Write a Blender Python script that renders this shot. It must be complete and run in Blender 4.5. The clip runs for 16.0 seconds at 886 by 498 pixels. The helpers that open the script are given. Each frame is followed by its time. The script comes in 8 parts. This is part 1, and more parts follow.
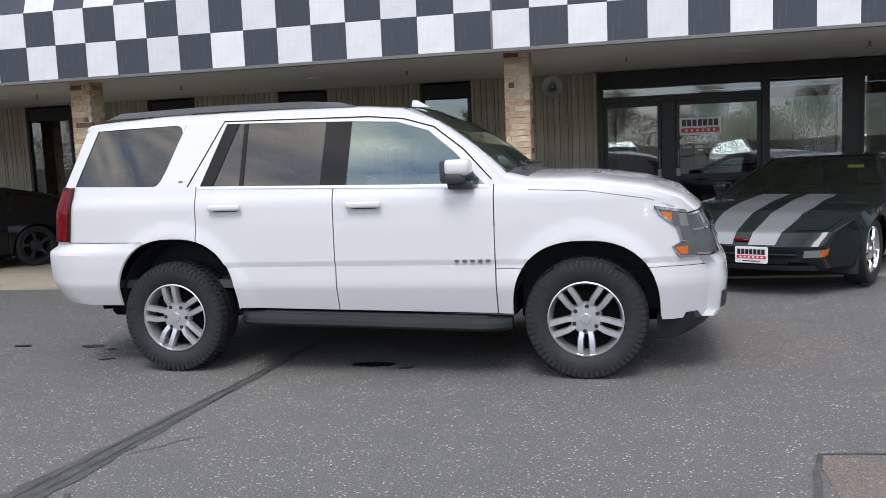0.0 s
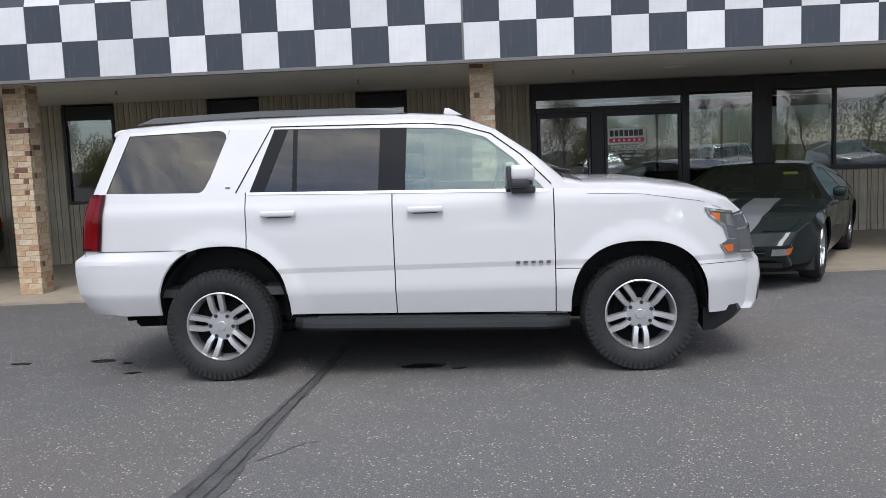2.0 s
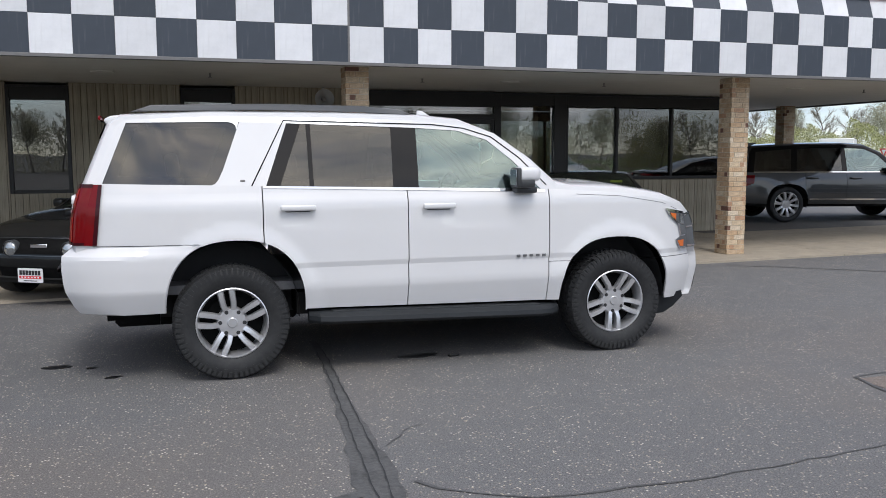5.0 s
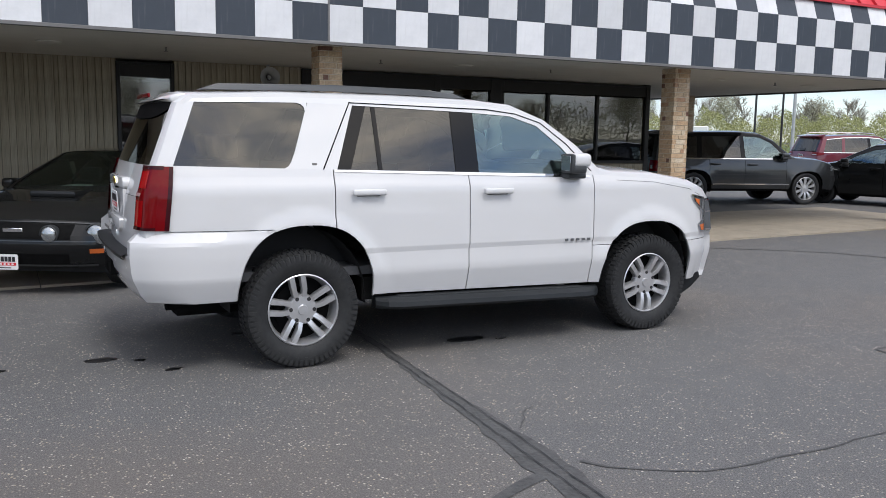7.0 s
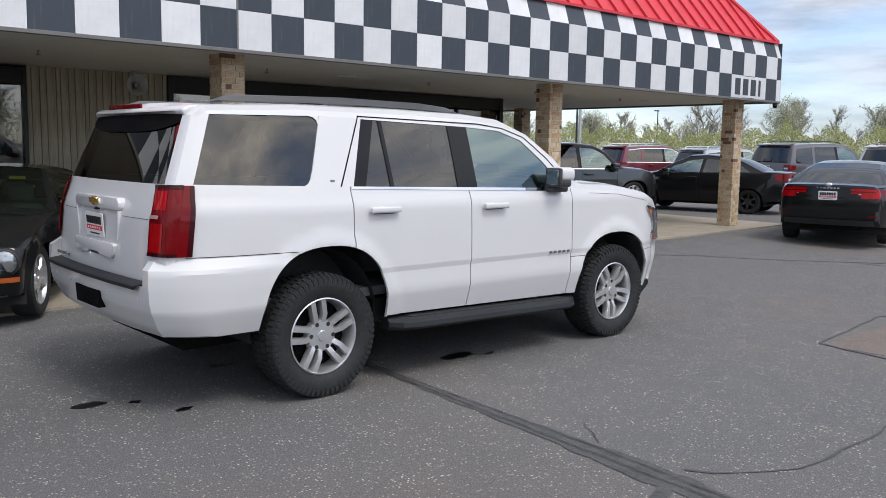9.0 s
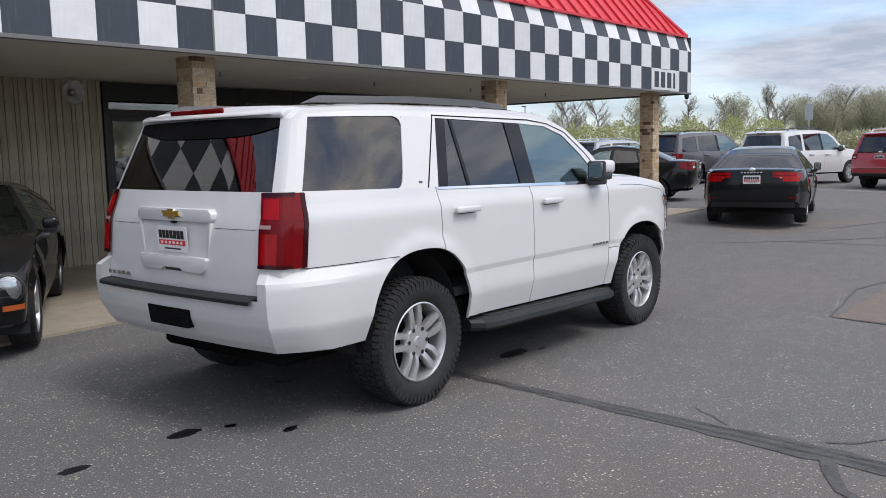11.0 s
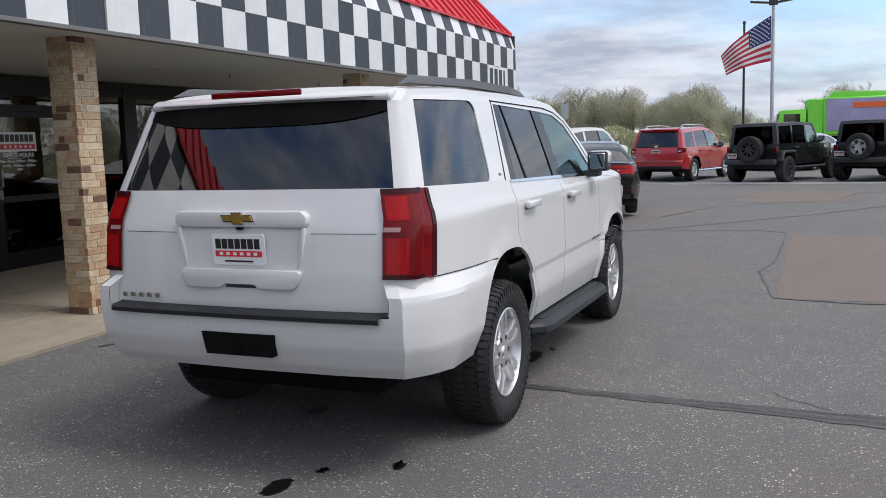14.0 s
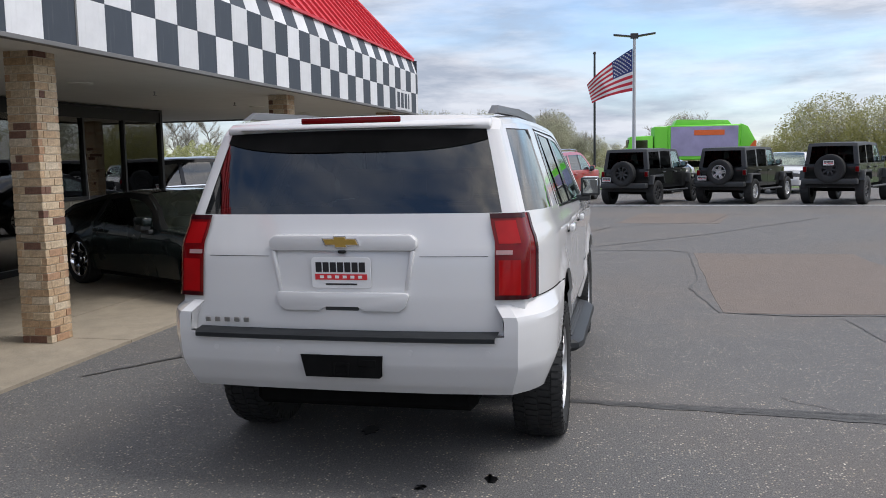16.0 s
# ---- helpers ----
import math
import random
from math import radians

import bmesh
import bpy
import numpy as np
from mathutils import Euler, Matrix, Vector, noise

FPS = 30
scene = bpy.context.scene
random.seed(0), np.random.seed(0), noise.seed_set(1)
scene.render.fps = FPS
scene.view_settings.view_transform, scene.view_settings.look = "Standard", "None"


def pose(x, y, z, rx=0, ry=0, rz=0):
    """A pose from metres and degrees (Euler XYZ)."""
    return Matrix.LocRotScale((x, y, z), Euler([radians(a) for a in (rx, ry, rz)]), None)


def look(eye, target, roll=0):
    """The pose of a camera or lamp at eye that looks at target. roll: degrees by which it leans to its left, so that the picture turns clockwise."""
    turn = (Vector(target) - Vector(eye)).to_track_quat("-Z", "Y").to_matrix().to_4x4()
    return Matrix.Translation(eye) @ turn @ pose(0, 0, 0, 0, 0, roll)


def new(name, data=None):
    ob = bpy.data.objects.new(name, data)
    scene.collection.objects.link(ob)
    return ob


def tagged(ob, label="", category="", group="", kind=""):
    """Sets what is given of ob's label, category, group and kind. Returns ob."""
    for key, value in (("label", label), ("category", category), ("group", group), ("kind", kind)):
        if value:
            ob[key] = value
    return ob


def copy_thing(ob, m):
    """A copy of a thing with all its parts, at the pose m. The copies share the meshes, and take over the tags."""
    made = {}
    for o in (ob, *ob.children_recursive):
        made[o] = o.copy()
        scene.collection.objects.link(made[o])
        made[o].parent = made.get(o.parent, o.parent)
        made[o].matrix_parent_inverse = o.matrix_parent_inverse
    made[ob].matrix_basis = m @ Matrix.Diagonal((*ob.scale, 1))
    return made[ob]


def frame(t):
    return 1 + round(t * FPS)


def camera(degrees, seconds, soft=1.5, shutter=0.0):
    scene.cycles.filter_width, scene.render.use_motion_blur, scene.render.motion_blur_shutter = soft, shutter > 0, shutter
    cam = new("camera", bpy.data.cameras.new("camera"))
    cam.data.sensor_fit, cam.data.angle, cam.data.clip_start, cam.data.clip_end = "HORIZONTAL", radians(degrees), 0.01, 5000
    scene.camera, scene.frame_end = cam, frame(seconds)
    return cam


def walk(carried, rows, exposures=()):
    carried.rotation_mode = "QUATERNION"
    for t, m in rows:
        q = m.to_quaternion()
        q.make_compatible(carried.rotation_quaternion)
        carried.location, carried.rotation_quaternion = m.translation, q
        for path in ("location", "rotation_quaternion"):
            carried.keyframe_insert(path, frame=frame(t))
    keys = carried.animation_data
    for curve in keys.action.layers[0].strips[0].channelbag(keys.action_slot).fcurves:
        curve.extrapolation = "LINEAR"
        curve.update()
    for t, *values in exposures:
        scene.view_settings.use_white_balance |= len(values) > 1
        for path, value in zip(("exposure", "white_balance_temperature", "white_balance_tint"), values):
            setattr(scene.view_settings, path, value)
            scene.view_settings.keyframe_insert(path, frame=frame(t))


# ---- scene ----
cam = camera(54.5, 16.0, soft=0.9)
PATH = [
    (0, (-0.043, -0.246, 1.524), (-0.503, 1.688, 1.3), -2.4),
    (0.5, (-0.372, -0.265, 1.544), (-0.768, 1.682, 1.316), -2.7),
    (1, (-0.733, -0.443, 1.555), (-1.014, 1.525, 1.331), -2.5),
    (1.5, (-1.081, -0.567, 1.549), (-1.288, 1.41, 1.327), -2.4),
    (2, (-1.452, -0.637, 1.55), (-1.567, 1.348, 1.336), -2.3),
    (2.5, (-1.838, -0.771, 1.563), (-1.821, 1.218, 1.349), -2.0),
    (3, (-2.218, -0.839, 1.564), (-2.136, 1.148, 1.353), -1.7),
    (3.5, (-2.614, -0.796, 1.556), (-2.462, 1.187, 1.346), -1.9),
    (4, (-3.002, -0.787, 1.555), (-2.671, 1.174, 1.347), -1.2),
    (6.5, (-4.866, -0.392, 1.603), (-4.066, 1.422, 1.345), 0.5),
    (7, (-5.201, -0.195, 1.593), (-4.296, 1.569, 1.331), 0.9),
    (7.5, (-5.578, 0.028, 1.601), (-4.493, 1.69, 1.349), 1.6),
    (8, (-5.86, 0.33, 1.568), (-4.681, 1.926, 1.324), 1.7),
    (8.5, (-6.121, 0.583, 1.57), (-4.888, 2.14, 1.331), 1.3),
    (9, (-6.436, 0.801, 1.604), (-5.119, 2.288, 1.372), 0.9),
    (11.5, (-7.538, 2.207, 1.577), (-5.959, 3.412, 1.339), -1.3),
    (12, (-7.689, 2.53, 1.561), (-6.055, 3.658, 1.318), -1.1),
    (12.5, (-7.81, 2.859, 1.571), (-6.104, 3.875, 1.328), -1.2),
    (13, (-7.819, 3.2, 1.546), (-6.064, 4.125, 1.299), -1.3),
    (13.5, (-7.835, 3.519, 1.563), (-6.051, 4.388, 1.313), -1.6),
    (14, (-7.898, 3.86, 1.574), (-6.065, 4.619, 1.328), -1.8),
    (14.5, (-7.986, 4.173, 1.591), (-6.121, 4.854, 1.349), -1.8),
    (15, (-8.086, 4.456, 1.613), (-6.194, 5.064, 1.39), -1.9),
    (15.5, (-8.255, 4.705, 1.618), (-6.338, 5.238, 1.412), -1.7),
    (16, (-8.436, 4.956, 1.633), (-6.493, 5.382, 1.426), -1.1),
]
walk(cam, [(t, look(eye, target, roll)) for t, eye, target, roll in PATH],
     exposures=[(0.0, 0.79, 6250, 10), (3.0, 0.66, 6250, 10), (16.0, 0.61, 6450, 10)])


# ---- light ----
world = bpy.data.worlds.new("sky")
scene.world = world
world.use_nodes = True
wn, wl = world.node_tree.nodes, world.node_tree.links
wn.clear()
w_out = wn.new("ShaderNodeOutputWorld")
w_bg = wn.new("ShaderNodeBackground")
w_sky = wn.new("ShaderNodeTexSky")
w_sky.sky_type, w_sky.sun_disc = "NISHITA", False
SUN_DIR = Vector((0.04, -0.53, 0.83)).normalized()
w_sky.sun_elevation = math.asin(SUN_DIR.z)
w_sky.sun_rotation = math.atan2(SUN_DIR.x, SUN_DIR.y)
w_sky.air_density, w_sky.dust_density, w_sky.ozone_density = 1.0, 0.1, 1.6
w_co = wn.new("ShaderNodeTexCoord")
w_map = wn.new("ShaderNodeMapping")
w_map.inputs["Scale"].default_value = (1.0, 1.0, 5.5)
w_noise = wn.new("ShaderNodeTexNoise")
w_noise.inputs["Scale"].default_value = 2.1
w_noise.inputs["Detail"].default_value = 9.0
w_noise.inputs["Roughness"].default_value = 0.56
w_noise.inputs["Distortion"].default_value = 0.35
w_ramp = wn.new("ShaderNodeValToRGB")
w_ramp.color_ramp.elements[0].position, w_ramp.color_ramp.elements[1].position = 0.31, 0.61
w_cloud = wn.new("ShaderNodeMix")
w_cloud.data_type = "RGBA"
w_shade = wn.new("ShaderNodeTexNoise")
w_shade.inputs["Scale"].default_value, w_shade.inputs["Detail"].default_value, w_shade.inputs["Roughness"].default_value = 6.5, 8.0, 0.6
w_grey = wn.new("ShaderNodeValToRGB")
w_grey.color_ramp.elements[0].position, w_grey.color_ramp.elements[1].position = 0.38, 0.62
w_grey.color_ramp.elements[0].color, w_grey.color_ramp.elements[1].color = (0.56, 0.61, 0.69, 1), (0.97, 0.98, 1.0, 1)
w_gain = wn.new("ShaderNodeMix")
w_gain.data_type, w_gain.blend_type = "RGBA", "MULTIPLY"
w_gain.inputs["Factor"].default_value = 1.0
# cloud is bluish far from the sun and warm near it
w_warm = wn.new("ShaderNodeMix")
w_warm.data_type = "RGBA"
w_warm.inputs["A"].default_value, w_warm.inputs["B"].default_value = (4.95, 5.1, 5.5, 1.0), (5.7, 5.2, 4.6, 1.0)
w_near = wn.new("ShaderNodeMapRange")
for key, v in (("From Min", 0.15), ("From Max", 0.85)):
    w_near.inputs[key].default_value = v
wl.new(w_near.outputs["Result"], w_warm.inputs["Factor"])
wl.new(w_warm.outputs["Result"], w_gain.inputs["B"])
# thin cloud is brightest round the veiled sun
w_dot = wn.new("ShaderNodeVectorMath")
w_dot.operation = "DOT_PRODUCT"
w_dot.inputs[1].default_value = SUN_DIR
w_glow = wn.new("ShaderNodeMapRange")
w_glow.interpolation_type = "SMOOTHSTEP"
for key, v in (("From Min", 0.1), ("From Max", 1.0), ("To Min", 0.90), ("To Max", 2.6)):
    w_glow.inputs[key].default_value = v
w_veil = wn.new("ShaderNodeVectorMath")
w_veil.operation = "SCALE"
wl.new(w_co.outputs["Generated"], w_dot.inputs[0])
wl.new(w_dot.outputs["Value"], w_glow.inputs["Value"])
wl.new(w_dot.outputs["Value"], w_near.inputs["Value"])
wl.new(w_glow.outputs["Result"], w_veil.inputs["Scale"])
wl.new(w_map.outputs["Vector"], w_shade.inputs["Vector"])
wl.new(w_shade.outputs["Fac"], w_grey.inputs["Fac"])
wl.new(w_grey.outputs["Color"], w_gain.inputs["A"])
wl.new(w_gain.outputs["Result"], w_veil.inputs[0])
wl.new(w_veil.outputs["Vector"], w_cloud.inputs["B"])
wl.new(w_co.outputs["Generated"], w_map.inputs["Vector"])
wl.new(w_map.outputs["Vector"], w_noise.inputs["Vector"])
wl.new(w_noise.outputs["Fac"], w_ramp.inputs["Fac"])
wl.new(w_ramp.outputs["Color"], w_cloud.inputs["Factor"])
w_blue = wn.new("ShaderNodeMix")
w_blue.data_type, w_blue.blend_type = "RGBA", "MULTIPLY"
w_blue.inputs["Factor"].default_value = 1.0
w_blue.inputs["B"].default_value = (0.91, 0.98, 1.09, 1.0)
wl.new(w_sky.outputs["Color"], w_blue.inputs["A"])
wl.new(w_blue.outputs["Result"], w_cloud.inputs["A"])
wl.new(w_cloud.outputs["Result"], w_bg.inputs["Color"])
w_bg.inputs["Strength"].default_value = 0.118
wl.new(w_bg.outputs["Background"], w_out.inputs["Surface"])

sun = new("sun", bpy.data.lights.new("sun", "SUN"))
sun.data.energy, sun.data.angle, sun.data.color = 1.25, radians(22), (1.0, 0.965, 0.92)
sun.matrix_world = look(SUN_DIR * 60, (0, 0, 0))

# ---- mesh helpers ----
def part(name, bm, material, parent=None, label="", smooth=True, sharp=38):
    """Links a bmesh as one mesh object under a thing or a part."""
    bmesh.ops.recalc_face_normals(bm, faces=bm.faces)
    if material is not None and material.name.split("_")[0] in ("car", "windscreen"):
        # panes of a car face outwards
        out = 0.0
        for f in bm.faces:
            p = f.calc_center_median()
            out += f.calc_area() * f.normal.dot(Vector((p.x * 0.3, p.y, p.z - 0.9)))
        if out < 0:
            bmesh.ops.reverse_faces(bm, faces=bm.faces)
    for f in bm.faces:
        f.smooth = smooth
    if smooth:
        lim = radians(sharp)
        for e in bm.edges:
            if len(e.link_faces) == 2 and e.calc_face_angle(0) > lim:
                e.smooth = False
    me = bpy.data.meshes.new(name)
    bm.to_mesh(me)
    bm.free()
    return mesh_part(name, me, material, parent, label)


def mesh_part(name, me, material=None, parent=None, label=""):
    if material is not None and not me.materials:
        me.materials.append(material)
    ob = new(name, me)
    if parent is not None:
        ob.parent = parent
    if label:
        ob["label"] = label
    return ob


def thing(name, m=None, label="", category="", group="", kind=""):
    ob = new(name)
    ob.empty_display_size = 0.2
    if m is not None:
        ob.matrix_basis = m
    return tagged(ob, label, category, group, kind)


def add_box(bm, x0, x1, y0, y1, z0, z1, bevel=0.0, seg=1, m=None):
    g = bmesh.ops.create_cube(bm, size=1.0)
    vs = g["verts"]
    for v in vs:
        v.co = Vector(((x0 + x1) / 2 + v.co.x * (x1 - x0), (y0 + y1) / 2 + v.co.y * (y1 - y0), (z0 + z1) / 2 + v.co.z * (z1 - z0)))
    if bevel > 0:
        es = list({e for v in vs for e in v.link_edges})
        r = bmesh.ops.bevel(bm, geom=es, offset=bevel, segments=seg, affect="EDGES", profile=0.5)
        vs = list({v for f in r["faces"] for v in f.verts} | {v for v in vs if v.is_valid})
    if m is not None:
        bmesh.ops.transform(bm, matrix=m, verts=vs)
    return vs


def box(x0, x1, y0, y1, z0, z1, bevel=0.0, seg=1):
    bm = bmesh.new()
    add_box(bm, x0, x1, y0, y1, z0, z1, bevel, seg)
    return bm


def add_tube(bm, a, b, r0, r1, n=8, cap=True):
    a, b = Vector(a), Vector(b)
    d = (b - a)
    if d.length < 1e-6:
        return
    q = d.to_track_quat("Z", "Y")
    rings = []
    for p, r in ((a, r0), (b, r1)):
        rings.append([bm.verts.new(p + q @ Vector((r * math.cos(2 * math.pi * i / n), r * math.sin(2 * math.pi * i / n), 0))) for i in range(n)])
    for i in range(n):
        j = (i + 1) % n
        bm.faces.new((rings[0][i], rings[0][j], rings[1][j], rings[1][i]))
    if cap:
        bm.faces.new(rings[0][::-1])
        bm.faces.new(rings[1])


def tube(a, b, r0, r1=None, n=10):
    bm = bmesh.new()
    add_tube(bm, a, b, r0, r0 if r1 is None else r1, n)
    return bm


def add_path(bm, pts, r, n=8):
    for a, b in zip(pts, pts[1:]):
        add_tube(bm, a, b, r, r, n)


def add_prism(bm, poly, y0, y1, axis="y"):
    """A polygon of (u, v) drawn out along an axis."""
    def at(u, v, w):
        return {"y": (u, w, v), "x": (w, u, v), "z": (u, v, w)}[axis]
    a = [bm.verts.new(at(u, v, y0)) for u, v in poly]
    b = [bm.verts.new(at(u, v, y1)) for u, v in poly]
    n = len(poly)
    bm.faces.new(a)
    bm.faces.new(b[::-1])
    for i in range(n):
        bm.faces.new((a[i], b[i], b[(i + 1) % n], a[(i + 1) % n]))


def prism(poly, y0, y1, axis="y", bevel=0.0, seg=2):
    bm = bmesh.new()
    add_prism(bm, poly, y0, y1, axis)
    if bevel:
        bmesh.ops.bevel(bm, geom=list(bm.edges), offset=bevel, segments=seg, affect="EDGES", profile=0.5)
    return bm


def lathe(profile, n=48, axis="y", closed=False):
    """Turns (radius, along) points about an axis."""
    bm = bmesh.new()
    rings = []
    for r, h in profile:
        ring = []
        for i in range(n):
            a = 2 * math.pi * i / n
            c, s = r * math.cos(a), r * math.sin(a)
            ring.append(bm.verts.new((c, h, s) if axis == "y" else (c, s, h)))
        rings.append(ring)
    if closed:
        rings.append(rings[0])
    for a, b in zip(rings, rings[1:]):
        for i in range(n):
            j = (i + 1) % n
            bm.faces.new((a[i], a[j], b[j], b[i]))
    return bm


def lerp(v, xs, ys):
    return float(np.interp(v, xs, ys))


def text_bars(parent, name, bars, material, m):
    """Plain bars of writing: each bar is (x0, x1, z0, z1) on a plate that faces -y in m's frame."""
    bm = bmesh.new()
    for x0, x1, z0, z1 in bars:
        add_box(bm, x0, x1, -0.0015, 0.0015, z0, z1)
    bmesh.ops.transform(bm, matrix=m, verts=bm.verts)
    return part(name, bm, material, parent, smooth=False)


def words(text, size, m, material, parent, name="lettering", spacing=1.0, extrude=0.001):
    cu = bpy.data.curves.new(name, "FONT")
    cu.body, cu.size, cu.extrude, cu.align_x, cu.align_y = text, size, extrude, "CENTER", "CENTER"
    cu.space_character, cu.offset = spacing, size * 0.018
    tmp = new(name, cu)
    dg = bpy.context.evaluated_depsgraph_get()
    me = bpy.data.meshes.new_from_object(tmp.evaluated_get(dg))
    bpy.data.objects.remove(tmp)
    bpy.data.curves.remove(cu)
    me.transform(m)
    me.materials.clear()
    return tagged(mesh_part(name, me, material, parent), kind="stuff")

# ---- materials ----
def node_mat(name):
    m = bpy.data.materials.new(name)
    m.use_nodes = True
    nt = m.node_tree
    return m, nt, nt.nodes["Principled BSDF"]


def link(nt, a, b):
    nt.links.new(a, b)


def noise_node(nt, scale, detail=4.0, rough=0.55, coord="Object", vec=None, stretch=None):
    if vec is None:
        co = nt.nodes.new("ShaderNodeTexCoord")
        vec = co.outputs[coord]
    if stretch is not None:
        mp = nt.nodes.new("ShaderNodeMapping")
        mp.inputs["Scale"].default_value = stretch
        link(nt, vec, mp.inputs["Vector"])
        vec = mp.outputs["Vector"]
    n = nt.nodes.new("ShaderNodeTexNoise")
    n.inputs["Scale"].default_value, n.inputs["Detail"].default_value, n.inputs["Roughness"].default_value = scale, detail, rough
    link(nt, vec, n.inputs["Vector"])
    return n


def ramp(nt, fac, stops):
    r = nt.nodes.new("ShaderNodeValToRGB")
    els = r.color_ramp.elements
    while len(els) < len(stops):
        els.new(0.5)
    for e, (p, c) in zip(els, stops):
        e.position, e.color = p, (*c, 1.0) if len(c) == 3 else c
    link(nt, fac, r.inputs["Fac"])
    return r


def mix(nt, fac, a, b, mode="MIX"):
    n = nt.nodes.new("ShaderNodeMix")
    n.data_type, n.blend_type = "RGBA", mode
    for key, v in (("Factor", fac), ("A", a), ("B", b)):
        if isinstance(v, (int, float)):
            n.inputs[key].default_value = v
        elif isinstance(v, tuple):
            n.inputs[key].default_value = (*v, 1.0)
        else:
            link(nt, v, n.inputs[key])
    return n.outputs["Result"]


def bump(nt, bsdf, height, strength=0.3, distance=0.01):
    b = nt.nodes.new("ShaderNodeBump")
    b.inputs["Strength"].default_value, b.inputs["Distance"].default_value = strength, distance
    link(nt, height, b.inputs["Height"])
    link(nt, b.outputs["Normal"], bsdf.inputs["Normal"])


def grey(v):
    return (v, v, v)


def plain(name, color, rough=0.5, metal=0.0, var=0.12, scale=14.0, spec=0.5, bumps=0.0, coat=0.0):
    """A surface with a fine and a coarse variation of its colour."""
    m, nt, b = node_mat(name)
    n1 = noise_node(nt, scale, 6)
    n2 = noise_node(nt, scale * 0.13, 3)
    lo, hi = tuple(c * (1 - var) for c in color), tuple(min(1, c * (1 + var)) for c in color)
    c1 = ramp(nt, n1.outputs["Fac"], [(0.3, lo), (0.7, hi)])
    c2 = mix(nt, 0.5, c1.outputs["Color"], ramp(nt, n2.outputs["Fac"], [(0.3, lo), (0.7, hi)]).outputs["Color"])
    link(nt, c2, b.inputs["Base Color"])
    b.inputs["Roughness"].default_value, b.inputs["Metallic"].default_value = rough, metal
    b.inputs["Specular IOR Level"].default_value, b.inputs["Coat Weight"].default_value = spec, coat
    if bumps:
        bump(nt, b, n1.outputs["Fac"], bumps, 0.01)
    return m


def paint(name, color, metal=0.0, rough=0.35, coat=1.0, flake=0.06):
    m, nt, b = node_mat(name)
    n = noise_node(nt, 900, 2)
    dust = noise_node(nt, 2.2, 6)
    c = ramp(nt, n.outputs["Fac"], [(0.35, tuple(v * (1 - flake) for v in color)), (0.65, tuple(min(1, v * (1 + flake)) for v in color))])
    d = ramp(nt, dust.outputs["Fac"], [(0.45, grey(0.0)), (0.8, grey(0.05 if max(color) > 0.2 else 0.008))])
    link(nt, mix(nt, d.outputs["Color"], c.outputs["Color"], (0.4, 0.38, 0.35)), b.inputs["Base Color"])
    rr = ramp(nt, dust.outputs["Fac"], [(0.3, grey(rough * 0.9)), (0.8, grey(rough * 1.25))])
    link(nt, rr.outputs["Color"], b.inputs["Roughness"])
    b.inputs["Metallic"].default_value = metal
    b.inputs["Coat Weight"].default_value, b.inputs["Coat Roughness"].default_value = coat, 0.03
    if max(color) < 0.05 and not metal:
        b.inputs["Coat IOR"].default_value = 1.36
        b.inputs["Specular IOR Level"].default_value = 0.05
    return m


def pane(name, tint, clear, rough=0.0, coat=1.0, ior=1.7, wave=0.0, gloss=(0.98, 0.97, 0.95)):
    """Glass: a Fresnel share of mirror over tinted see-through."""
    m, nt, b = node_mat(name)
    nt.nodes.remove(b)
    out = nt.nodes["Material Output"]
    tr = nt.nodes.new("ShaderNodeBsdfTransparent")
    tr.inputs["Color"].default_value = (*tuple(t * clear for t in tint), 1)
    gl = nt.nodes.new("ShaderNodeBsdfGlossy")
    gl.inputs["Roughness"].default_value = rough
    gl.inputs["Color"].default_value = (*tuple(v * coat for v in gloss), 1)
    fr = nt.nodes.new("ShaderNodeFresnel")
    fr.inputs["IOR"].default_value = ior
    if wave:
        n = noise_node(nt, 1.7, 1, 0.4, stretch=(1.0, 1.0, 2.2))
        bp = nt.nodes.new("ShaderNodeBump")
        bp.inputs["Strength"].default_value, bp.inputs["Distance"].default_value = wave, 0.02
        link(nt, n.outputs["Fac"], bp.inputs["Height"])
        link(nt, bp.outputs["Normal"], gl.inputs["Normal"])
    mx = nt.nodes.new("ShaderNodeMixShader")
    link(nt, fr.outputs["Fac"], mx.inputs["Fac"])
    link(nt, tr.outputs["BSDF"], mx.inputs[1])
    link(nt, gl.outputs["BSDF"], mx.inputs[2])
    link(nt, mx.outputs["Shader"], out.inputs["Surface"])
    return m


def lens_mat(name, color, rough=0.08, trans=0.0, metal=0.0):
    m, nt, b = node_mat(name)
    n = noise_node(nt, 9, 2)
    c = ramp(nt, n.outputs["Fac"], [(0.3, tuple(v * 0.85 for v in color)), (0.7, tuple(min(1, v * 1.1) for v in color))])
    link(nt, c.outputs["Color"], b.inputs["Base Color"])
    b.inputs["Roughness"].default_value, b.inputs["Specular IOR Level"].default_value, b.inputs["Metallic"].default_value = rough, 0.25, metal
    b.inputs["Transmission Weight"].default_value = trans
    return m


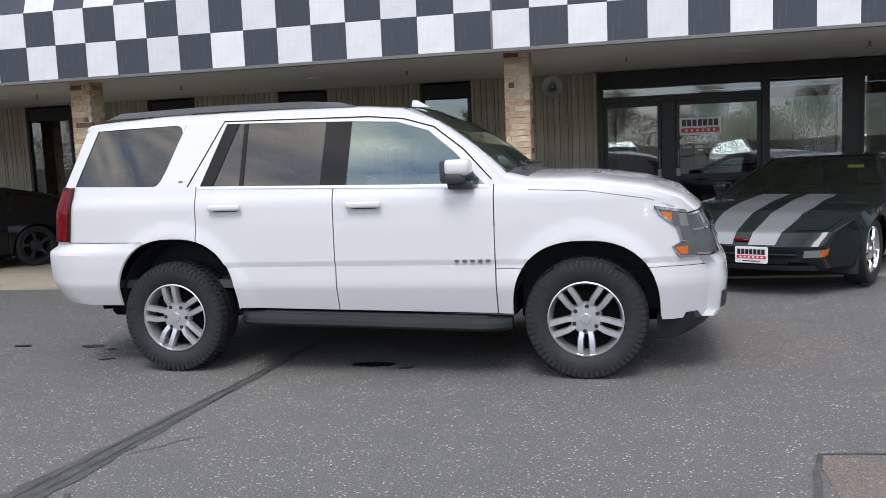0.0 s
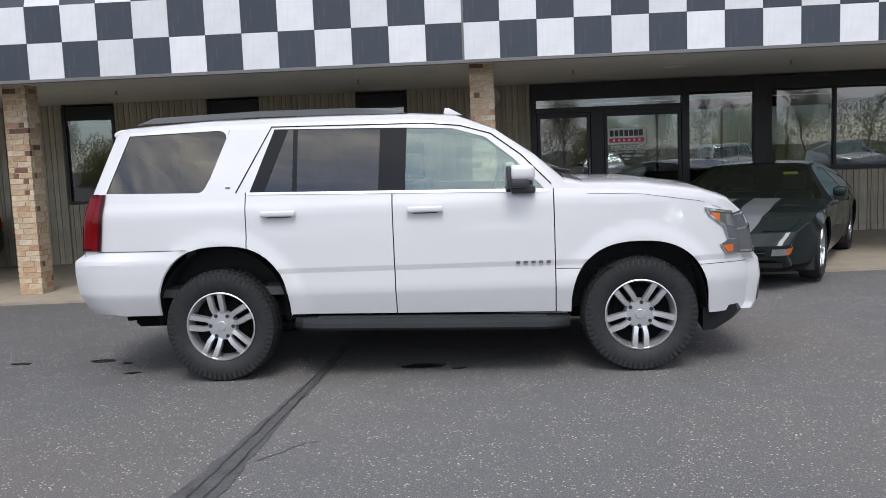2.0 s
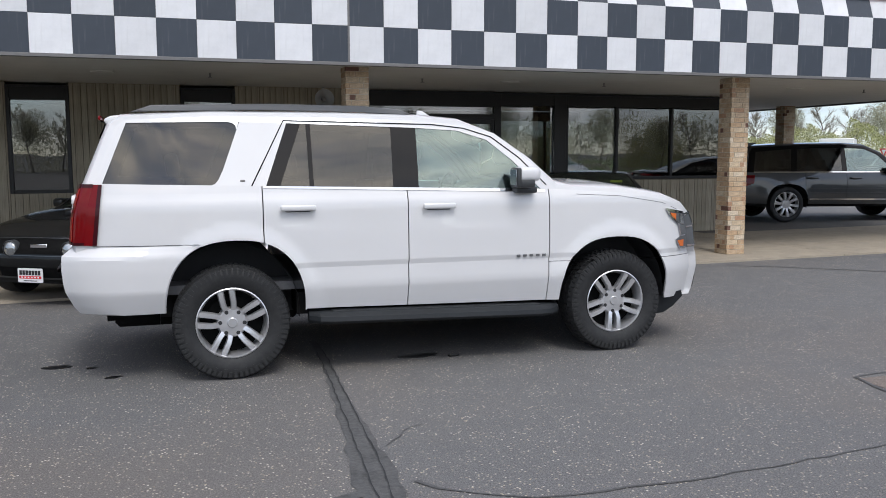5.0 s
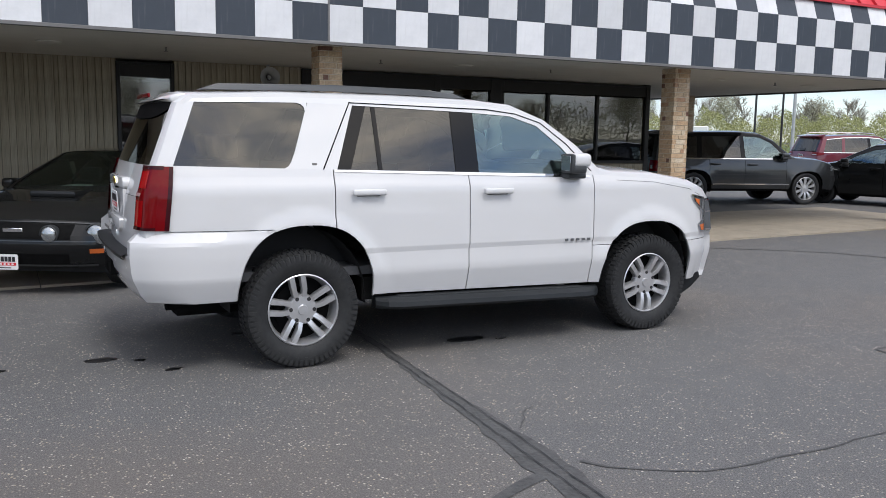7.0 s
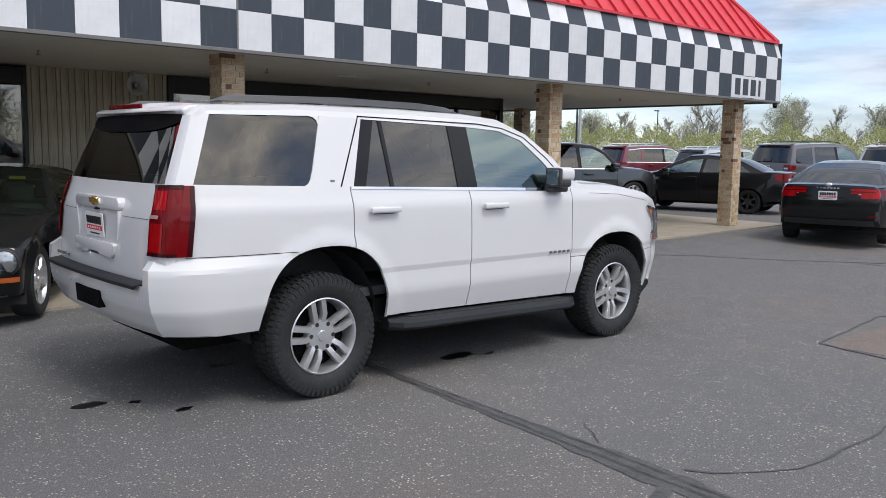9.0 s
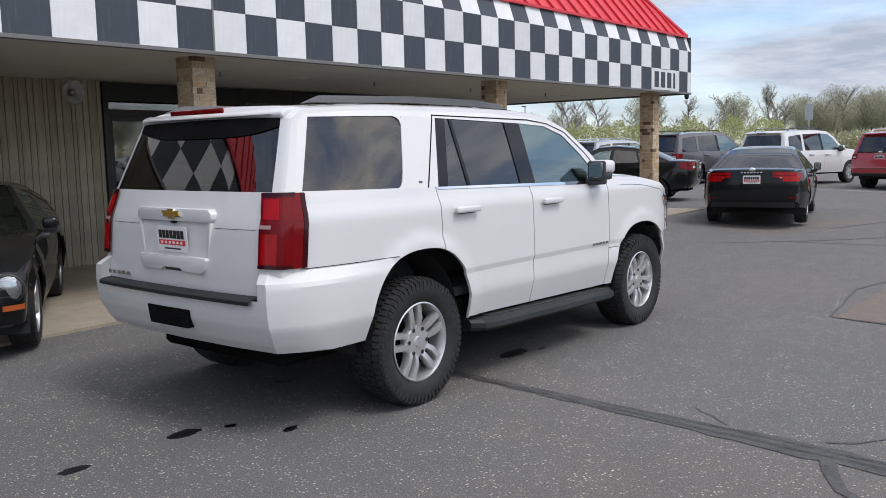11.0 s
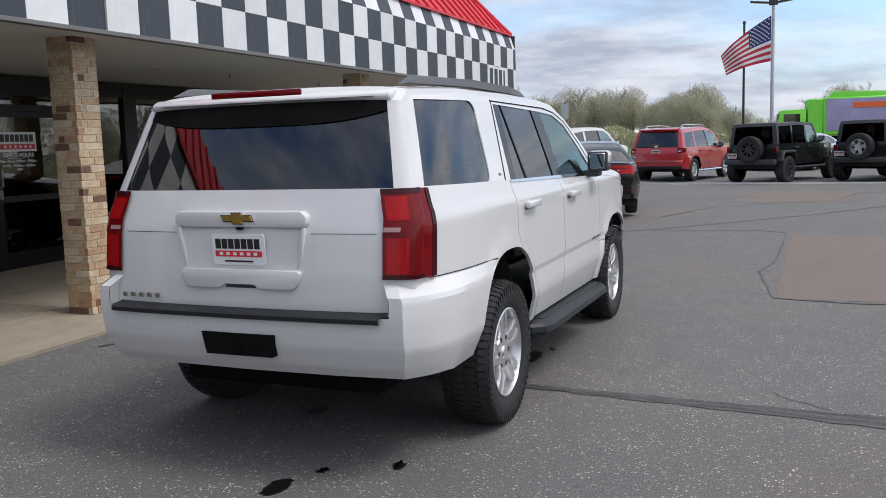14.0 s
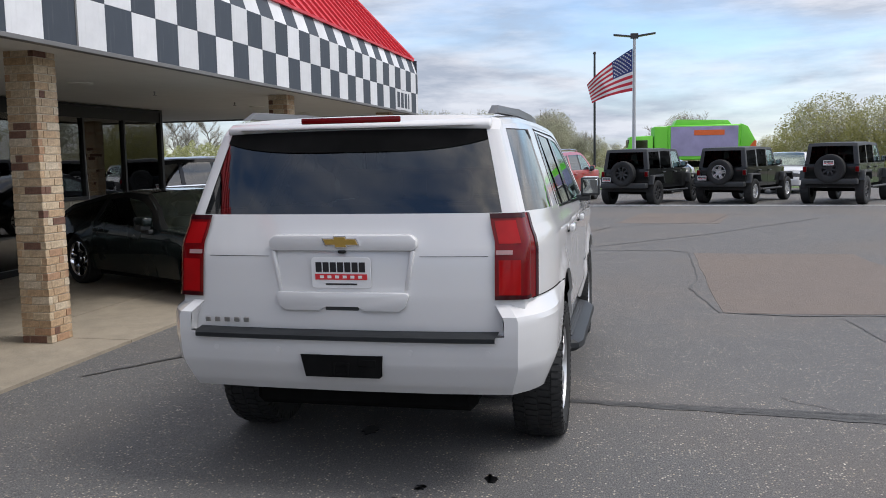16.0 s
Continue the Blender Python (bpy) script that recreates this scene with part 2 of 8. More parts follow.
def asphalt_mat(name, base, speck=1.0):
    m, nt, b = node_mat(name)
    co = nt.nodes.new("ShaderNodeTexCoord")
    vec = co.outputs["Object"]
    big = noise_node(nt, 0.35, 5, 0.6, vec=vec)
    mid = noise_node(nt, 3.5, 6, 0.6, vec=vec)
    fine = noise_node(nt, 120, 4, 0.75, vec=vec)
    vo = nt.nodes.new("ShaderNodeTexVoronoi")
    vo.inputs["Scale"].default_value = 68
    link(nt, vec, vo.inputs["Vector"])
    vo2 = nt.nodes.new("ShaderNodeTexVoronoi")
    vo2.inputs["Scale"].default_value = 105
    link(nt, vec, vo2.inputs["Vector"])
    c = ramp(nt, big.outputs["Fac"], [(0.3, tuple(v * 0.82 for v in base)), (0.7, tuple(v * 1.22 for v in base))]).outputs["Color"]
    c = mix(nt, 0.55, c, ramp(nt, mid.outputs["Fac"], [(0.3, tuple(v * 0.75 for v in base)), (0.7, tuple(v * 1.25 for v in base))]).outputs["Color"])
    c = mix(nt, 0.66, c, ramp(nt, fine.outputs["Fac"], [(0.34, tuple(v * 0.10 for v in base)), (0.66, tuple(v * 1.95 for v in base))]).outputs["Color"])
    brown = noise_node(nt, 0.22, 4, 0.55, vec=vec)
    c = mix(nt, ramp(nt, brown.outputs["Fac"], [(0.47, grey(0.0)), (0.68, grey(0.42))]).outputs["Color"], c, (0.165, 0.132, 0.104))
    # tone falls to 0.80 towards the west, along an uneven edge
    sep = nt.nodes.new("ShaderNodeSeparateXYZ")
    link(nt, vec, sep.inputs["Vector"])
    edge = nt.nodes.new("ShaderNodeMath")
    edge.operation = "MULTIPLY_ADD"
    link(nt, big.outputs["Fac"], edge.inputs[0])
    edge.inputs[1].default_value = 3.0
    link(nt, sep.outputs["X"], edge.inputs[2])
    west_tone = nt.nodes.new("ShaderNodeMapRange")
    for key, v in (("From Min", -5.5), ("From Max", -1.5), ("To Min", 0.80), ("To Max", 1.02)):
        west_tone.inputs[key].default_value = v
    link(nt, edge.outputs["Value"], west_tone.inputs["Value"])
    c = mix(nt, 1.0, c, west_tone.outputs["Result"], "MULTIPLY")
    # pale aggregate, denser where the surface is worn
    sel = ramp(nt, vo.outputs["Color"], [(0.72, grey(0.0)), (0.76, grey(1.0))])
    near = ramp(nt, vo.outputs["Distance"], [(0.30, grey(1.0)), (0.46, grey(0.0))])
    worn = ramp(nt, mid.outputs["Fac"], [(0.35, grey(0.25)), (0.62, grey(1.0))])
    msk = mix(nt, 1.0, mix(nt, 1.0, sel.outputs["Color"], near.outputs["Color"], "MULTIPLY"), worn.outputs["Color"], "MULTIPLY")
    msk = mix(nt, 1.0, msk, grey(0.9 * speck), "MULTIPLY")
    hue = ramp(nt, vo.outputs["Color"], [(0.70, (0.42, 0.33, 0.20)), (0.80, (0.50, 0.44, 0.33)), (1.0, (0.78, 0.73, 0.64))])
    c = mix(nt, msk, c, hue.outputs["Color"])
    sel2 = ramp(nt, vo2.outputs["Color"], [(0.52, grey(0.0)), (0.6, grey(0.6 * speck))])
    near2 = ramp(nt, vo2.outputs["Distance"], [(0.25, grey(1.0)), (0.4, grey(0.0))])
    c = mix(nt, mix(nt, 1.0, sel2.outputs["Color"], near2.outputs["Color"], "MULTIPLY"), c, (0.24, 0.225, 0.2))
    link(nt, c, b.inputs["Base Color"])
    b.inputs["Roughness"].default_value = 0.88
    b.inputs["Specular IOR Level"].default_value = 0.35
    bump(nt, b, mix(nt, 0.5, fine.outputs["Fac"], vo.outputs["Distance"]), 0.8, 0.008)
    return m


def concrete_mat(name, base):
    m, nt, b = node_mat(name)
    big = noise_node(nt, 0.5, 6, 0.65)
    mid = noise_node(nt, 4, 8, 0.7)
    fine = noise_node(nt, 90, 4, 0.7)
    c = ramp(nt, big.outputs["Fac"], [(0.3, tuple(v * 0.78 for v in base)), (0.7, tuple(v * 1.15 for v in base))]).outputs["Color"]
    c = mix(nt, 0.5, c, ramp(nt, mid.outputs["Fac"], [(0.35, tuple(v * 0.7 for v in base)), (0.65, tuple(v * 1.2 for v in base))]).outputs["Color"])
    c = mix(nt, 0.25, c, ramp(nt, fine.outputs["Fac"], [(0.3, grey(0.1)), (0.7, grey(0.5))]).outputs["Color"])
    link(nt, c, b.inputs["Base Color"])
    b.inputs["Roughness"].default_value = 0.9
    bump(nt, b, fine.outputs["Fac"], 0.25, 0.003)
    return m


def brick_mat():
    m, nt, b = node_mat("pale_brick")
    info = nt.nodes.new("ShaderNodeObjectInfo")
    c = ramp(nt, info.outputs["Random"], [(0.0, (0.54, 0.40, 0.26)), (0.25, (0.60, 0.47, 0.32)), (0.5, (0.52, 0.36, 0.22)), (0.72, (0.64, 0.53, 0.39)), (0.87, (0.46, 0.28, 0.17)), (0.94, (0.19, 0.10, 0.07))])
    c.color_ramp.interpolation = "CONSTANT"
    n = noise_node(nt, 35, 6, 0.7)
    n2 = noise_node(nt, 7, 4, 0.6)
    k = ramp(nt, n.outputs["Fac"], [(0.3, grey(0.62)), (0.7, grey(1.2))]).outputs["Color"]
    k2 = ramp(nt, n2.outputs["Fac"], [(0.3, grey(0.8)), (0.7, grey(1.12))]).outputs["Color"]
    link(nt, mix(nt, 1.0, mix(nt, 1.0, c.outputs["Color"], k, "MULTIPLY"), k2, "MULTIPLY"), b.inputs["Base Color"])
    b.inputs["Roughness"].default_value = 0.92
    bump(nt, b, n.outputs["Fac"], 0.6, 0.006)
    return m


def siding_mat():
    m, nt, b = node_mat("tan_siding")
    info = nt.nodes.new("ShaderNodeObjectInfo")
    base = ramp(nt, info.outputs["Random"], [(0.0, (0.38, 0.335, 0.25)), (1.0, (0.45, 0.40, 0.305))])
    n = noise_node(nt, 6, 8, 0.65, stretch=(6.0, 6.0, 0.35))
    n2 = noise_node(nt, 1.3, 5, 0.6)
    k = ramp(nt, n.outputs["Fac"], [(0.3, grey(0.6)), (0.7, grey(1.15))]).outputs["Color"]
    k2 = ramp(nt, n2.outputs["Fac"], [(0.3, grey(0.8)), (0.7, grey(1.1))]).outputs["Color"]
    link(nt, mix(nt, 1.0, mix(nt, 1.0, base.outputs["Color"], k, "MULTIPLY"), k2, "MULTIPLY"), b.inputs["Base Color"])
    b.inputs["Roughness"].default_value = 0.8
    bump(nt, b, n.outputs["Fac"], 0.3, 0.004)
    return m


def painted_panel(name, color, chip):
    m, nt, b = node_mat(name)
    n = noise_node(nt, 3.0, 8, 0.65, coord="Object")
    streak = noise_node(nt, 5.0, 6, 0.6, stretch=(5.0, 5.0, 0.5))
    info = nt.nodes.new("ShaderNodeObjectInfo")
    tone = ramp(nt, info.outputs["Random"], [(0.0, grey(0.9)), (1.0, grey(1.06))]).outputs["Color"]
    c = ramp(nt, n.outputs["Fac"], [(0.25, tuple(v * 0.86 for v in color)), (0.75, tuple(min(1, v * 1.08) for v in color))]).outputs["Color"]
    s = ramp(nt, streak.outputs["Fac"], [(0.55, grey(0.0)), (0.85, grey(chip))]).outputs["Color"]
    c = mix(nt, s, c, (0.42, 0.41, 0.39))
    link(nt, mix(nt, 1.0, c, tone, "MULTIPLY"), b.inputs["Base Color"])
    b.inputs["Roughness"].default_value = 0.55
    fine = noise_node(nt, 120, 3)
    bump(nt, b, fine.outputs["Fac"], 0.12, 0.002)
    return m


def rubber_mat():
    m, nt, b = node_mat("tyre_rubber")
    n = noise_node(nt, 28, 6, 0.7)
    c = ramp(nt, n.outputs["Fac"], [(0.3, (0.012, 0.0125, 0.0135)), (0.75, (0.029, 0.029, 0.029))])
    link(nt, c.outputs["Color"], b.inputs["Base Color"])
    b.inputs["Roughness"].default_value, b.inputs["Specular IOR Level"].default_value = 0.6, 0.35
    bump(nt, b, n.outputs["Fac"], 0.15, 0.003)
    return m


def leaf_mat(name, a, c2, thin=0.4):
    """Leaves and twigs, which let some of the light through."""
    m, nt, b = node_mat(name)
    geo = nt.nodes.new("ShaderNodeNewGeometry")
    c = ramp(nt, geo.outputs["Random Per Island"], [(0.0, a), (1.0, c2)])
    link(nt, c.outputs["Color"], b.inputs["Base Color"])
    b.inputs["Roughness"].default_value, b.inputs["Specular IOR Level"].default_value = 0.8, 0.2
    tl = nt.nodes.new("ShaderNodeBsdfTranslucent")
    link(nt, c.outputs["Color"], tl.inputs["Color"])
    mx = nt.nodes.new("ShaderNodeMixShader")
    mx.inputs["Fac"].default_value = thin
    link(nt, b.outputs["BSDF"], mx.inputs[1])
    link(nt, tl.outputs["BSDF"], mx.inputs[2])
    link(nt, mx.outputs["Shader"], nt.nodes["Material Output"].inputs["Surface"])
    return m


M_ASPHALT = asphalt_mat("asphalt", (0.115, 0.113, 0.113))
M_ASPHALT_OLD = asphalt_mat("worn_brown_asphalt", (0.150, 0.124, 0.108), 0.5)
M_TAR = plain("crack_sealer", (0.070, 0.069, 0.068), 0.8, var=0.5, scale=38, bumps=0.9)
M_RAIL = plain("roof_rail_grey", (0.085, 0.087, 0.09), 0.45, var=0.08)
M_CRACK = plain("crack_dark", (0.022, 0.022, 0.023), 0.8, var=0.3)
M_OIL = plain("oil_stain", (0.006, 0.006, 0.007), 0.35, var=0.4)
M_CONCRETE = concrete_mat("concrete_slab", (0.33, 0.27, 0.185))
M_SOFFIT = plain("soffit_paint", (0.66, 0.645, 0.60), 0.75, var=0.07, scale=3, bumps=0.1)
M_BRICK = brick_mat()
M_MORTAR = plain("mortar", (0.50, 0.43, 0.33), 0.95, var=0.2, scale=40, bumps=0.4)
M_SIDING = siding_mat()
M_GROOVE = plain("siding_groove", (0.19, 0.165, 0.12), 0.9, var=0.25)
M_FRAME = plain("dark_bronze_frame", (0.018, 0.017, 0.017), 0.42, 0.3, var=0.2)
M_CHECK_W = painted_panel("white_check", (0.69, 0.69, 0.70), 0.25)
M_CHECK_B = painted_panel("charcoal_check", (0.034, 0.043, 0.058), 0.10)
M_RED_ROOF = painted_panel("red_metal_roof", (0.55, 0.03, 0.045), 0.05)
M_DRIP = plain("drip_edge", (0.16, 0.155, 0.15), 0.5, 0.3)
M_PANE = pane("window_glass", (0.80, 0.84, 0.84), 0.62, ior=2.1, wave=0.03)
M_CLEAR = pane("car_glass_clear", (0.74, 0.90, 0.85), 0.92, ior=2.6, gloss=(0.80, 0.97, 0.95))
M_TINT = pane("car_glass_tinted", (0.95, 0.95, 1.0), 0.12, ior=1.85, wave=0.025, gloss=(1.0, 0.98, 0.94))
M_TINT_DARK = pane("car_glass_dark", (0.9, 0.9, 0.95), 0.10, coat=0.06, ior=1.4)
M_SCREEN = pane("windscreen_shaded", (0.66, 0.84, 0.77), 0.9, ior=2.3, gloss=(0.80, 0.97, 0.92))
M_WHITE = paint("pearl_white_paint", (0.60, 0.595, 0.597), 0.0, 0.5, 1.0, 0.03)
M_BLACKPAINT = paint("black_paint", (0.009, 0.0095, 0.010), 0.0, 0.3, 1.0)
M_DARKGREEN = paint("dark_green_black_paint", (0.010, 0.015, 0.015), 0.0, 0.25, 1.0)
M_SILVERSTRIPE = paint("silver_stripe_paint", (0.26, 0.275, 0.29), 0.5, 0.4)
M_GREYPAINT = paint("charcoal_grey_paint", (0.042, 0.044, 0.046), 0.6, 0.4)
M_GREYSUV = paint("warm_grey_paint", (0.10, 0.095, 0.10), 0.6, 0.4)
M_REDPAINT = paint("bright_red_paint", (0.36, 0.012, 0.02), 0.0, 0.35)
M_MAROON = paint("maroon_paint", (0.12, 0.006, 0.018), 0.3, 0.35)
M_SILVER = paint("silver_paint", (0.42, 0.43, 0.44), 0.7, 0.38)
M_RUBBER = rubber_mat()
M_ALLOY = plain("bright_alloy", (0.60, 0.60, 0.61), 0.30, 0.75, var=0.08, scale=30)
M_DARKALLOY = plain("dark_alloy", (0.05, 0.05, 0.052), 0.4, 0.6)
M_CHROME = plain("chrome", (0.75, 0.75, 0.77), 0.08, 1.0, var=0.03)
M_PLASTIC = plain("black_plastic", (0.030, 0.032, 0.034), 0.5, var=0.2, scale=60, bumps=0.08)
M_STEP = plain("step_plastic", (0.016, 0.018, 0.020), 0.48, var=0.2, scale=40, bumps=0.05, spec=0.28)
M_GLOSSBLACK = plain("gloss_black_trim", (0.006, 0.006, 0.007), 0.10, var=0.1, spec=0.28)
M_LINER = plain("wheel_liner", (0.020, 0.020, 0.021), 0.85, var=0.25)
M_UNDER = plain("underbody", (0.009, 0.009, 0.009), 0.95, var=0.3, spec=0.02)
M_STEEL = plain("brake_steel", (0.25, 0.24, 0.23), 0.45, 0.8, var=0.2)
M_RED_LENS = lens_mat("red_lamp_lens", (0.14, 0.002, 0.004), 0.07)
M_BRIGHTRED_LENS = lens_mat("bright_red_lens", (0.33, 0.004, 0.006), 0.07)
M_REVERSE = lens_mat("reverse_lens", (0.36, 0.22, 0.22))
M_DARKCHROME = plain("dark_chrome_letters", (0.20, 0.205, 0.21), 0.3, 0.8, var=0.05)
M_MIRROR = plain("mirror_glass", (0.34, 0.36, 0.37), 0.03, 1.0, var=0.02)
M_DARKRED_LENS = lens_mat("smoked_red_lens", (0.035, 0.003, 0.006))
M_AMBER = lens_mat("amber_lens", (0.58, 0.14, 0.035))
M_LAMP = lens_mat("headlamp_lens", (0.42, 0.44, 0.45), 0.10, 0.0, 0.8)
M_LAMP_DARK = lens_mat("smoked_headlamp_lens", (0.17, 0.18, 0.19), 0.06, 0.0, 0.5)
M_GOLD = plain("gold_badge", (0.55, 0.36, 0.09), 0.25, 0.7, var=0.1)
M_PLATE = plain("plate_white", (0.75, 0.75, 0.75), 0.4, var=0.04)
M_PLATE_RED = plain("plate_red", (0.62, 0.03, 0.04), 0.4, var=0.05)
M_PLATE_BLACK = plain("plate_black", (0.015, 0.015, 0.018), 0.4)
M_INTERIOR = plain("interior_cloth", (0.085, 0.085, 0.09), 0.85, var=0.2, scale=50)
M_INTERIOR_PALE = plain("interior_trim_pale", (0.26, 0.25, 0.24), 0.8, var=0.1)
M_YELLOW = plain("yellow_sticker", (0.75, 0.72, 0.05), 0.5)
M_BARK = plain("bark", (0.16, 0.14, 0.12), 0.95, var=0.3, scale=20)
M_TWIG = leaf_mat("twigs", (0.28, 0.25, 0.205), (0.42, 0.385, 0.32))
M_LEAF_SPRING = leaf_mat("spring_leaf", (0.28, 0.27, 0.11), (0.44, 0.42, 0.19))
M_LEAF_BRUSH = leaf_mat("brush_leaf", (0.29, 0.30, 0.12), (0.44, 0.44, 0.22))
M_LEAF_LOW = leaf_mat("undergrowth_leaf", (0.30, 0.30, 0.17), (0.44, 0.42, 0.26))
M_LEAF_WOOD = leaf_mat("budding_twigs", (0.34, 0.335, 0.235), (0.49, 0.475, 0.35))
M_GRASS = plain("grass", (0.10, 0.15, 0.045), 0.95, var=0.35, scale=2.0, bumps=0.3)
M_POLE_W = plain("galvanised_pole", (0.45, 0.46, 0.47), 0.45, 0.5)
M_POLE_B = plain("black_pole", (0.02, 0.02, 0.022), 0.5)
M_FLAG_R = plain("flag_red", (0.50, 0.03, 0.05), 0.8, var=0.1)
M_FLAG_W = plain("flag_white", (0.75, 0.74, 0.74), 0.8, var=0.06)
M_FLAG_B = plain("flag_blue", (0.03, 0.045, 0.16), 0.8, var=0.1)
M_LINE = plain("lot_paint_white", (0.50, 0.50, 0.49), 0.8, var=0.3, scale=9)
M_INWALL = plain("office_wall", (0.30, 0.28, 0.25), 0.9, var=0.08)
M_INFLOOR = plain("office_floor", (0.07, 0.065, 0.06), 0.6, var=0.2)
M_LIME = plain("lime_green_paint", (0.18, 0.62, 0.05), 0.45, var=0.06)
M_PURPLE = plain("printed_panel", (0.34, 0.29, 0.50), 0.5, var=0.25, scale=1.2)
M_ORANGE = plain("orange_paint", (0.75, 0.13, 0.03), 0.5, var=0.08)

# ---- ground ----
def gz(x, y):
    """Height of the lot: level round the parked SUV, rising a little along the building and towards the far row."""
    a = min(1.0, max(0.0, (y - 7.0) / 2.2))
    b = min(1.0, max(0.0, (x - 7.0) / 9.0))
    far = 0.045 * b * b * (3 - 2 * b)
    return far + (0.009 * max(-11.0, min(12.5, x + 2.0)) - far) * a * a * (3 - 2 * a)


def lot(x, y, turn=0.0, lift=0.0):
    """A place on the lot, turned about the vertical."""
    return pose(x, y, gz(x, y) + lift, 0, 0, turn)


def sheet(name, xs, ys, material, lift=0.0, kind="structure", parent=None, label="", category=""):
    bm = bmesh.new()
    grid = [[bm.verts.new((x, y, gz(x, y) + lift)) for y in ys] for x in xs]
    for i in range(len(xs) - 1):
        for j in range(len(ys) - 1):
            bm.faces.new((grid[i][j], grid[i + 1][j], grid[i + 1][j + 1], grid[i][j + 1]))
    ob = part(name, bm, material, parent)
    return tagged(ob, label, category, kind=kind)


XS = [-900, -200, -60, -30] + [-20 + 1.0 * i for i in range(41)] + [25, 30, 40, 80, 200, 900]
YS = [-900, -200, -60, -20, -8, -4, -2, 0, 2, 4, 6, 7, 7.4, 7.8, 8.2, 8.6, 9, 9.4, 10, 11, 12, 13, 14, 15, 17, 20, 30, 60, 200, 900]
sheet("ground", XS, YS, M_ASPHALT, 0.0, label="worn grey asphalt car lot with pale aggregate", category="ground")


def flat_shape(name, pts, material, lift, label="", category="stain", kind="", rough=0.0, seed=0, sub=6):
    """A thin patch that lies on the ground, with an uneven edge."""
    rnd = random.Random(seed)
    out = []
    n = len(pts)
    for i in range(n):
        a, b = Vector(pts[i]), Vector(pts[(i + 1) % n])
        for k in range(sub):
            p = a.lerp(b, k / sub)
            if rough:
                p = p + Vector((rnd.uniform(-rough, rough), rnd.uniform(-rough, rough)))
            out.append(p)
    bm = bmesh.new()
    f = bm.faces.new([bm.verts.new((p.x, p.y, gz(p.x, p.y) + lift)) for p in out])
    r = bmesh.ops.extrude_face_region(bm, geom=[f])
    for v in r["geom"]:
        if isinstance(v, bmesh.types.BMVert):
            v.co.z -= lift * 0.9
    ob = part(name, bm, material, smooth=False)
    return tagged(ob, label, category, kind=kind)


# concrete apron under the canopy, cast in bays
def apron():
    root = thing("pavement", label="stained tan concrete apron under the canopy", category="pavement", kind="structure")
    edge = lambda x: 9.46 + 0.005 * x
    bays = [-16.0, -12.2, -8.6, -4.9, -1.42, 2.1, 5.6, 8.4, 11.0]
    for x0, x1 in zip(bays, bays[1:]):
        rows = [(None, 10.75), (10.75, 12.3), (12.3, 13.66 if x1 < 7.2 else 13.0)]
        for y0, y1 in rows:
            bm = bmesh.new()
            g = 0.006
            a, b, yy = x0 + g, x1 - g, y1 - g
            ya, yb = (edge(a), edge(b)) if y0 is None else (y0 + g, y0 + g)
            top = [bm.verts.new((x, y, gz(x, y) + 0.028)) for x, y in ((a, ya), (b, yb), (b, yy), (a, yy))]
            bot = [bm.verts.new((x, y, gz(x, y) - 0.05)) for x, y in ((a, ya), (b, yb), (b, yy), (a, yy))]
            bm.faces.new(top)
            for i in range(4):
                bm.faces.new((top[i], bot[i], bot[(i + 1) % 4], top[(i + 1) % 4]))
            part("slab", bm, M_CONCRETE, root, smooth=False)


apron()
SLAB = 0.028

# ---- building ----
WALL_Y, FRONT_Y, SOFFIT_Z = 13.66, 9.625, 2.64
CORNER_X, LEFT_X, OFFICE_X = 10.50, -16.0, 6.52


def solid(name, x0, x1, y0, y1, z0, z1, material, label="", category="", parent=None, kind="structure", bevel=0.0):
    ob = part(name, box(x0, x1, y0, y1, z0, z1, bevel), material, parent, smooth=False)
    if parent is None:
        tagged(ob, label, category, kind=kind)
    elif label:
        ob["label"] = label
    return ob


WINDOWS = [(-11.16, -10.20, -0.05), (-8.62, -7.72, 0.98), (-6.13, -5.25, 0.98), (-3.62, -2.78, 0.98)]
wall_front = thing("wall_front", label="tan vertical-grooved siding wall under the canopy", category="wall", kind="structure")
spans, x_last = [], LEFT_X
for a, b, zb in WINDOWS:
    spans.append((x_last, a, -0.2, 2.7))
    spans.append((a, b, -0.2, zb))
    x_last = b
spans.append((x_last, -0.75, -0.2, 2.7))
for a, b, z0, z1 in spans:
    if z1 > z0 + 0.2:
        solid("sheathing", a, b, WALL_Y + 0.012, WALL_Y + 0.16, z0, z1, M_GROOVE, parent=wall_front)
solid("knee_backing", 2.84, OFFICE_X, WALL_Y + 0.012, WALL_Y + 0.14, -0.1, 1.09, M_GROOVE, parent=wall_front)


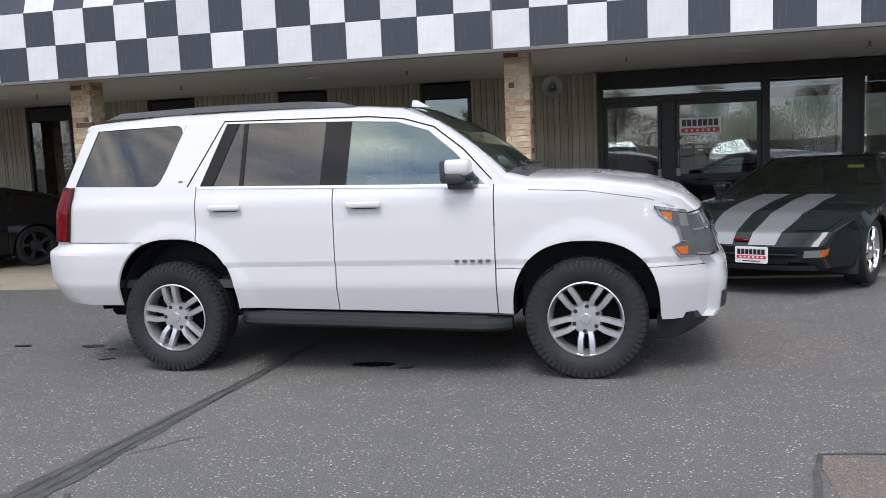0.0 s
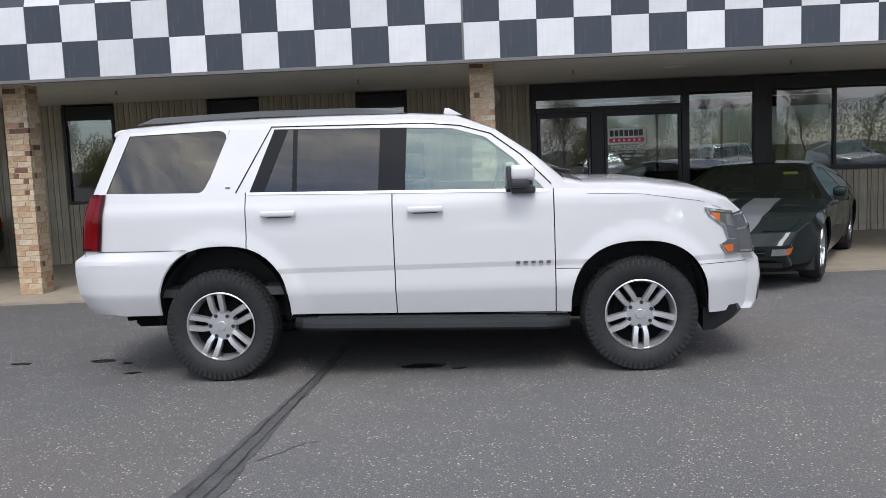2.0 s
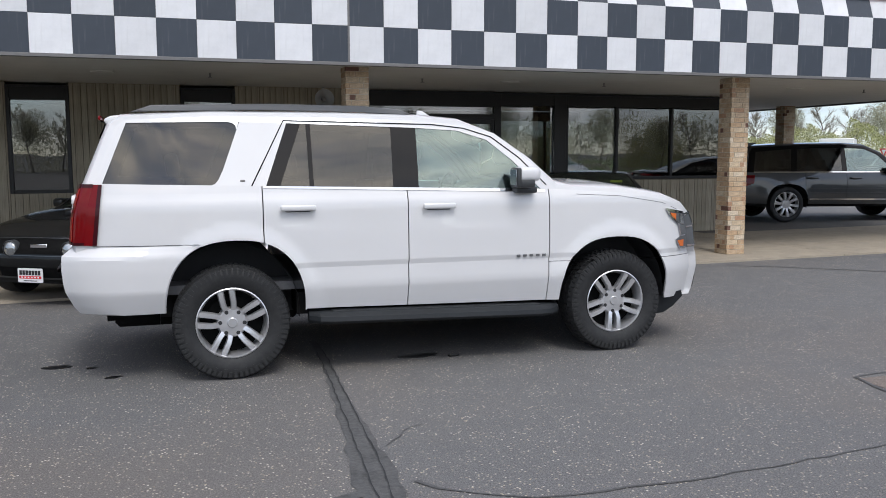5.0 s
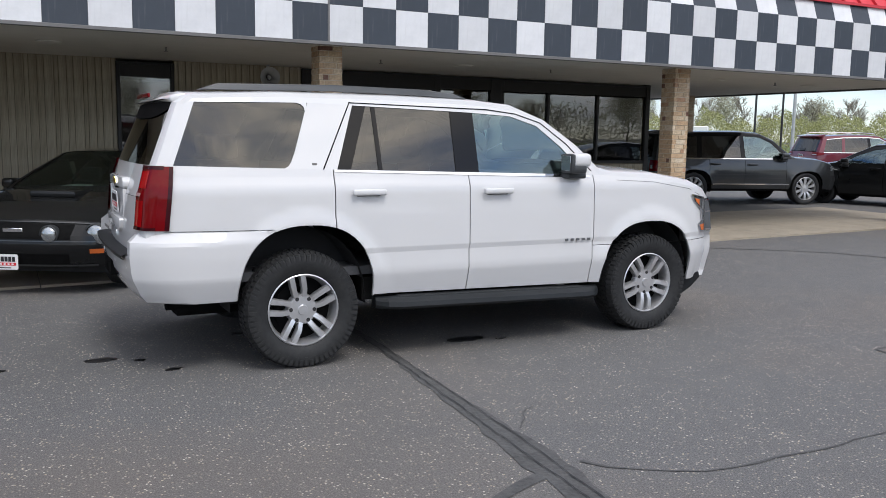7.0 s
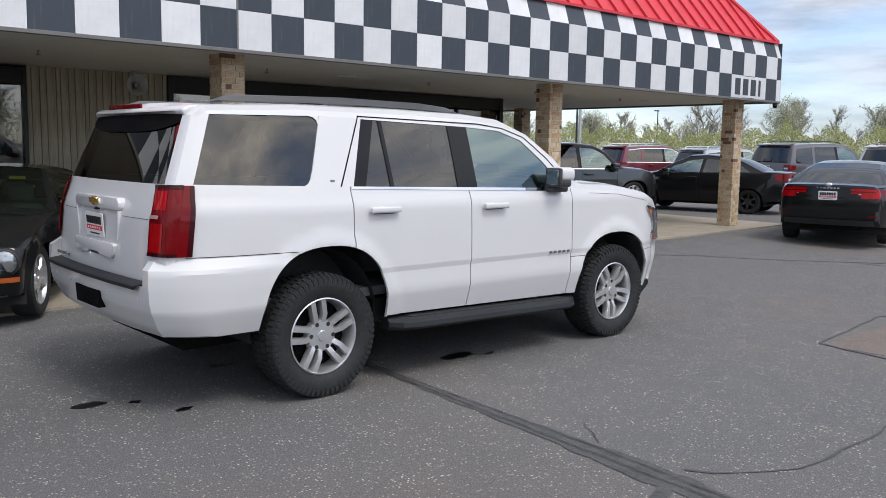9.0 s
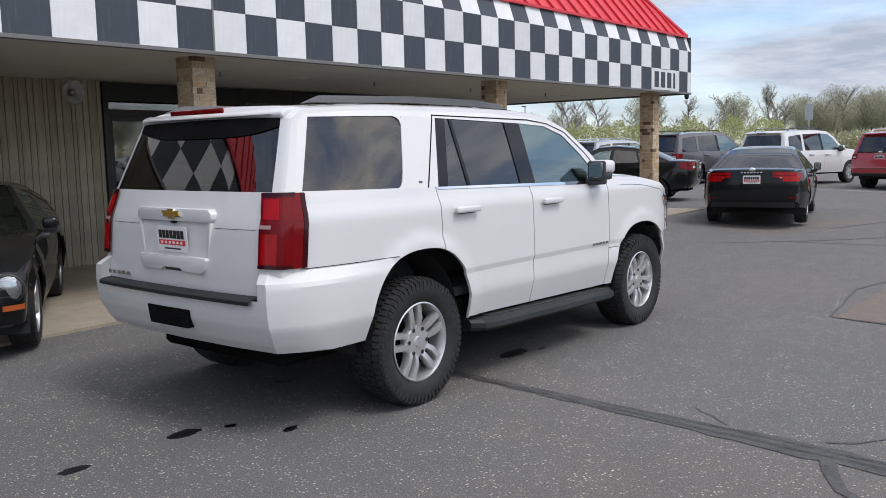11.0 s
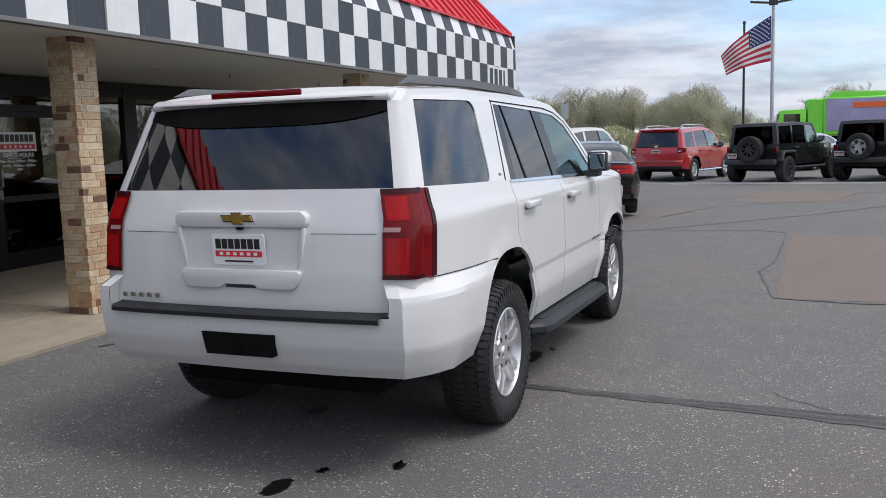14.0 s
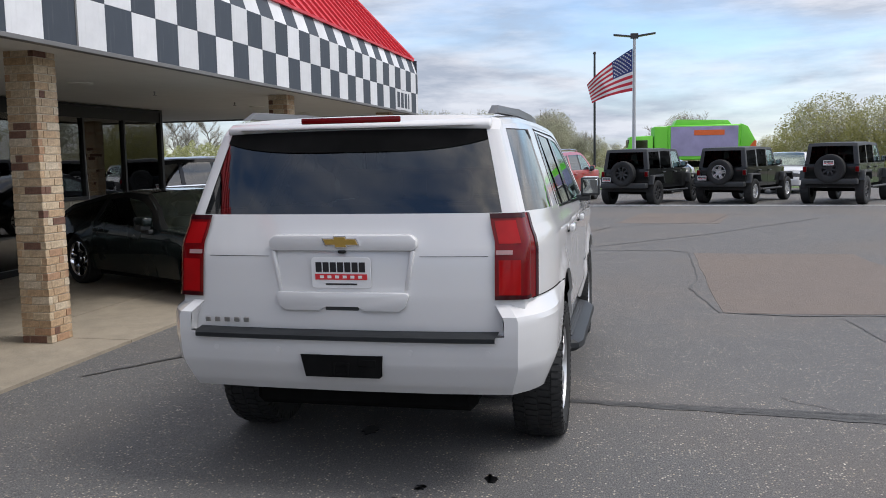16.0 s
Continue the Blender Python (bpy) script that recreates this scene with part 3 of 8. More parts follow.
def window(name, x0, x1, z0, z1, y=WALL_Y, head=0.22, mull=(), label="", category="window"):
    """A dark-framed pane set into the wall, with an opaque head panel above."""
    root = thing(name, pose(0, 0, 0), label, category, kind="structure")
    fr = 0.055
    bm = bmesh.new()
    add_box(bm, x0, x0 + fr, y - 0.02, y + 0.1, z0, z1, 0.004)
    add_box(bm, x1 - fr, x1, y - 0.02, y + 0.1, z0, z1, 0.004)
    add_box(bm, x0 + fr, x1 - fr, y - 0.018, y + 0.1, z0, z0 + fr, 0.004)
    add_box(bm, x0 + fr, x1 - fr, y - 0.018, y + 0.1, z1 - fr * 0.6, z1, 0.004)
    part("window_frame", bm, M_FRAME, root, smooth=False)
    if head:
        part("head_panel", box(x0 + fr, x1 - fr, y + 0.0, y + 0.05, z1 - head, z1 - fr * 0.6), M_FRAME, root, smooth=False)
    edges = [x0 + fr, *[v for m in mull for v in (m - 0.025, m + 0.025)], x1 - fr]
    for m in mull:
        part("mullion", box(m - 0.025, m + 0.025, y - 0.015, y + 0.1, z0 + fr, z1 - head, 0.003), M_FRAME, root, smooth=False)
    for a, b in zip(edges[::2], edges[1::2]):
        p = part("pane", box(a, b, y + 0.03, y + 0.036, z0 + fr, z1 - max(head, fr * 0.6)), M_PANE, root, smooth=False)
        p.visible_shadow = False
    return root


for i, (a, b, zb) in enumerate(WINDOWS):
    window("window_%d" % (i + 1), a, b, zb, 2.62, label="tall dark-framed window in the tan siding, mirroring the lot")
window("window_5", 3.06, OFFICE_X, 1.09, 2.64, head=0.22, mull=(4.11, 5.27), label="long dark-framed office window above a low siding wall")


def entrance():
    root = thing("door_1", label="dark aluminium glass double entrance door with one transom light", category="door", kind="structure")
    y, x0, x1 = WALL_Y, -0.75, 1.80
    bm = bmesh.new()
    for a, b in ((x0, x0 + 0.085), (x1 - 0.12, x1), (0.215, 0.425)):
        add_box(bm, a, b, y - 0.03, y + 0.12, SLAB, 2.64 if a != 0.215 else 2.17, 0.004)
    add_box(bm, x0 + 0.085, x1 - 0.12, y - 0.025, y + 0.12, 2.385, 2.64)
    add_box(bm, x0 + 0.085, x1 - 0.12, y - 0.022, y + 0.12, 2.17, 2.26)
    part("door_frame", bm, M_FRAME, root, smooth=False)
    t = part("transom_pane", box(x0 + 0.085, x1 - 0.12, y + 0.03, y + 0.036, 2.26, 2.385), M_PANE, root, smooth=False)
    t.visible_shadow = False
    for a, b in ((x0 + 0.085, 0.215), (0.425, x1 - 0.12)):
        leaf = thing("door_leaf")
        leaf.parent = root
        bm = bmesh.new()
        st = 0.06
        add_box(bm, a + 0.006, a + st, y - 0.01, y + 0.04, SLAB + 0.01, 2.165, 0.003)
        add_box(bm, b - st, b - 0.006, y - 0.01, y + 0.04, SLAB + 0.01, 2.165, 0.003)
        add_box(bm, a + st, b - st, y - 0.008, y + 0.04, 2.09, 2.165)
        add_box(bm, a + st, b - st, y - 0.008, y + 0.04, SLAB + 0.01, 0.27)
        add_box(bm, a + st, b - st, y - 0.008, y + 0.04, 0.95, 1.03)
        part("leaf_frame", bm, M_FRAME, leaf, smooth=False)
        for z0, z1 in ((0.27, 0.95), (1.03, 2.09)):
            g = part("pane", box(a + st, b - st, y + 0.015, y + 0.021, z0, z1), M_PANE, leaf, smooth=False)
            g.visible_shadow = False
        hx = b - 0.035 if a < 0 else a + 0.035
        bm = bmesh.new()
        add_path(bm, [(hx, y - 0.012, 1.15), (hx, y - 0.06, 1.17), (hx, y - 0.06, 1.40), (hx, y - 0.012, 1.42)], 0.011)
        part("pull_handle", bm, M_STEEL, leaf)
        part("lock_plate", box(hx - 0.03, hx + 0.03, y - 0.016, y - 0.011, 1.0, 1.12, 0.002), M_STEEL, leaf, smooth=False)
    part("threshold", box(x0 + 0.09, x1 - 0.09, y - 0.04, y + 0.1, SLAB - 0.01, SLAB + 0.012), M_STEEL, root, smooth=False)


def sidelight():
    """A tall pane beside the door, then a broad dark post."""
    root = thing("window_8", label="tall dark-framed sidelight between the door and a broad post", category="window", kind="structure")
    y = WALL_Y
    bm = bmesh.new()
    add_box(bm, 1.80, 2.83, y - 0.018, y + 0.1, 2.42, 2.64)
    add_box(bm, 1.80, 2.83, y - 0.018, y + 0.1, SLAB, 0.16)
    part("window_frame", bm, M_FRAME, root, smooth=False)
    part("broad_post", box(2.83, 3.06, y - 0.028, y + 0.12, SLAB, 2.64, 0.004), M_FRAME, root, smooth=False)
    p = part("pane", box(1.80, 2.83, y + 0.03, y + 0.036, 0.16, 2.42), M_PANE, root, smooth=False)
    p.visible_shadow = False


sidelight()
entrance()

# office behind the glass
solid("floor", LEFT_X, OFFICE_X, WALL_Y + 0.16, 20.0, -0.15, 0.03, M_INFLOOR, "dark office floor behind the glass", "floor")
solid("wall_back", LEFT_X, 1.0, 20.0, 20.15, -0.1, 2.7, M_INWALL, "beige back wall of the office", "wall")
solid("wall_back_low", 1.0, OFFICE_X, 20.0, 20.15, -0.1, 0.95, M_INWALL, "low beige wall under the rear office window", "wall")
solid("wall_inner", -0.8, -0.66, WALL_Y + 0.17, 20.0, 0.03, 2.66, M_INWALL, "beige partition inside the office", "wall")
solid("wall_left", LEFT_X - 0.15, LEFT_X, FRONT_Y + 2, 20.15, -0.3, 2.7, M_INWALL, "beige end wall", "wall")
window("window_6", 1.0, OFFICE_X, 0.95, 2.64, y=20.0, head=0.24, mull=(2.5, 4.0, 5.5), label="rear office window looking out to the trees")


def side_window():
    root = thing("window_7", label="dark-framed office end window beside the drive-through bay", category="window", kind="structure")
    x = OFFICE_X
    bm = bmesh.new()
    for y0, y1 in ((WALL_Y, WALL_Y + 0.11), (15.7, 15.76), (17.8, 17.86), (19.95, 20.15)):
        add_box(bm, x - 0.05, x + 0.06, y0, y1, -0.1, 2.66, 0.004)
    add_box(bm, x - 0.045, x + 0.055, WALL_Y + 0.11, 19.95, 2.42, 2.66)
    part("window_frame", bm, M_FRAME, root, smooth=False)
    part("sill_wall", box(x - 0.04, x + 0.05, WALL_Y + 0.11, 19.95, -0.1, 1.02), M_SIDING, root, smooth=False)
    for y0, y1 in ((WALL_Y + 0.11, 15.7), (15.76, 17.8), (17.86, 19.95)):
        p = part("pane", box(x, x + 0.006, y0, y1, 1.02, 2.42), M_PANE, root, smooth=False)
        p.visible_shadow = False


side_window()

# canopy: soffit, fascia backing, roof
solid("ceiling", LEFT_X, CORNER_X - 0.03, FRONT_Y + 0.03, 20.2, SOFFIT_Z + 0.02, SOFFIT_Z + 0.10, M_SOFFIT, "flat painted canopy soffit", "ceiling")
fascia = thing("fascia", label="black and white chequered fascia panels along the canopy", category="fascia", kind="structure")
ROW = 0.436
part("backing", box(LEFT_X, CORNER_X - 0.012, FRONT_Y + 0.012, FRONT_Y + 0.10, 2.66, 3.52), M_DRIP, fascia, smooth=False)
part("backing", box(CORNER_X - 0.10, CORNER_X - 0.012, FRONT_Y + 0.10, 20.2, 2.66, 3.52), M_DRIP, fascia, smooth=False)
part("drip_edge", box(LEFT_X, CORNER_X + 0.015, FRONT_Y - 0.018, FRONT_Y + 0.06, 2.625, 2.665, 0.004), M_DRIP, fascia, smooth=False)
part("drip_edge", box(CORNER_X - 0.06, CORNER_X + 0.018, FRONT_Y + 0.06, 20.2, 2.627, 2.667, 0.004), M_DRIP, fascia, smooth=False)
SLOPE_Y, SLOPE_Z = 0.10, 0.30
Z_TOP = 2.655 + 2 * ROW

ROOF_RISE, ROOF_RUN = 1.32, 1.1
bm = bmesh.new()
rx, ry, rz = CORNER_X - 0.03, FRONT_Y + SLOPE_Y - 0.02, Z_TOP + SLOPE_Z
a = [bm.verts.new(p) for p in ((LEFT_X, ry, rz), (rx, ry, rz), (rx, 20.2, rz), (LEFT_X, 20.2, rz))]
b = [bm.verts.new(p) for p in ((LEFT_X, ry + ROOF_RUN, rz + ROOF_RISE), (rx - ROOF_RUN, ry + ROOF_RUN, rz + ROOF_RISE), (rx - ROOF_RUN, 20.2, rz + ROOF_RISE), (LEFT_X, 20.2, rz + ROOF_RISE))]
bm.faces.new((a[0], a[1], b[1], b[0]))
bm.faces.new((a[1], a[2], b[2], b[1]))
bm.faces.new(b)
bm.faces.new(a[::-1])
bm.faces.new((a[2], a[3], b[3], b[2]))
bm.faces.new((a[3], a[0], b[0], b[3]))
roof = part("roof", bm, M_RED_ROOF, smooth=False)
tagged(roof, "red standing-seam metal mansard roof", "roof", kind="structure")

# brick pillars carry the canopy; their bricks come last in the file
PILLARS = [(-13.45, 10.1), (-7.595, 10.1), (-1.67, 10.1), (3.985, 10.06), (9.49, 10.0), (9.85, 16.2)]
PILLAR_W = 0.305
pillar_things = []
for px, py in PILLARS:
    p = thing("brick_pillar", pose(px, py, gz(px, py) + SLAB), "square pillar of pale mixed brick carrying the canopy", "pillar", "canopy pillars", "structure")
    part("core", box(0.008, PILLAR_W - 0.008, 0.008, PILLAR_W - 0.008, -0.02, SOFFIT_Z - gz(px, py) - SLAB + 0.02), M_MORTAR, p, smooth=False)
    pillar_things.append(p)

# ---- cars: a shell of side panels and a strip over nose, roof and tail ----
class Shell:
    def __init__(self, widths, stations, front=(0, 0, 0), rear=(0, 0, 0), flares=(), power=4.0):
        self.wz, self.ww = [w[0] for w in widths], [w[1] for w in widths]
        self.st, self.front, self.rear, self.flares, self.power = stations, front, rear, flares, power

    def side(self, x, z):
        w = lerp(z, self.wz, self.ww)
        f0, f1, ft = self.front
        r0, r1, rt = self.rear
        if ft and x > f0:
            w -= ft * ((x - f0) / (f1 - f0)) ** 2.4
        if rt and x < r0:
            w -= rt * ((r0 - x) / (r0 - r1)) ** 2.4
        for cx, cz, r, out, band, *lip in self.flares:
            flat = lip[0] if lip else 0.0
            d = math.hypot(x - cx, z - cz) - r
            if -0.2 < d < band and z > cz - 0.2:
                k = 1 - max(0.0, d - flat) / (band - flat)
                w += out * k * k * (3 - 2 * k)
        return w

    def at(self, s, k):
        """A point of the strip: s along the outline's stations, k from -1 to 1 across."""
        i = max(0, min(len(self.st) - 2, int(math.floor(s))))
        t = s - i
        a, b = self.st[i], self.st[i + 1]
        x, z, ex, ez = (a[j] + (b[j] - a[j]) * t for j in range(4))
        p = self.power
        g = 0.72 * (1 - (1 - min(1.0, abs(k)) ** p) ** (1 / p)) + 0.28 * k * k
        return Vector((x + (ex - x) * g, k * self.side(ex, ez), z + (ez - z) * g))


KS = [0, 0.15, 0.3, 0.45, 0.6, 0.72, 0.8, 0.86, 0.91, 0.95, 0.975, 0.99, 1.0]


def strip(shell, s0, s1, k0=-1.0, k1=1.0, lift=0.0, div=4, rim=0.0):
    """The part of the strip between two stations and two shares of the width."""
    ss = [s0]
    for i in range(int(math.floor(s0)), int(math.ceil(s1))):
        for j in range(div):
            v = i + (j + 1) / div
            if s0 + 1e-4 < v < s1 - 1e-4:
                ss.append(v)
    ss.append(s1)
    ks = sorted({k for k in [*[-k for k in KS], *KS] if k0 < k < k1} | {k0, k1})
    bm = bmesh.new()
    rows = []
    for s in ss:
        row = []
        for k in ks:
            p = shell.at(s, k)
            if lift:
                e = 0.01
                ds = shell.at(min(s + e, len(shell.st) - 1), k) - shell.at(max(s - e, 0), k)
                dk = shell.at(s, min(1, k + e)) - shell.at(s, max(-1, k - e))
                n = ds.cross(dk)
                if n.length > 1e-9:
                    n.normalize()
                    c = p - Vector((0, 0, 0.75))
                    if n.dot(Vector((c.x * 0.3, c.y * 0.1, c.z))) < 0 and abs(n.z) > 0.5 or (abs(n.z) <= 0.5 and n.x * p.x < 0):
                        n = -n
                    p = p + n * lift
            row.append(bm.verts.new(p))
        rows.append(row)
    for a, b in zip(rows, rows[1:]):
        for i in range(len(ks) - 1):
            bm.faces.new((a[i], a[i + 1], b[i + 1], b[i]))
    return bm


def clip_poly(poly, nx, nz, d):
    """Keeps the part of a polygon where nx * x + nz * z >= d."""
    out = []
    n = len(poly)
    for i in range(n):
        a, b = poly[i], poly[(i + 1) % n]
        da, db = nx * a[0] + nz * a[1] - d, nx * b[0] + nz * b[1] - d
        if da >= 0:
            out.append(a)
        if (da > 0) != (db > 0) and abs(da - db) > 1e-12:
            t = da / (da - db)
            out.append((a[0] + (b[0] - a[0]) * t, a[1] + (b[1] - a[1]) * t))
    res = []
    for p in out:
        if not res or (abs(p[0] - res[-1][0]) + abs(p[1] - res[-1][1])) > 1e-5:
            res.append(p)
    if len(res) > 1 and (abs(res[0][0] - res[-1][0]) + abs(res[0][1] - res[-1][1])) < 1e-5:
        res.pop()
    return res


def side_panel(shell, poly, hand, cell=0.09, lift=0.0, rim=0.02, zs=()):
    """A polygon of the side view laid on the shell; hand is -1 for the right side, 1 for the left."""
    bm = bmesh.new()
    bm.faces.new([bm.verts.new((x, 0, z)) for x, z in poly])
    x0, x1 = min(p[0] for p in poly), max(p[0] for p in poly)
    z0, z1 = min(p[1] for p in poly), max(p[1] for p in poly)
    cuts = [((x, 0, 0), (1, 0, 0)) for x in np.arange(math.ceil(x0 / cell) * cell, x1, cell) if x0 + 0.01 < x < x1 - 0.01]
    lines = [z for z in np.arange(math.ceil(z0 / cell) * cell, z1, cell)] + list(zs)
    cuts += [((0, 0, z), (0, 0, 1)) for z in lines if z0 + 0.004 < z < z1 - 0.004]
    for co, no in cuts:
        bmesh.ops.bisect_plane(bm, geom=[*bm.verts, *bm.edges, *bm.faces], dist=1e-5, plane_co=co, plane_no=no)
    for v in bm.verts:
        v.co.y = hand * (shell.side(v.co.x, v.co.z) + lift)
    if rim:
        es = [e for e in bm.edges if e.is_boundary]
        r = bmesh.ops.extrude_edge_only(bm, edges=es)
        for v in r["geom"]:
            if isinstance(v, bmesh.types.BMVert):
                v.co.y -= hand * rim
    return bm


def joined(bms):
    out = bmesh.new()
    for b in bms:
        me = bpy.data.meshes.new("join")
        b.to_mesh(me)
        b.free()
        out.from_mesh(me)
        bpy.data.meshes.remove(me)
    return out


def arch_points(cx, cz, r, flat, z_end, n=14, sq=2.6):
    """Wheel arch as (x, z), rear foot to front foot; sq squares the shoulders."""
    pts = []
    for i in range(n + 1):
        a = math.pi - math.pi * i / n
        c, s = math.cos(a), math.sin(a)
        pts.append((cx + r * math.copysign(abs(c) ** (2 / sq), c), cz + flat * abs(s) ** (2 / sq)))
    return [(cx - r, z_end), *pts[1:-1], (cx + r, z_end)]


def tyre_mesh(radius, rim_r, width):
    w = width / 2
    prof = [(rim_r - 0.005, -w * 0.78), (rim_r + 0.012, -w * 0.86), (rim_r + (radius - rim_r) * 0.28, -w * 0.95), (rim_r + (radius - rim_r) * 0.55, -w), (radius - 0.034, -w * 0.965), (radius - 0.014, -w * 0.88), (radius - 0.007, -w * 0.5),
            (radius - 0.005, 0), (radius - 0.007, w * 0.5), (radius - 0.014, w * 0.88), (radius - 0.034, w * 0.965), (rim_r + (radius - rim_r) * 0.55, w), (rim_r + 0.012, w * 0.86), (rim_r - 0.005, w * 0.78)]
    return lathe(prof, 64)


def tread_mesh(radius, width, n):
    """Blocks of an all-terrain tread in four rows, the outer ones over the shoulder."""
    w = width / 2
    bm = bmesh.new()
    for i in range(n):
        a = 2 * math.pi * i / n
        for j, (y0, y1, off) in enumerate(((-0.965, -0.60, 0.0), (-0.54, -0.08, 0.35), (0.0, 0.46, 0.65), (0.52, 0.965, 0.1))):
            m = Matrix.Rotation(-(a + off * 2 * math.pi / n), 4, "Y")
            vs = add_box(bm, -math.pi * radius / n * 0.72, math.pi * radius / n * 0.72, y0 * w, y1 * w, radius - 0.04, radius + 0.001)
            for v in vs:
                if j in (0, 3) and abs(v.co.y) > 0.9 * w and v.co.z > radius - 0.02:
                    v.co.z -= 0.017
                if j in (1, 2):
                    v.co.x += (v.co.y / w) * 0.012
            bmesh.ops.transform(bm, matrix=m, verts=vs)
        # ribs that run from the shoulder down the side wall
        long = 0.030 if i % 2 else 0.048
        for s in (-1, 1):
            vs = add_box(bm, -math.pi * radius / n * 0.5, math.pi * radius / n * 0.5, min(s * w * 0.90, s * w * 1.012), max(s * w * 0.90, s * w * 1.012), radius - 0.028 - long, radius - 0.024)
            bmesh.ops.transform(bm, matrix=Matrix.Rotation(-(a + (0.0 if s < 0 else 0.1) * 2 * math.pi / n), 4, "Y"), verts=vs)
    return bm


def rim_mesh(rim_r, width, spokes, pairs, depth=0.03, hub=0.105):
    """An alloy wheel seen from its outer side, which faces -y."""
    w = width / 2
    bm = lathe([(rim_r, -w * 0.85), (rim_r - 0.008, -w * 0.88), (rim_r - 0.014, -w * 0.80), (rim_r - 0.03, -w * 0.3), (rim_r - 0.03, w * 0.8)], 48)
    for i in range(spokes):
        a0 = 2 * math.pi * i / spokes + math.pi / 2
        for off in ((-pairs, pairs) if pairs else (0.0,)):
            hw0, hw1 = (0.088 * rim_r, 0.098 * rim_r) if pairs else (0.028, 0.040)
            q = Matrix.Rotation(-a0, 4, "Y")
            y_hub, y_rim = -w * 0.60 - depth * 0.2, -w * 0.80
            sec = []
            for r, y, hw, o in ((hub * 0.7, y_hub, hw0, off * 0.62), (rim_r * 0.55, (y_hub + y_rim) / 2 - 0.012, hw0, off * 0.92), (rim_r - 0.016, y_rim, hw1, off)):
                sec.append([bm.verts.new(q @ Vector((r, yy, o * rim_r + s * hw * e))) for yy, s, e in ((y, -1, 0.72), (y, 1, 0.72), (y + 0.02, 1, 1.0), (y + 0.055, 1, 0.8), (y + 0.055, -1, 0.8), (y + 0.02, -1, 1.0))])
            for a, b in zip(sec, sec[1:]):
                for k in range(6):
                    bm.faces.new((a[k], a[(k + 1) % 6], b[(k + 1) % 6], b[k]))
            bm.faces.new(sec[-1])
    y0 = -w * 0.60 - depth * 0.2
    hubm = lathe([(0.0001, y0 - 0.016), (hub * 0.30, y0 - 0.016), (hub * 0.34, y0 - 0.006), (hub * 0.92, y0 - 0.004), (hub, y0 + 0.008), (hub * 1.05, -w * 0.3)], 28)
    return joined([bm, hubm])


def wheel_set(car, radius, rim_r, width, track, spokes, pairs, mat, knobs, lugs, xs):
    made = []
    w = width / 2
    for x in xs:
        for hand in (-1, 1):
            wh = thing("wheel")
            wh.parent = car
            spin = 62.0 if x < 0 else 36.0
            wh.matrix_basis = pose(x, hand * track / 2, radius - 0.004) @ pose(0, 0, 0, 0, 0, 180 if hand > 0 else 0) @ pose(0, 0, 0, 0, spin, 0)
            if not made:
                made.append(part("tyre", tyre_mesh(radius, rim_r, width), M_RUBBER, wh, sharp=30))
                made.append(part("rim", rim_mesh(rim_r, width, spokes, pairs), mat, wh, sharp=30))
                made.append(part("brake_disc", lathe([(0.0001, -w * 0.12), (rim_r * 0.72, -w * 0.12), (rim_r * 0.72, -w * 0.02), (rim_r * 0.97, 0.0), (rim_r * 0.97, w * 0.5), (0.0001, w * 0.5)], 32), M_UNDER, wh))
                if knobs:
                    made.append(tagged(part("tread", tread_mesh(radius, width, knobs), M_RUBBER, wh, smooth=False), kind="stuff"))
                if lugs:
                    made.append(part("lug_nut", tube((0, -w * 0.62 - 0.010, 0), (0, -w * 0.5, 0), 0.0145, 0.0155, 8), M_DARKALLOY, wh))
                    first = made.pop()
                    first.matrix_basis = pose(0.083, 0, 0)
                    for i in range(1, lugs):
                        a = 2 * math.pi * i / lugs
                        mesh_part("lug_nut", first.data, None, wh).matrix_basis = pose(0.083 * math.cos(a), 0, 0.083 * math.sin(a))
                    lug = first.data
            else:
                for o in made:
                    q = mesh_part(o.name.split(".")[0], o.data, None, wh)
                    if "kind" in o:
                        q["kind"] = o["kind"]
                for i in range(lugs):
                    a = 2 * math.pi * i / lugs
                    mesh_part("lug_nut", lug, None, wh).matrix_basis = pose(0.083 * math.cos(a), 0, 0.083 * math.sin(a))


def trim_line(shell, pts, w, hand, lift=0.008):
    """A thin strip along a line of the side view."""
    return side_panel(shell, list(pts) + [(x, z + w) for x, z in reversed(pts)], hand, 0.2, lift, lift + 0.006)


def dealer_plate(car, m, name="number_plate"):
    """A dealer's plate that faces -y in m's frame: dark bars over a red band."""
    p = thing(name)
    p.parent = car
    p.matrix_basis = m
    p["label"] = "white dealer plate with dark bars above a red band"
    bm = box(-0.15, 0.15, -0.003, 0.003, -0.075, 0.075, 0.0)
    es = [e for e in bm.edges if abs(e.verts[0].co.y - e.verts[1].co.y) > 0.004]
    bmesh.ops.bevel(bm, geom=es, offset=0.016, segments=4, affect="EDGES", profile=0.5)
    part("plate", bm, M_PLATE, p, smooth=False)
    for i in range(7):
        x = -0.128 + i * 0.0368
        part("letter_bar", box(x, x + 0.030, -0.0055, -0.003, 0.004, 0.052), M_PLATE_BLACK, p, smooth=False)
    part("red_band", box(-0.132, 0.132, -0.0055, -0.003, -0.034, -0.006), M_PLATE_RED, p, smooth=False)
    bm = bmesh.new()
    for i in range(6):
        x = -0.108 + i * 0.039
        add_box(bm, x, x + 0.020, -0.0065, -0.0055, -0.027, -0.013)
    part("small_print", bm, M_PLATE, p, smooth=False)
    part("address_bar", box(-0.08, 0.08, -0.0055, -0.003, -0.060, -0.052), M_PLATE_BLACK, p, smooth=False)
    return p


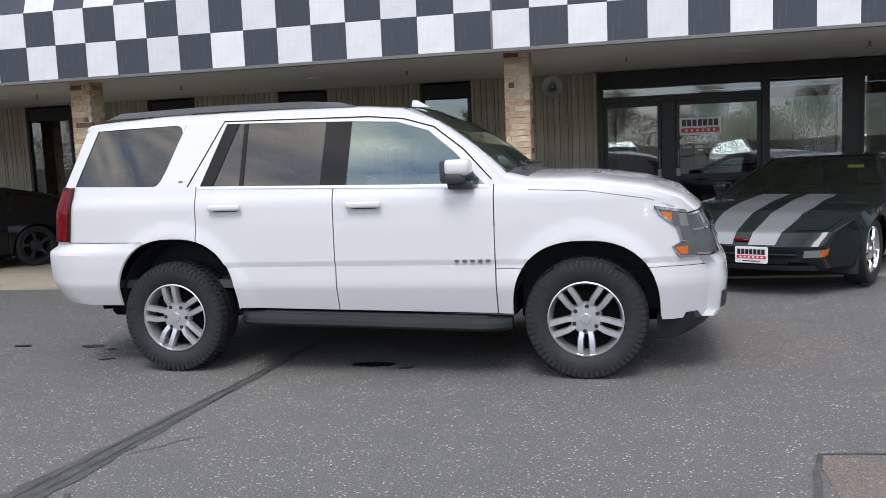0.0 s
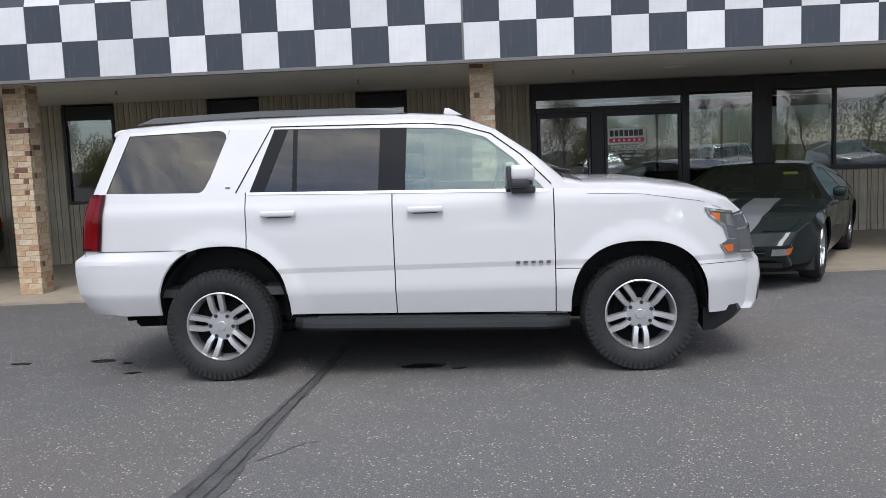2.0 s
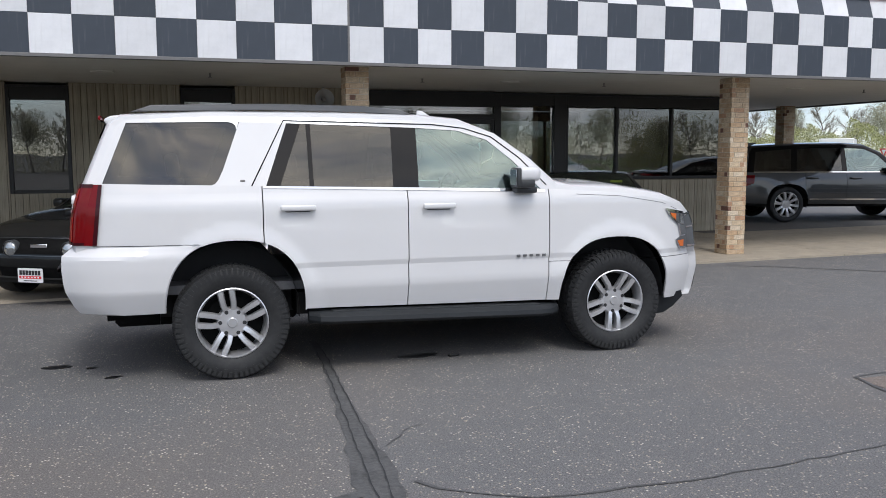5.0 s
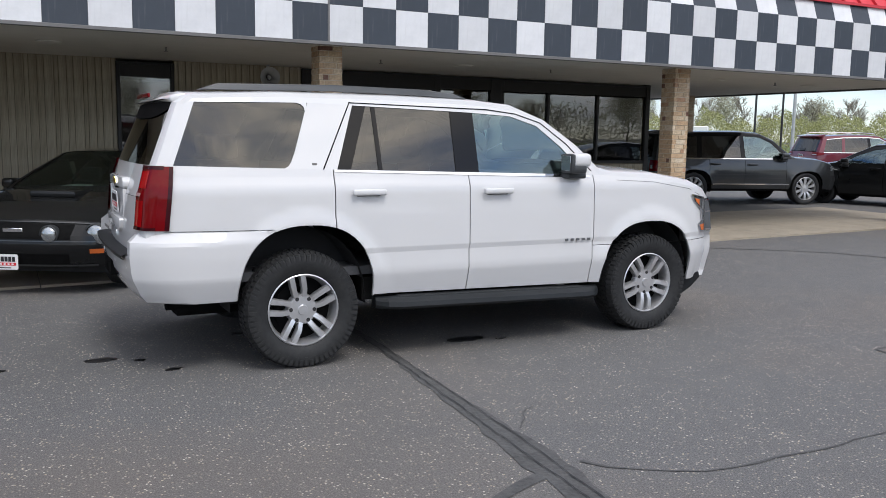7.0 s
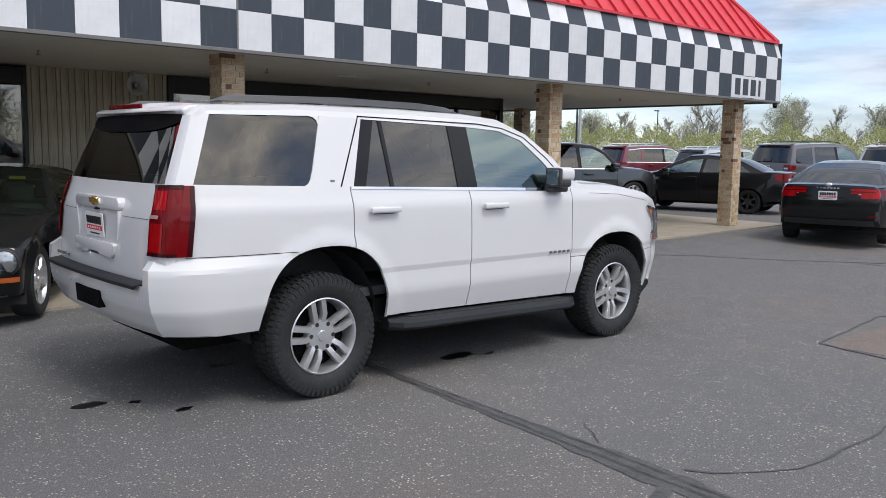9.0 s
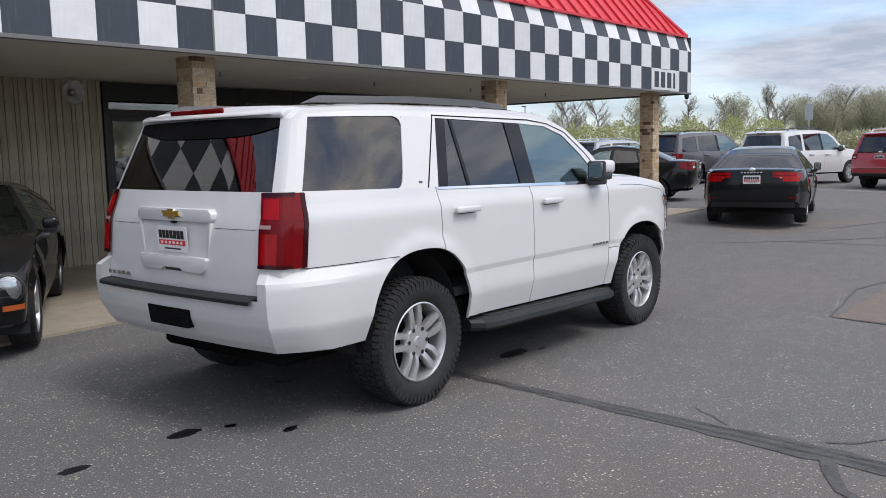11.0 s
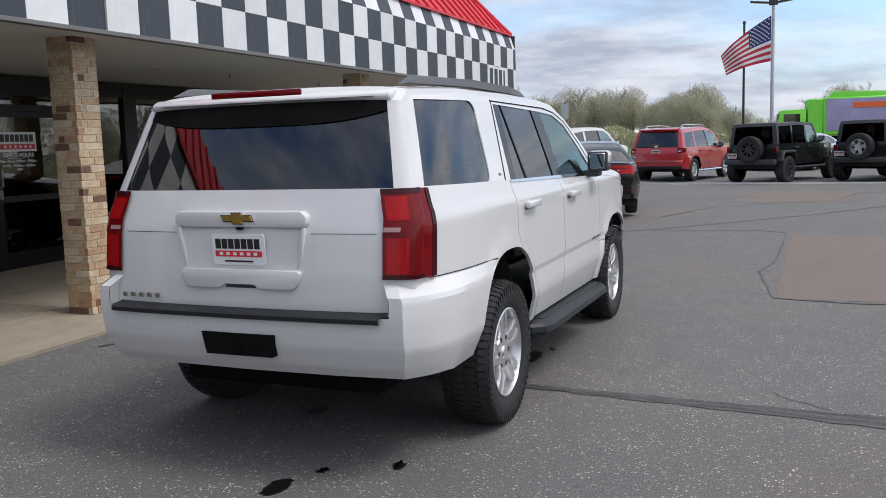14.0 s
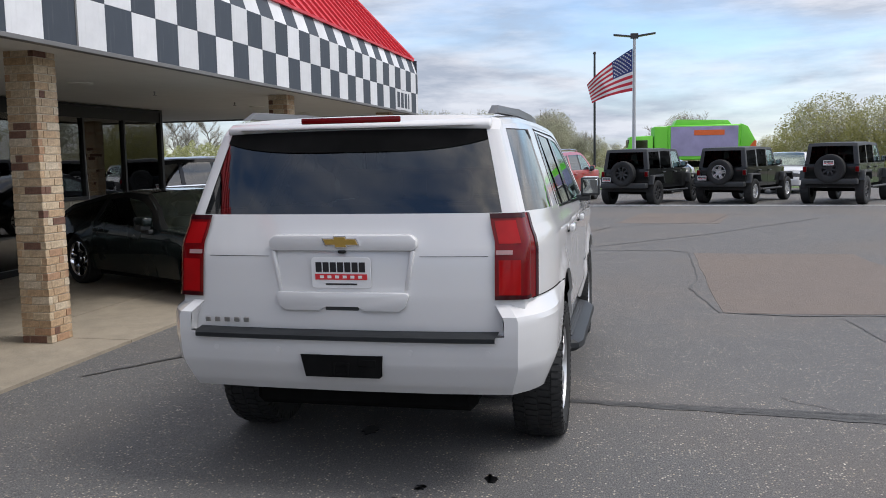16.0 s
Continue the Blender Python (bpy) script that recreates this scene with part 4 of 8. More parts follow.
def seats(car, rows, belt, width, mat=None):
    """Front and rear seats, dashboard and steering wheel inside a car."""
    for x, n in rows:
        for y in ((-0.36, 0.36) if n == 2 else (-0.42, 0.0, 0.42)):
            y = y * width / 0.95
            s = thing("seat")
            s.parent = car
            h = 0.23 if n == 2 else 0.2
            part("cushion", box(x - 0.05, x + 0.48, y - h, y + h, belt - 0.62, belt - 0.45, 0.05, 2), mat or M_INTERIOR, s)
            bm = box(-0.07, 0.07, y - h, y + h, 0.0, 0.62, 0.05, 2)
            bmesh.ops.transform(bm, matrix=pose(x, 0, belt - 0.55, 0, -14, 0), verts=bm.verts)
            part("backrest", bm, mat or M_INTERIOR, s)
            bm = box(-0.05, 0.05, y - 0.13, y + 0.13, 0.0, 0.18, 0.04, 2)
            bmesh.ops.transform(bm, matrix=pose(x - 0.16, 0, belt + 0.08, 0, -8, 0), verts=bm.verts)
            part("headrest", bm, mat or M_INTERIOR, s)


def build_car(name, m, spec, label, category="car", group=""):
    """A whole car from its numbers; x ahead, y to its left, the origin on the ground under its middle."""
    car = thing(name, m, label, category, group)
    S = Shell(spec["widths"], spec["st"], spec.get("front", (0, 0, 0)), spec.get("rear", (0, 0, 0)), spec.get("flares", ()), spec.get("power", 4.0))
    body, st, br, bf = spec["paint"], spec["st"], spec["br"], spec["bf"]
    cell, zs = spec.get("cell", 0.14), spec.get("zs", ())
    E = [(s[2], s[3]) for s in st]
    belt = spec.get("belt", [])
    # lower side, sliced at the door gaps
    lower = [E[i] for i in range(br, -1, -1)] + spec["bottom"] + [E[i] for i in range(len(E) - 1, bf - 1, -1)] + belt[::-1]
    gap = spec.get("gap", 0.004)
    edges = [-9.0, *spec["cuts"], 9.0]
    names = spec["panels"]
    for hand in (-1, 1):
        for (x0, x1), nm in zip(zip(edges, edges[1:]), names):
            p = clip_poly(clip_poly(lower, 1, 0, x0 + gap), -1, 0, -(x1 - gap))
            if len(p) < 3:
                continue
            pieces = [(nm, p)]
            for zc, which in spec.get("bumper_cut", ()):
                if nm == which:
                    pieces = [(nm, clip_poly(p, 0, 1, zc + gap * 0.6)), ("bumper_side", clip_poly(p, 0, -1, -(zc - gap * 0.6)))]
            for n2, q in pieces:
                if len(q) > 2 and (nm, n2) != (spec.get("own_bumper"), "bumper_side"):
                    part(n2, side_panel(S, q, hand, cell, zs=zs), spec.get("low_paint", body) if n2 == "bumper_side" else body, car)
        # frame round the side windows
        gh = spec["gh"]
        frame_poly = [E[i] for i in range(br, bf + 1)] + gh
        part("window_frame", side_panel(S, frame_poly, hand, cell), spec.get("frame_paint", body), car)
        # windows and pillars
        pil = spec["pillars"]
        zb, zt = min(p[1] for p in gh), max(p[1] for p in gh)
        def line(xb, xt):
            nx, nz = (zt - zb), -(xt - xb)
            return nx, nz, nx * xb + nz * zb
        prev = None
        for i in range(len(pil) + 1):
            q = gh[::-1]
            if i > 0:
                xb, xt, w, _ = pil[i - 1]
                nx, nz, d = line(xb + w / 2, xt + w / 2)
                q = clip_poly(q, nx, nz, d)
            if i < len(pil):
                xb, xt, w, _ = pil[i]
                nx, nz, d = line(xb - w / 2, xt - w / 2)
                q = clip_poly(q, -nx, -nz, -d)
            if len(q) > 2:
                g = part("side_window", side_panel(S, q, hand, 0.25, lift=spec.get("glass_in", -0.006), rim=0.004), spec["glass"][i], car)
                if spec["glass"][i] is M_CLEAR:
                    g.visible_shadow = False
        for xb, xt, w, mat in pil:
            n1 = line(xb - w / 2, xt - w / 2)
            n2 = line(xb + w / 2, xt + w / 2)
            q = clip_poly(clip_poly(gh[::-1], *n1), -n2[0], -n2[1], -n2[2])
            if len(q) > 2:
                part("pillar", side_panel(S, q, hand, 0.2, lift=0.0), mat, car)
        for nm, poly, lift, mat in spec.get("decals", ()):
            part(nm, side_panel(S, poly, hand, cell, lift=lift, rim=max(0.006, lift + 0.004)), mat, car)
    # strip over tail, roof and nose
    for nm, s0, s1, k0, k1, lift, mat in spec["strips"]:
        g = part(nm, strip(S, s0, s1, k0, k1, lift, spec.get("div", 3)), mat, car)
        if mat is M_CLEAR:
            g.visible_shadow = False
    # wells and floor
    r = spec["arch_r"]
    for x in (spec["wheel_x"][0], spec["wheel_x"][1]):
        bm = bmesh.new()
        rows = []
        inner = S.side(x, spec["radius"]) - 0.03
        n = 14
        for y in (-inner, -inner + 0.36, inner - 0.36, inner):
            ring = [(x + (r + 0.02) * math.cos(math.pi * i / n), spec["arch_z"] + (spec["arch_h"] + 0.02) * math.sin(math.pi * i / n)) for i in range(n + 1)]
            ring = [(ring[0][0], spec["sill"] - 0.02), *ring, (ring[-1][0], spec["sill"] - 0.02)]
            rows.append([bm.verts.new((u, y, v)) for u, v in ring])
        for i in range(n + 2):
            for a, b in zip(rows, rows[1:]):
                bm.faces.new((a[i], a[i + 1], b[i + 1], b[i]))
        for y in (-inner + .30, inner - .30):
            bm.faces.new([bm.verts.new((u, y, v)) for u, v in ring])
        part("wheel_well", bm, M_LINER, car, smooth=False)
    x0, x1 = spec["floor_x"]
    wx0, wx1 = spec["wheel_x"]
    bm = bmesh.new()
    hw = S.side(0, spec["sill"]) - 0.05
    add_box(bm, wx0 + r, wx1 - r, -hw, hw, spec["sill"] + 0.0, spec["sill"] + 0.16)
    add_box(bm, x0, wx0 + r - 0.01, -hw + 0.34, hw - 0.34, spec["sill"] + 0.05, spec["sill"] + 0.22)
    add_box(bm, wx1 - r + 0.01, x1, -hw + 0.34, hw - 0.34, spec["sill"] + 0.03, spec["sill"] + 0.4)
    for x in (wx0, wx1):
        add_tube(bm, (x, -hw + 0.1, spec["radius"]), (x, hw - 0.1, spec["radius"]), 0.05, 0.05, 8)
    part("underbody", bm, M_UNDER, car, smooth=False)
    wheel_set(car, spec["radius"], spec["rim_r"], spec["tyre_w"], spec["track"], spec["spokes"], spec["pairs"], spec["rim_mat"], spec.get("knobs", 0), spec.get("lugs", 0), spec["wheel_x"])
    # handles
    for x, z in spec.get("handles", ()):
        for hand in (-1, 1):
            h = thing("door_handle")
            h.parent = car
            y = S.side(x, z)
            bm = box(x - 0.125, x + 0.125, -0.004, 0.028, z - 0.021, z + 0.021, 0.013, 3)
            bmesh.ops.transform(bm, matrix=Matrix.Translation((0, hand * (y + 0.018), 0)) @ Matrix.Diagonal((1, hand, 1, 1)), verts=bm.verts)
            part("grip", bm, spec.get("handle_mat", body), h)
            bm = bmesh.new()
            bmesh.ops.create_uvsphere(bm, u_segments=12, v_segments=6, radius=1.0)
            bmesh.ops.transform(bm, matrix=Matrix.Translation((x - 0.02, hand * (y + 0.002), z - 0.008)) @ Matrix.Diagonal((0.075, 0.006, 0.03, 1)), verts=bm.verts)
            part("recess", bm, spec.get("recess_mat", body), h)
            # dark box stands in for the shade between grip and door
            part("finger_gap", box(x - 0.088, x + 0.088, min(hand * y, hand * (y + 0.013)), max(hand * y, hand * (y + 0.013)), z - 0.029, z - 0.015, 0.004), M_PLASTIC, h)
    # mirrors
    if "mirror" in spec:
        x, z, out = spec["mirror"]
        for hand in (-1, 1):
            mi = thing("door_mirror")
            mi.parent = car
            y = S.side(x, z)
            f = lambda bm: bmesh.ops.transform(bm, matrix=Matrix.Diagonal((1, hand, 1, 1)), verts=bm.verts)
            bm = box(x - 0.06, x + 0.115, y + out * 0.22, y + out, z - 0.03, z + 0.078, 0.036, 3)
            f(bm)
            part("cap", bm, spec.get("mirror_mat", body), mi)
            bm = box(x - 0.055, x + 0.07, y + out * 0.24, y + out - 0.004, z - 0.078, z - 0.01, 0.02, 2)
            f(bm)
            part("housing", bm, M_PLASTIC, mi)
            bm = box(x - 0.078, x - 0.042, y + out * 0.23, y + out - 0.002, z - 0.076, z + 0.072, 0.014, 2)
            f(bm)
            part("bezel", bm, M_PLASTIC, mi)
            bm = box(x - 0.05, x + 0.12, y - 0.03, y + out * 0.6, z - 0.12, z - 0.07, 0.015, 2)
            f(bm)
            part("base", bm, M_PLASTIC, mi)
            bm = box(x - 0.084, x - 0.076, y + out * 0.32, y + out - 0.02, z - 0.058, z + 0.058, 0.003)
            f(bm)
            part("mirror_glass", bm, M_MIRROR, mi)
    return car, S

# ---- the white SUV ----
def white_suv():
    st = [(-2.46, .48, -2.30, .48), (-2.56, .56, -2.40, .56), (-2.62, .70, -2.46, .70), (-2.63, .80, -2.47, .80), (-2.58, .80, -2.47, .80), (-2.585, .82, -2.46, .82),
          (-2.58, .96, -2.45, .96), (-2.56, 1.17, -2.43, 1.17), (-2.50, 1.375, -2.375, 1.375), (-2.325, 1.79, -2.235, 1.765), (-2.22, 1.865, -2.17, 1.805), (-1.6, 1.895, -1.6, 1.835),
          (-.7, 1.90, -.7, 1.835), (-.1, 1.89, -.1, 1.82), (.22, 1.865, .24, 1.79), (.47, 1.76, .52, 1.70), (.75, 1.58, .78, 1.50), (.98, 1.40, .95, 1.30), (1.10, 1.36, 1.12, 1.29),
          (1.5, 1.35, 1.5, 1.265), (1.9, 1.29, 1.88, 1.205), (2.12, 1.215, 2.05, 1.145), (2.24, 1.11, 2.12, 1.08), (2.31, 1.0, 2.15, .98), (2.36, .80, 2.18, .80), (2.41, .74, 2.235, .74),
          (2.425, .62, 2.255, .62), (2.41, .43, 2.245, .43), (2.38, .385, 2.215, .385)]
    W = M_WHITE
    spec = dict(paint=W, st=st, br=8, bf=17, power=5.0,
                widths=[(.30, .905), (.44, .942), (.60, .986), (.63, .993), (.768, .986), (.80, 1.001), (1.0, .997), (1.2, .989), (1.235, .984), (1.30, .958), (1.36, .94), (1.79, .785), (1.92, .71)],
                zs=(.60, .63, .768, .80, 1.2, 1.235, 1.30), cell=0.045, div=4,
                front=(1.75, 2.21, .14), rear=(-1.70, -2.47, .11),
                flares=((-1.478, .46, .50, .015, .105, .070), (1.475, .43, .48, .015, .105, .070)),
                belt=[(-2.325, 1.375), (.83, 1.30)],
                gh=[(.83, 1.30), (.62, 1.52), (.43, 1.675), (.2, 1.745), (-.15, 1.765), (-1.39, 1.80), (-2.165, 1.785), (-2.325, 1.375)],
                bottom=[(-1.95, .46)] + arch_points(-1.473, .46, .48, .52, .46, 28, 2.45)[1:] + [(-.98, .47), (.995, .43)] + arch_points(1.473, .43, .478, .49, .43, 28, 2.45)[1:] + [(1.96, .39)],
                cuts=[-1.28, -.235, .89], panels=["rear_quarter", "rear_door", "front_door", "front_fender"], bumper_cut=((.943, "rear_quarter"), (.74, "front_fender")), own_bumper="rear_quarter",
                pillars=[(-1.435, -1.245, .33, W), (-1.22, -1.03, .10, M_GLOSSBLACK), (-.93, -.93, .03, M_GLOSSBLACK), (-.24, -.22, .19, M_GLOSSBLACK)],
                glass=[M_TINT, M_TINT, M_TINT, M_TINT, M_CLEAR],
                strips=[("tailgate", 3, 8, -1, 1, 0, W), ("d_pillar", 8, 9, -1, -.905, 0, W), ("d_pillar", 8, 9, .905, 1, 0, W),
                        ("rear_window", 8, 9, -.905, .905, -.004, M_TINT),  ("tailgate_seam", 7.0, 7.012, -.80, -.43, .002, M_UNDER), ("tailgate_seam", 7.0, 7.012, .43, .80, .002, M_UNDER), ("rear_header", 9, 10, -1, 1, 0, W), ("roof", 10, 14, -1, 1, 0, W),
                        ("windscreen", 14, 17, -.90, .90, -.004, M_CLEAR), ("a_pillar", 14, 17, -1, -.90, 0, W), ("a_pillar", 14, 17, .90, 1, 0, W),
                        ("cowl", 17, 18, -.86, .86, 0, M_PLASTIC), ("cowl_corner", 17, 18, -1, -.86, 0, W), ("cowl_corner", 17, 18, .86, 1, 0, W), ("hood", 18, 22, -1, 1, 0, W), ("grille_panel", 22, 24, -1, 1, 0, M_PLASTIC), ("front_bumper", 24, 28, -1, 1, 0, W)],
                arch_r=.46, arch_z=.46, arch_h=.48, wheel_x=(-1.508, 1.473), floor_x=(-2.42, 2.2), sill=.42, radius=.403, rim_r=.250, tyre_w=.275, track=1.74, spokes=5, pairs=.16,
                rim_mat=M_ALLOY, knobs=62, lugs=6, handles=((-1.04, 1.195), (-.005, 1.19)), mirror=(.645, 1.395, .205), recess_mat=W,
                decals=[("belt_moulding", [(-1.27, 1.335), (-1.27, 1.350), (.80, 1.304), (.86, 1.294), (.86, 1.279)], .005, M_CHROME), ("window_corner", [(-1.570, 1.346), (-1.66, 1.350), (-1.62, 1.357), (-1.592, 1.371), (-1.571, 1.396), (-1.557, 1.425), (-1.546, 1.449), (-1.535, 1.449)], .001, W), ("window_corner", [(-1.415, 1.80), (-1.50, 1.80), (-1.46, 1.789), (-1.44, 1.772), (-1.435, 1.745), (-1.43, 1.745)], .001, W), ("door_gap", [(-1.345, 1.350), (-1.355, 1.350), (-1.105, 1.815), (-1.097, 1.815)], .003, M_UNDER), ("door_gap", [(-1.105, 1.813), (0, 1.795), (.25, 1.768), (.47, 1.703), (.68, 1.545), (.88, 1.335), (.874, 1.331), (.675, 1.538), (.466, 1.696), (.25, 1.761), (0, 1.788), (-1.105, 1.806)], .003, M_UNDER)])
    car, S = build_car("suv", pose(-1.908, 6.33, 0), spec, "pearl white full-size SUV with chunky all-terrain tyres, parked on asphalt", "car")

    def P(nm, bm, mat, lab="", par=None, **k):
        return part(nm, bm, mat, par or car, lab, **k)

    # tail lamps wrap the corners
    for hand in (-1, 1):
        k0, k1 = (-1.0, -.835) if hand < 0 else (.835, 1.0)
        lamp = thing("tail_lamp")
        lamp.parent = car
        lamp["label"] = "tall red tail lamp"
        side = side_panel(S, [(-2.46, .965), (-2.372, .965), (-2.328, 1.37), (-2.40, 1.37), (-2.45, 1.17)], hand, .05, .014, .016)
        P("lens", joined([strip(S, 6.03, 7.97, k0, k1, .014, 6), side]), M_RED_LENS, par=lamp)
        P("dark_edge", side_panel(S, [(-2.398, .968), (-2.370, .966), (-2.326, 1.368), (-2.350, 1.369)], hand, .05, .018, .016), M_DARKRED_LENS, par=lamp)
        j0, j1 = (-.965, -.855) if hand < 0 else (.855, .965)
        P("brake_element", strip(S, 7.28, 7.80, j0, j1, .0165, 6), M_BRIGHTRED_LENS, par=lamp)
        P("dark_rim", strip(S, 7.86, 7.97, k0, k1, .0165, 4), M_DARKRED_LENS, par=lamp)
        P("dark_rim", strip(S, 6.03, 6.12, k0, k1, .0165, 4), M_DARKRED_LENS, par=lamp)
        P("brake_element", strip(S, 6.14, 6.92, j0, j1, .0165, 6), M_BRIGHTRED_LENS, par=lamp)
        P("reverse_lens", strip(S, 7.03, 7.13, -.925 if hand < 0 else .84, -.84 if hand < 0 else .925, .020, 2), M_REVERSE, par=lamp)
    # rear bumper stands proud of the body, with ears up to the lamps
    sb = [(-2.47, .486, -2.22, .486), (-2.545, .497, -2.28, .497), (-2.582, .545, -2.31, .545), (-2.632, .650, -2.345, .650), (-2.642, .70, -2.355, .70), (-2.65, .80, -2.36, .80), (-2.645, .893, -2.36, .893), (-2.575, .945, -2.345, .945), (-2.50, .955, -2.34, .955)]

    class Bumper(Shell):
        def side(self, x, z):
            w = lerp(z, [.46, .49, .56, .64, .78, .885], [.930, .948, .978, 1.010, 1.019, 1.019]) - .05 * max(0.0, (-2.2 - x) / .25) ** 2
            # a ledge leads in to the body above
            k = min(1.0, max(0.0, (z - .885) / .065))
            return w + (S.side(x, .955) + .003 - w) * k

        def at(self, s, k):
            # a flat rear face, a chamfer at each corner, then the side
            i = max(0, min(len(self.st) - 2, int(math.floor(s))))
            x, z, ex, ez = (self.st[i][j] + (self.st[i + 1][j] - self.st[i][j]) * (s - i) for j in range(4))
            g = lerp(abs(k), [0, .5, .865, .94, .98, 1.0], [0, .045, .16, .50, .78, 1.0])
            return Vector((x + (ex - x) * g, k * self.side(ex, ez), z + (ez - z) * g))

    SB = Bumper([(0, 0), (1, 0)], sb, power=5.0)

    def arch_x(z):
        q = min(1.0, max(0.0, (z - .46) / .524)) ** 1.225
        return -1.473 - .482 * math.sqrt(max(0.0, 1 - q * q)) ** (2 / 2.45)

    bm = bmesh.new()
    ks = sorted({s_ * k for k in (0, .25, .5, .65, .80, .865, .90, .94, .98, 1.0) for s_ in (-1, 1)})
    grid = []
    for i in range(33):
        s_ = i / 4
        row = [(k, bm.verts.new(SB.at(s_, k))) for k in ks]
        end = SB.at(s_, 1)
        for hand in (-1, 1):
            ext = []
            for j in range(1, 10):
                x = end.x + (arch_x(end.z) - end.x) * j / 9
                ext.append((hand * (1 + j), bm.verts.new((x, hand * SB.side(x, end.z), end.z))))
            ext.append((hand * 12, bm.verts.new((arch_x(end.z) + .01, hand * (SB.side(arch_x(end.z), end.z) - .012), end.z))))
            row = ext[::-1] + row if hand < 0 else row + ext
        grid.append(row)
    for i, (a, b) in enumerate(zip(grid, grid[1:])):
        for j in range(len(a) - 1):
            if i >= 20 and abs(a[j][0] + a[j + 1][0]) / 2 < .80:
                continue
            bm.faces.new((a[j][1], a[j + 1][1], b[j + 1][1], b[j][1]))
    loose = [v for v in bm.verts if not v.link_faces]
    bmesh.ops.delete(bm, geom=loose, context="VERTS")
    inner = [bm]
    for h in (-1, 1):
        rim = [SB.at(q, h * .80) for q in (5, 6, 7, 8)]
        bm = bmesh.new()
        bm.faces.new([bm.verts.new(p) for p in (*rim, (-2.40, rim[3].y, .955), (-2.40, rim[0].y, .80))])
        inner.append(bm)
    P("rear_bumper", joined(inner), W, sharp=16)
    for hand in (-1, 1):
        P("bumper_seam", side_panel(S, [(-2.40, .9570), (-2.40, .9598), (-1.72, .9598), (-1.71, .9570)], hand, .05, .0045, .008), M_UNDER)
    # spoiler's shade put on as a black band atop the rear glass, deepest midway
    bm = bmesh.new()
    rows = []
    for i in range(61):
        k = -.905 + 1.81 * i / 60
        low = 8.88 - .15 * (1 - abs(i / 30 - 1) ** 3.5)
        rows.append([bm.verts.new(S.at(low + (8.995 - low) * j / 3, k) + Vector((-.004, 0, .001))) for j in range(4)])
    for a, b in zip(rows, rows[1:]):
        for j in range(3):
            bm.faces.new((a[j], a[j + 1], b[j + 1], b[j]))
    P("glass_band", bm, M_UNDER)
    # tailgate garnish, plate shelf, badges
    def tg(z):
        return lerp(z, [.82, .96, 1.17, 1.375], [-2.585, -2.58, -2.56, -2.505])
    bm = bmesh.new()
    add_prism(bm, [(-.355, 1.200), (-.375, 1.218), (-.375, 1.252), (-.345, 1.278), (.345, 1.278), (.375, 1.252), (.375, 1.218), (.355, 1.200)], tg(1.24) - .032, tg(1.24) + .03, "x")
    bmesh.ops.bevel(bm, geom=list(bm.edges), offset=.008, segments=2, affect="EDGES", profile=.5)
    P("tailgate_garnish", bm, W)
    bm = bmesh.new()
    for s in (-1, 1):
        add_prism(bm, [(s * .365, 1.20), (s * .345, 1.20), (s * .310, 1.0), (s * .33, .99)], tg(1.1) - .006, tg(1.1) + .02, "x")
    add_prism(bm, [(-.325, 1.000), (-.34, .987), (-.32, .93), (-.29, .908), (-.11, .908), (-.085, .935), (.085, .935), (.11, .908), (.29, .908), (.32, .93), (.34, .987), (.325, 1.000)], tg(.95) - .018, tg(.95) + .02, "x")
    bmesh.ops.bevel(bm, geom=list(bm.edges), offset=.005, segments=2, affect="EDGES", profile=.5)
    P("plate_recess", bm, W)
    P("handle_shadow_gap", box(tg(.92) - .006, tg(.92) + .01, -.085, .085, .910, .934, .003), M_PLASTIC)
    dealer_plate(car, pose(tg(1.1) - .016, .0, 1.095, 0, 0, -90) @ pose(0, 0, 0, 3, 0, 0))
    bm = bmesh.new()
    add_prism(bm, [(-0.087, 1.232), (-0.074, 1.258), (-0.027, 1.258), (-0.021, 1.268), (0.032, 1.268), (0.029, 1.258), (0.087, 1.258), (0.074, 1.232), (0.029, 1.232), (0.023, 1.220), (-0.029, 1.220), (-0.025, 1.232)], tg(1.24) - .045, tg(1.24) - .03, "x")
    P("badge", bm, M_GOLD, "gold cross-shaped badge", smooth=False)
    bm = bmesh.new()
    add_prism(bm, [(-0.096, 1.227), (-0.080, 1.262), (-0.031, 1.262), (-0.026, 1.273), (0.037, 1.273), (0.034, 1.262), (0.096, 1.262), (0.080, 1.227), (0.034, 1.227), (0.027, 1.215), (-0.034, 1.215), (-0.030, 1.227)], tg(1.24) - .041, tg(1.24) - .03, "x")
    P("badge_rim", bm, M_CHROME, smooth=False)
    P("rear_camera", box(tg(1.2) - .03, tg(1.2), -.02, .015, 1.188, 1.203, .004), M_GLOSSBLACK)
    for i in range(5):
        P("letter_bar", box(tg(.87) - .005, tg(.87) + .004, .735 - i * .052 - .034, .735 - i * .052 - .006, .842, .866, .003), M_STEEL, smooth=False)
    for hand in (-1, 1):
        for i in range(5):
            x = .61 + i * .053
            y = S.side(x, .80)
            P("letter_bar", box(x + .006, x + .036, hand * y - .005, hand * y + .003, .787, .805, .002), M_DARKCHROME, smooth=False)
        y = S.side(-1.40, 1.385)
        P("trim_badge", box(-1.425, -1.392, hand * y - .003, hand * y + .005, 1.378, 1.394, .002), M_STEEL, smooth=False)
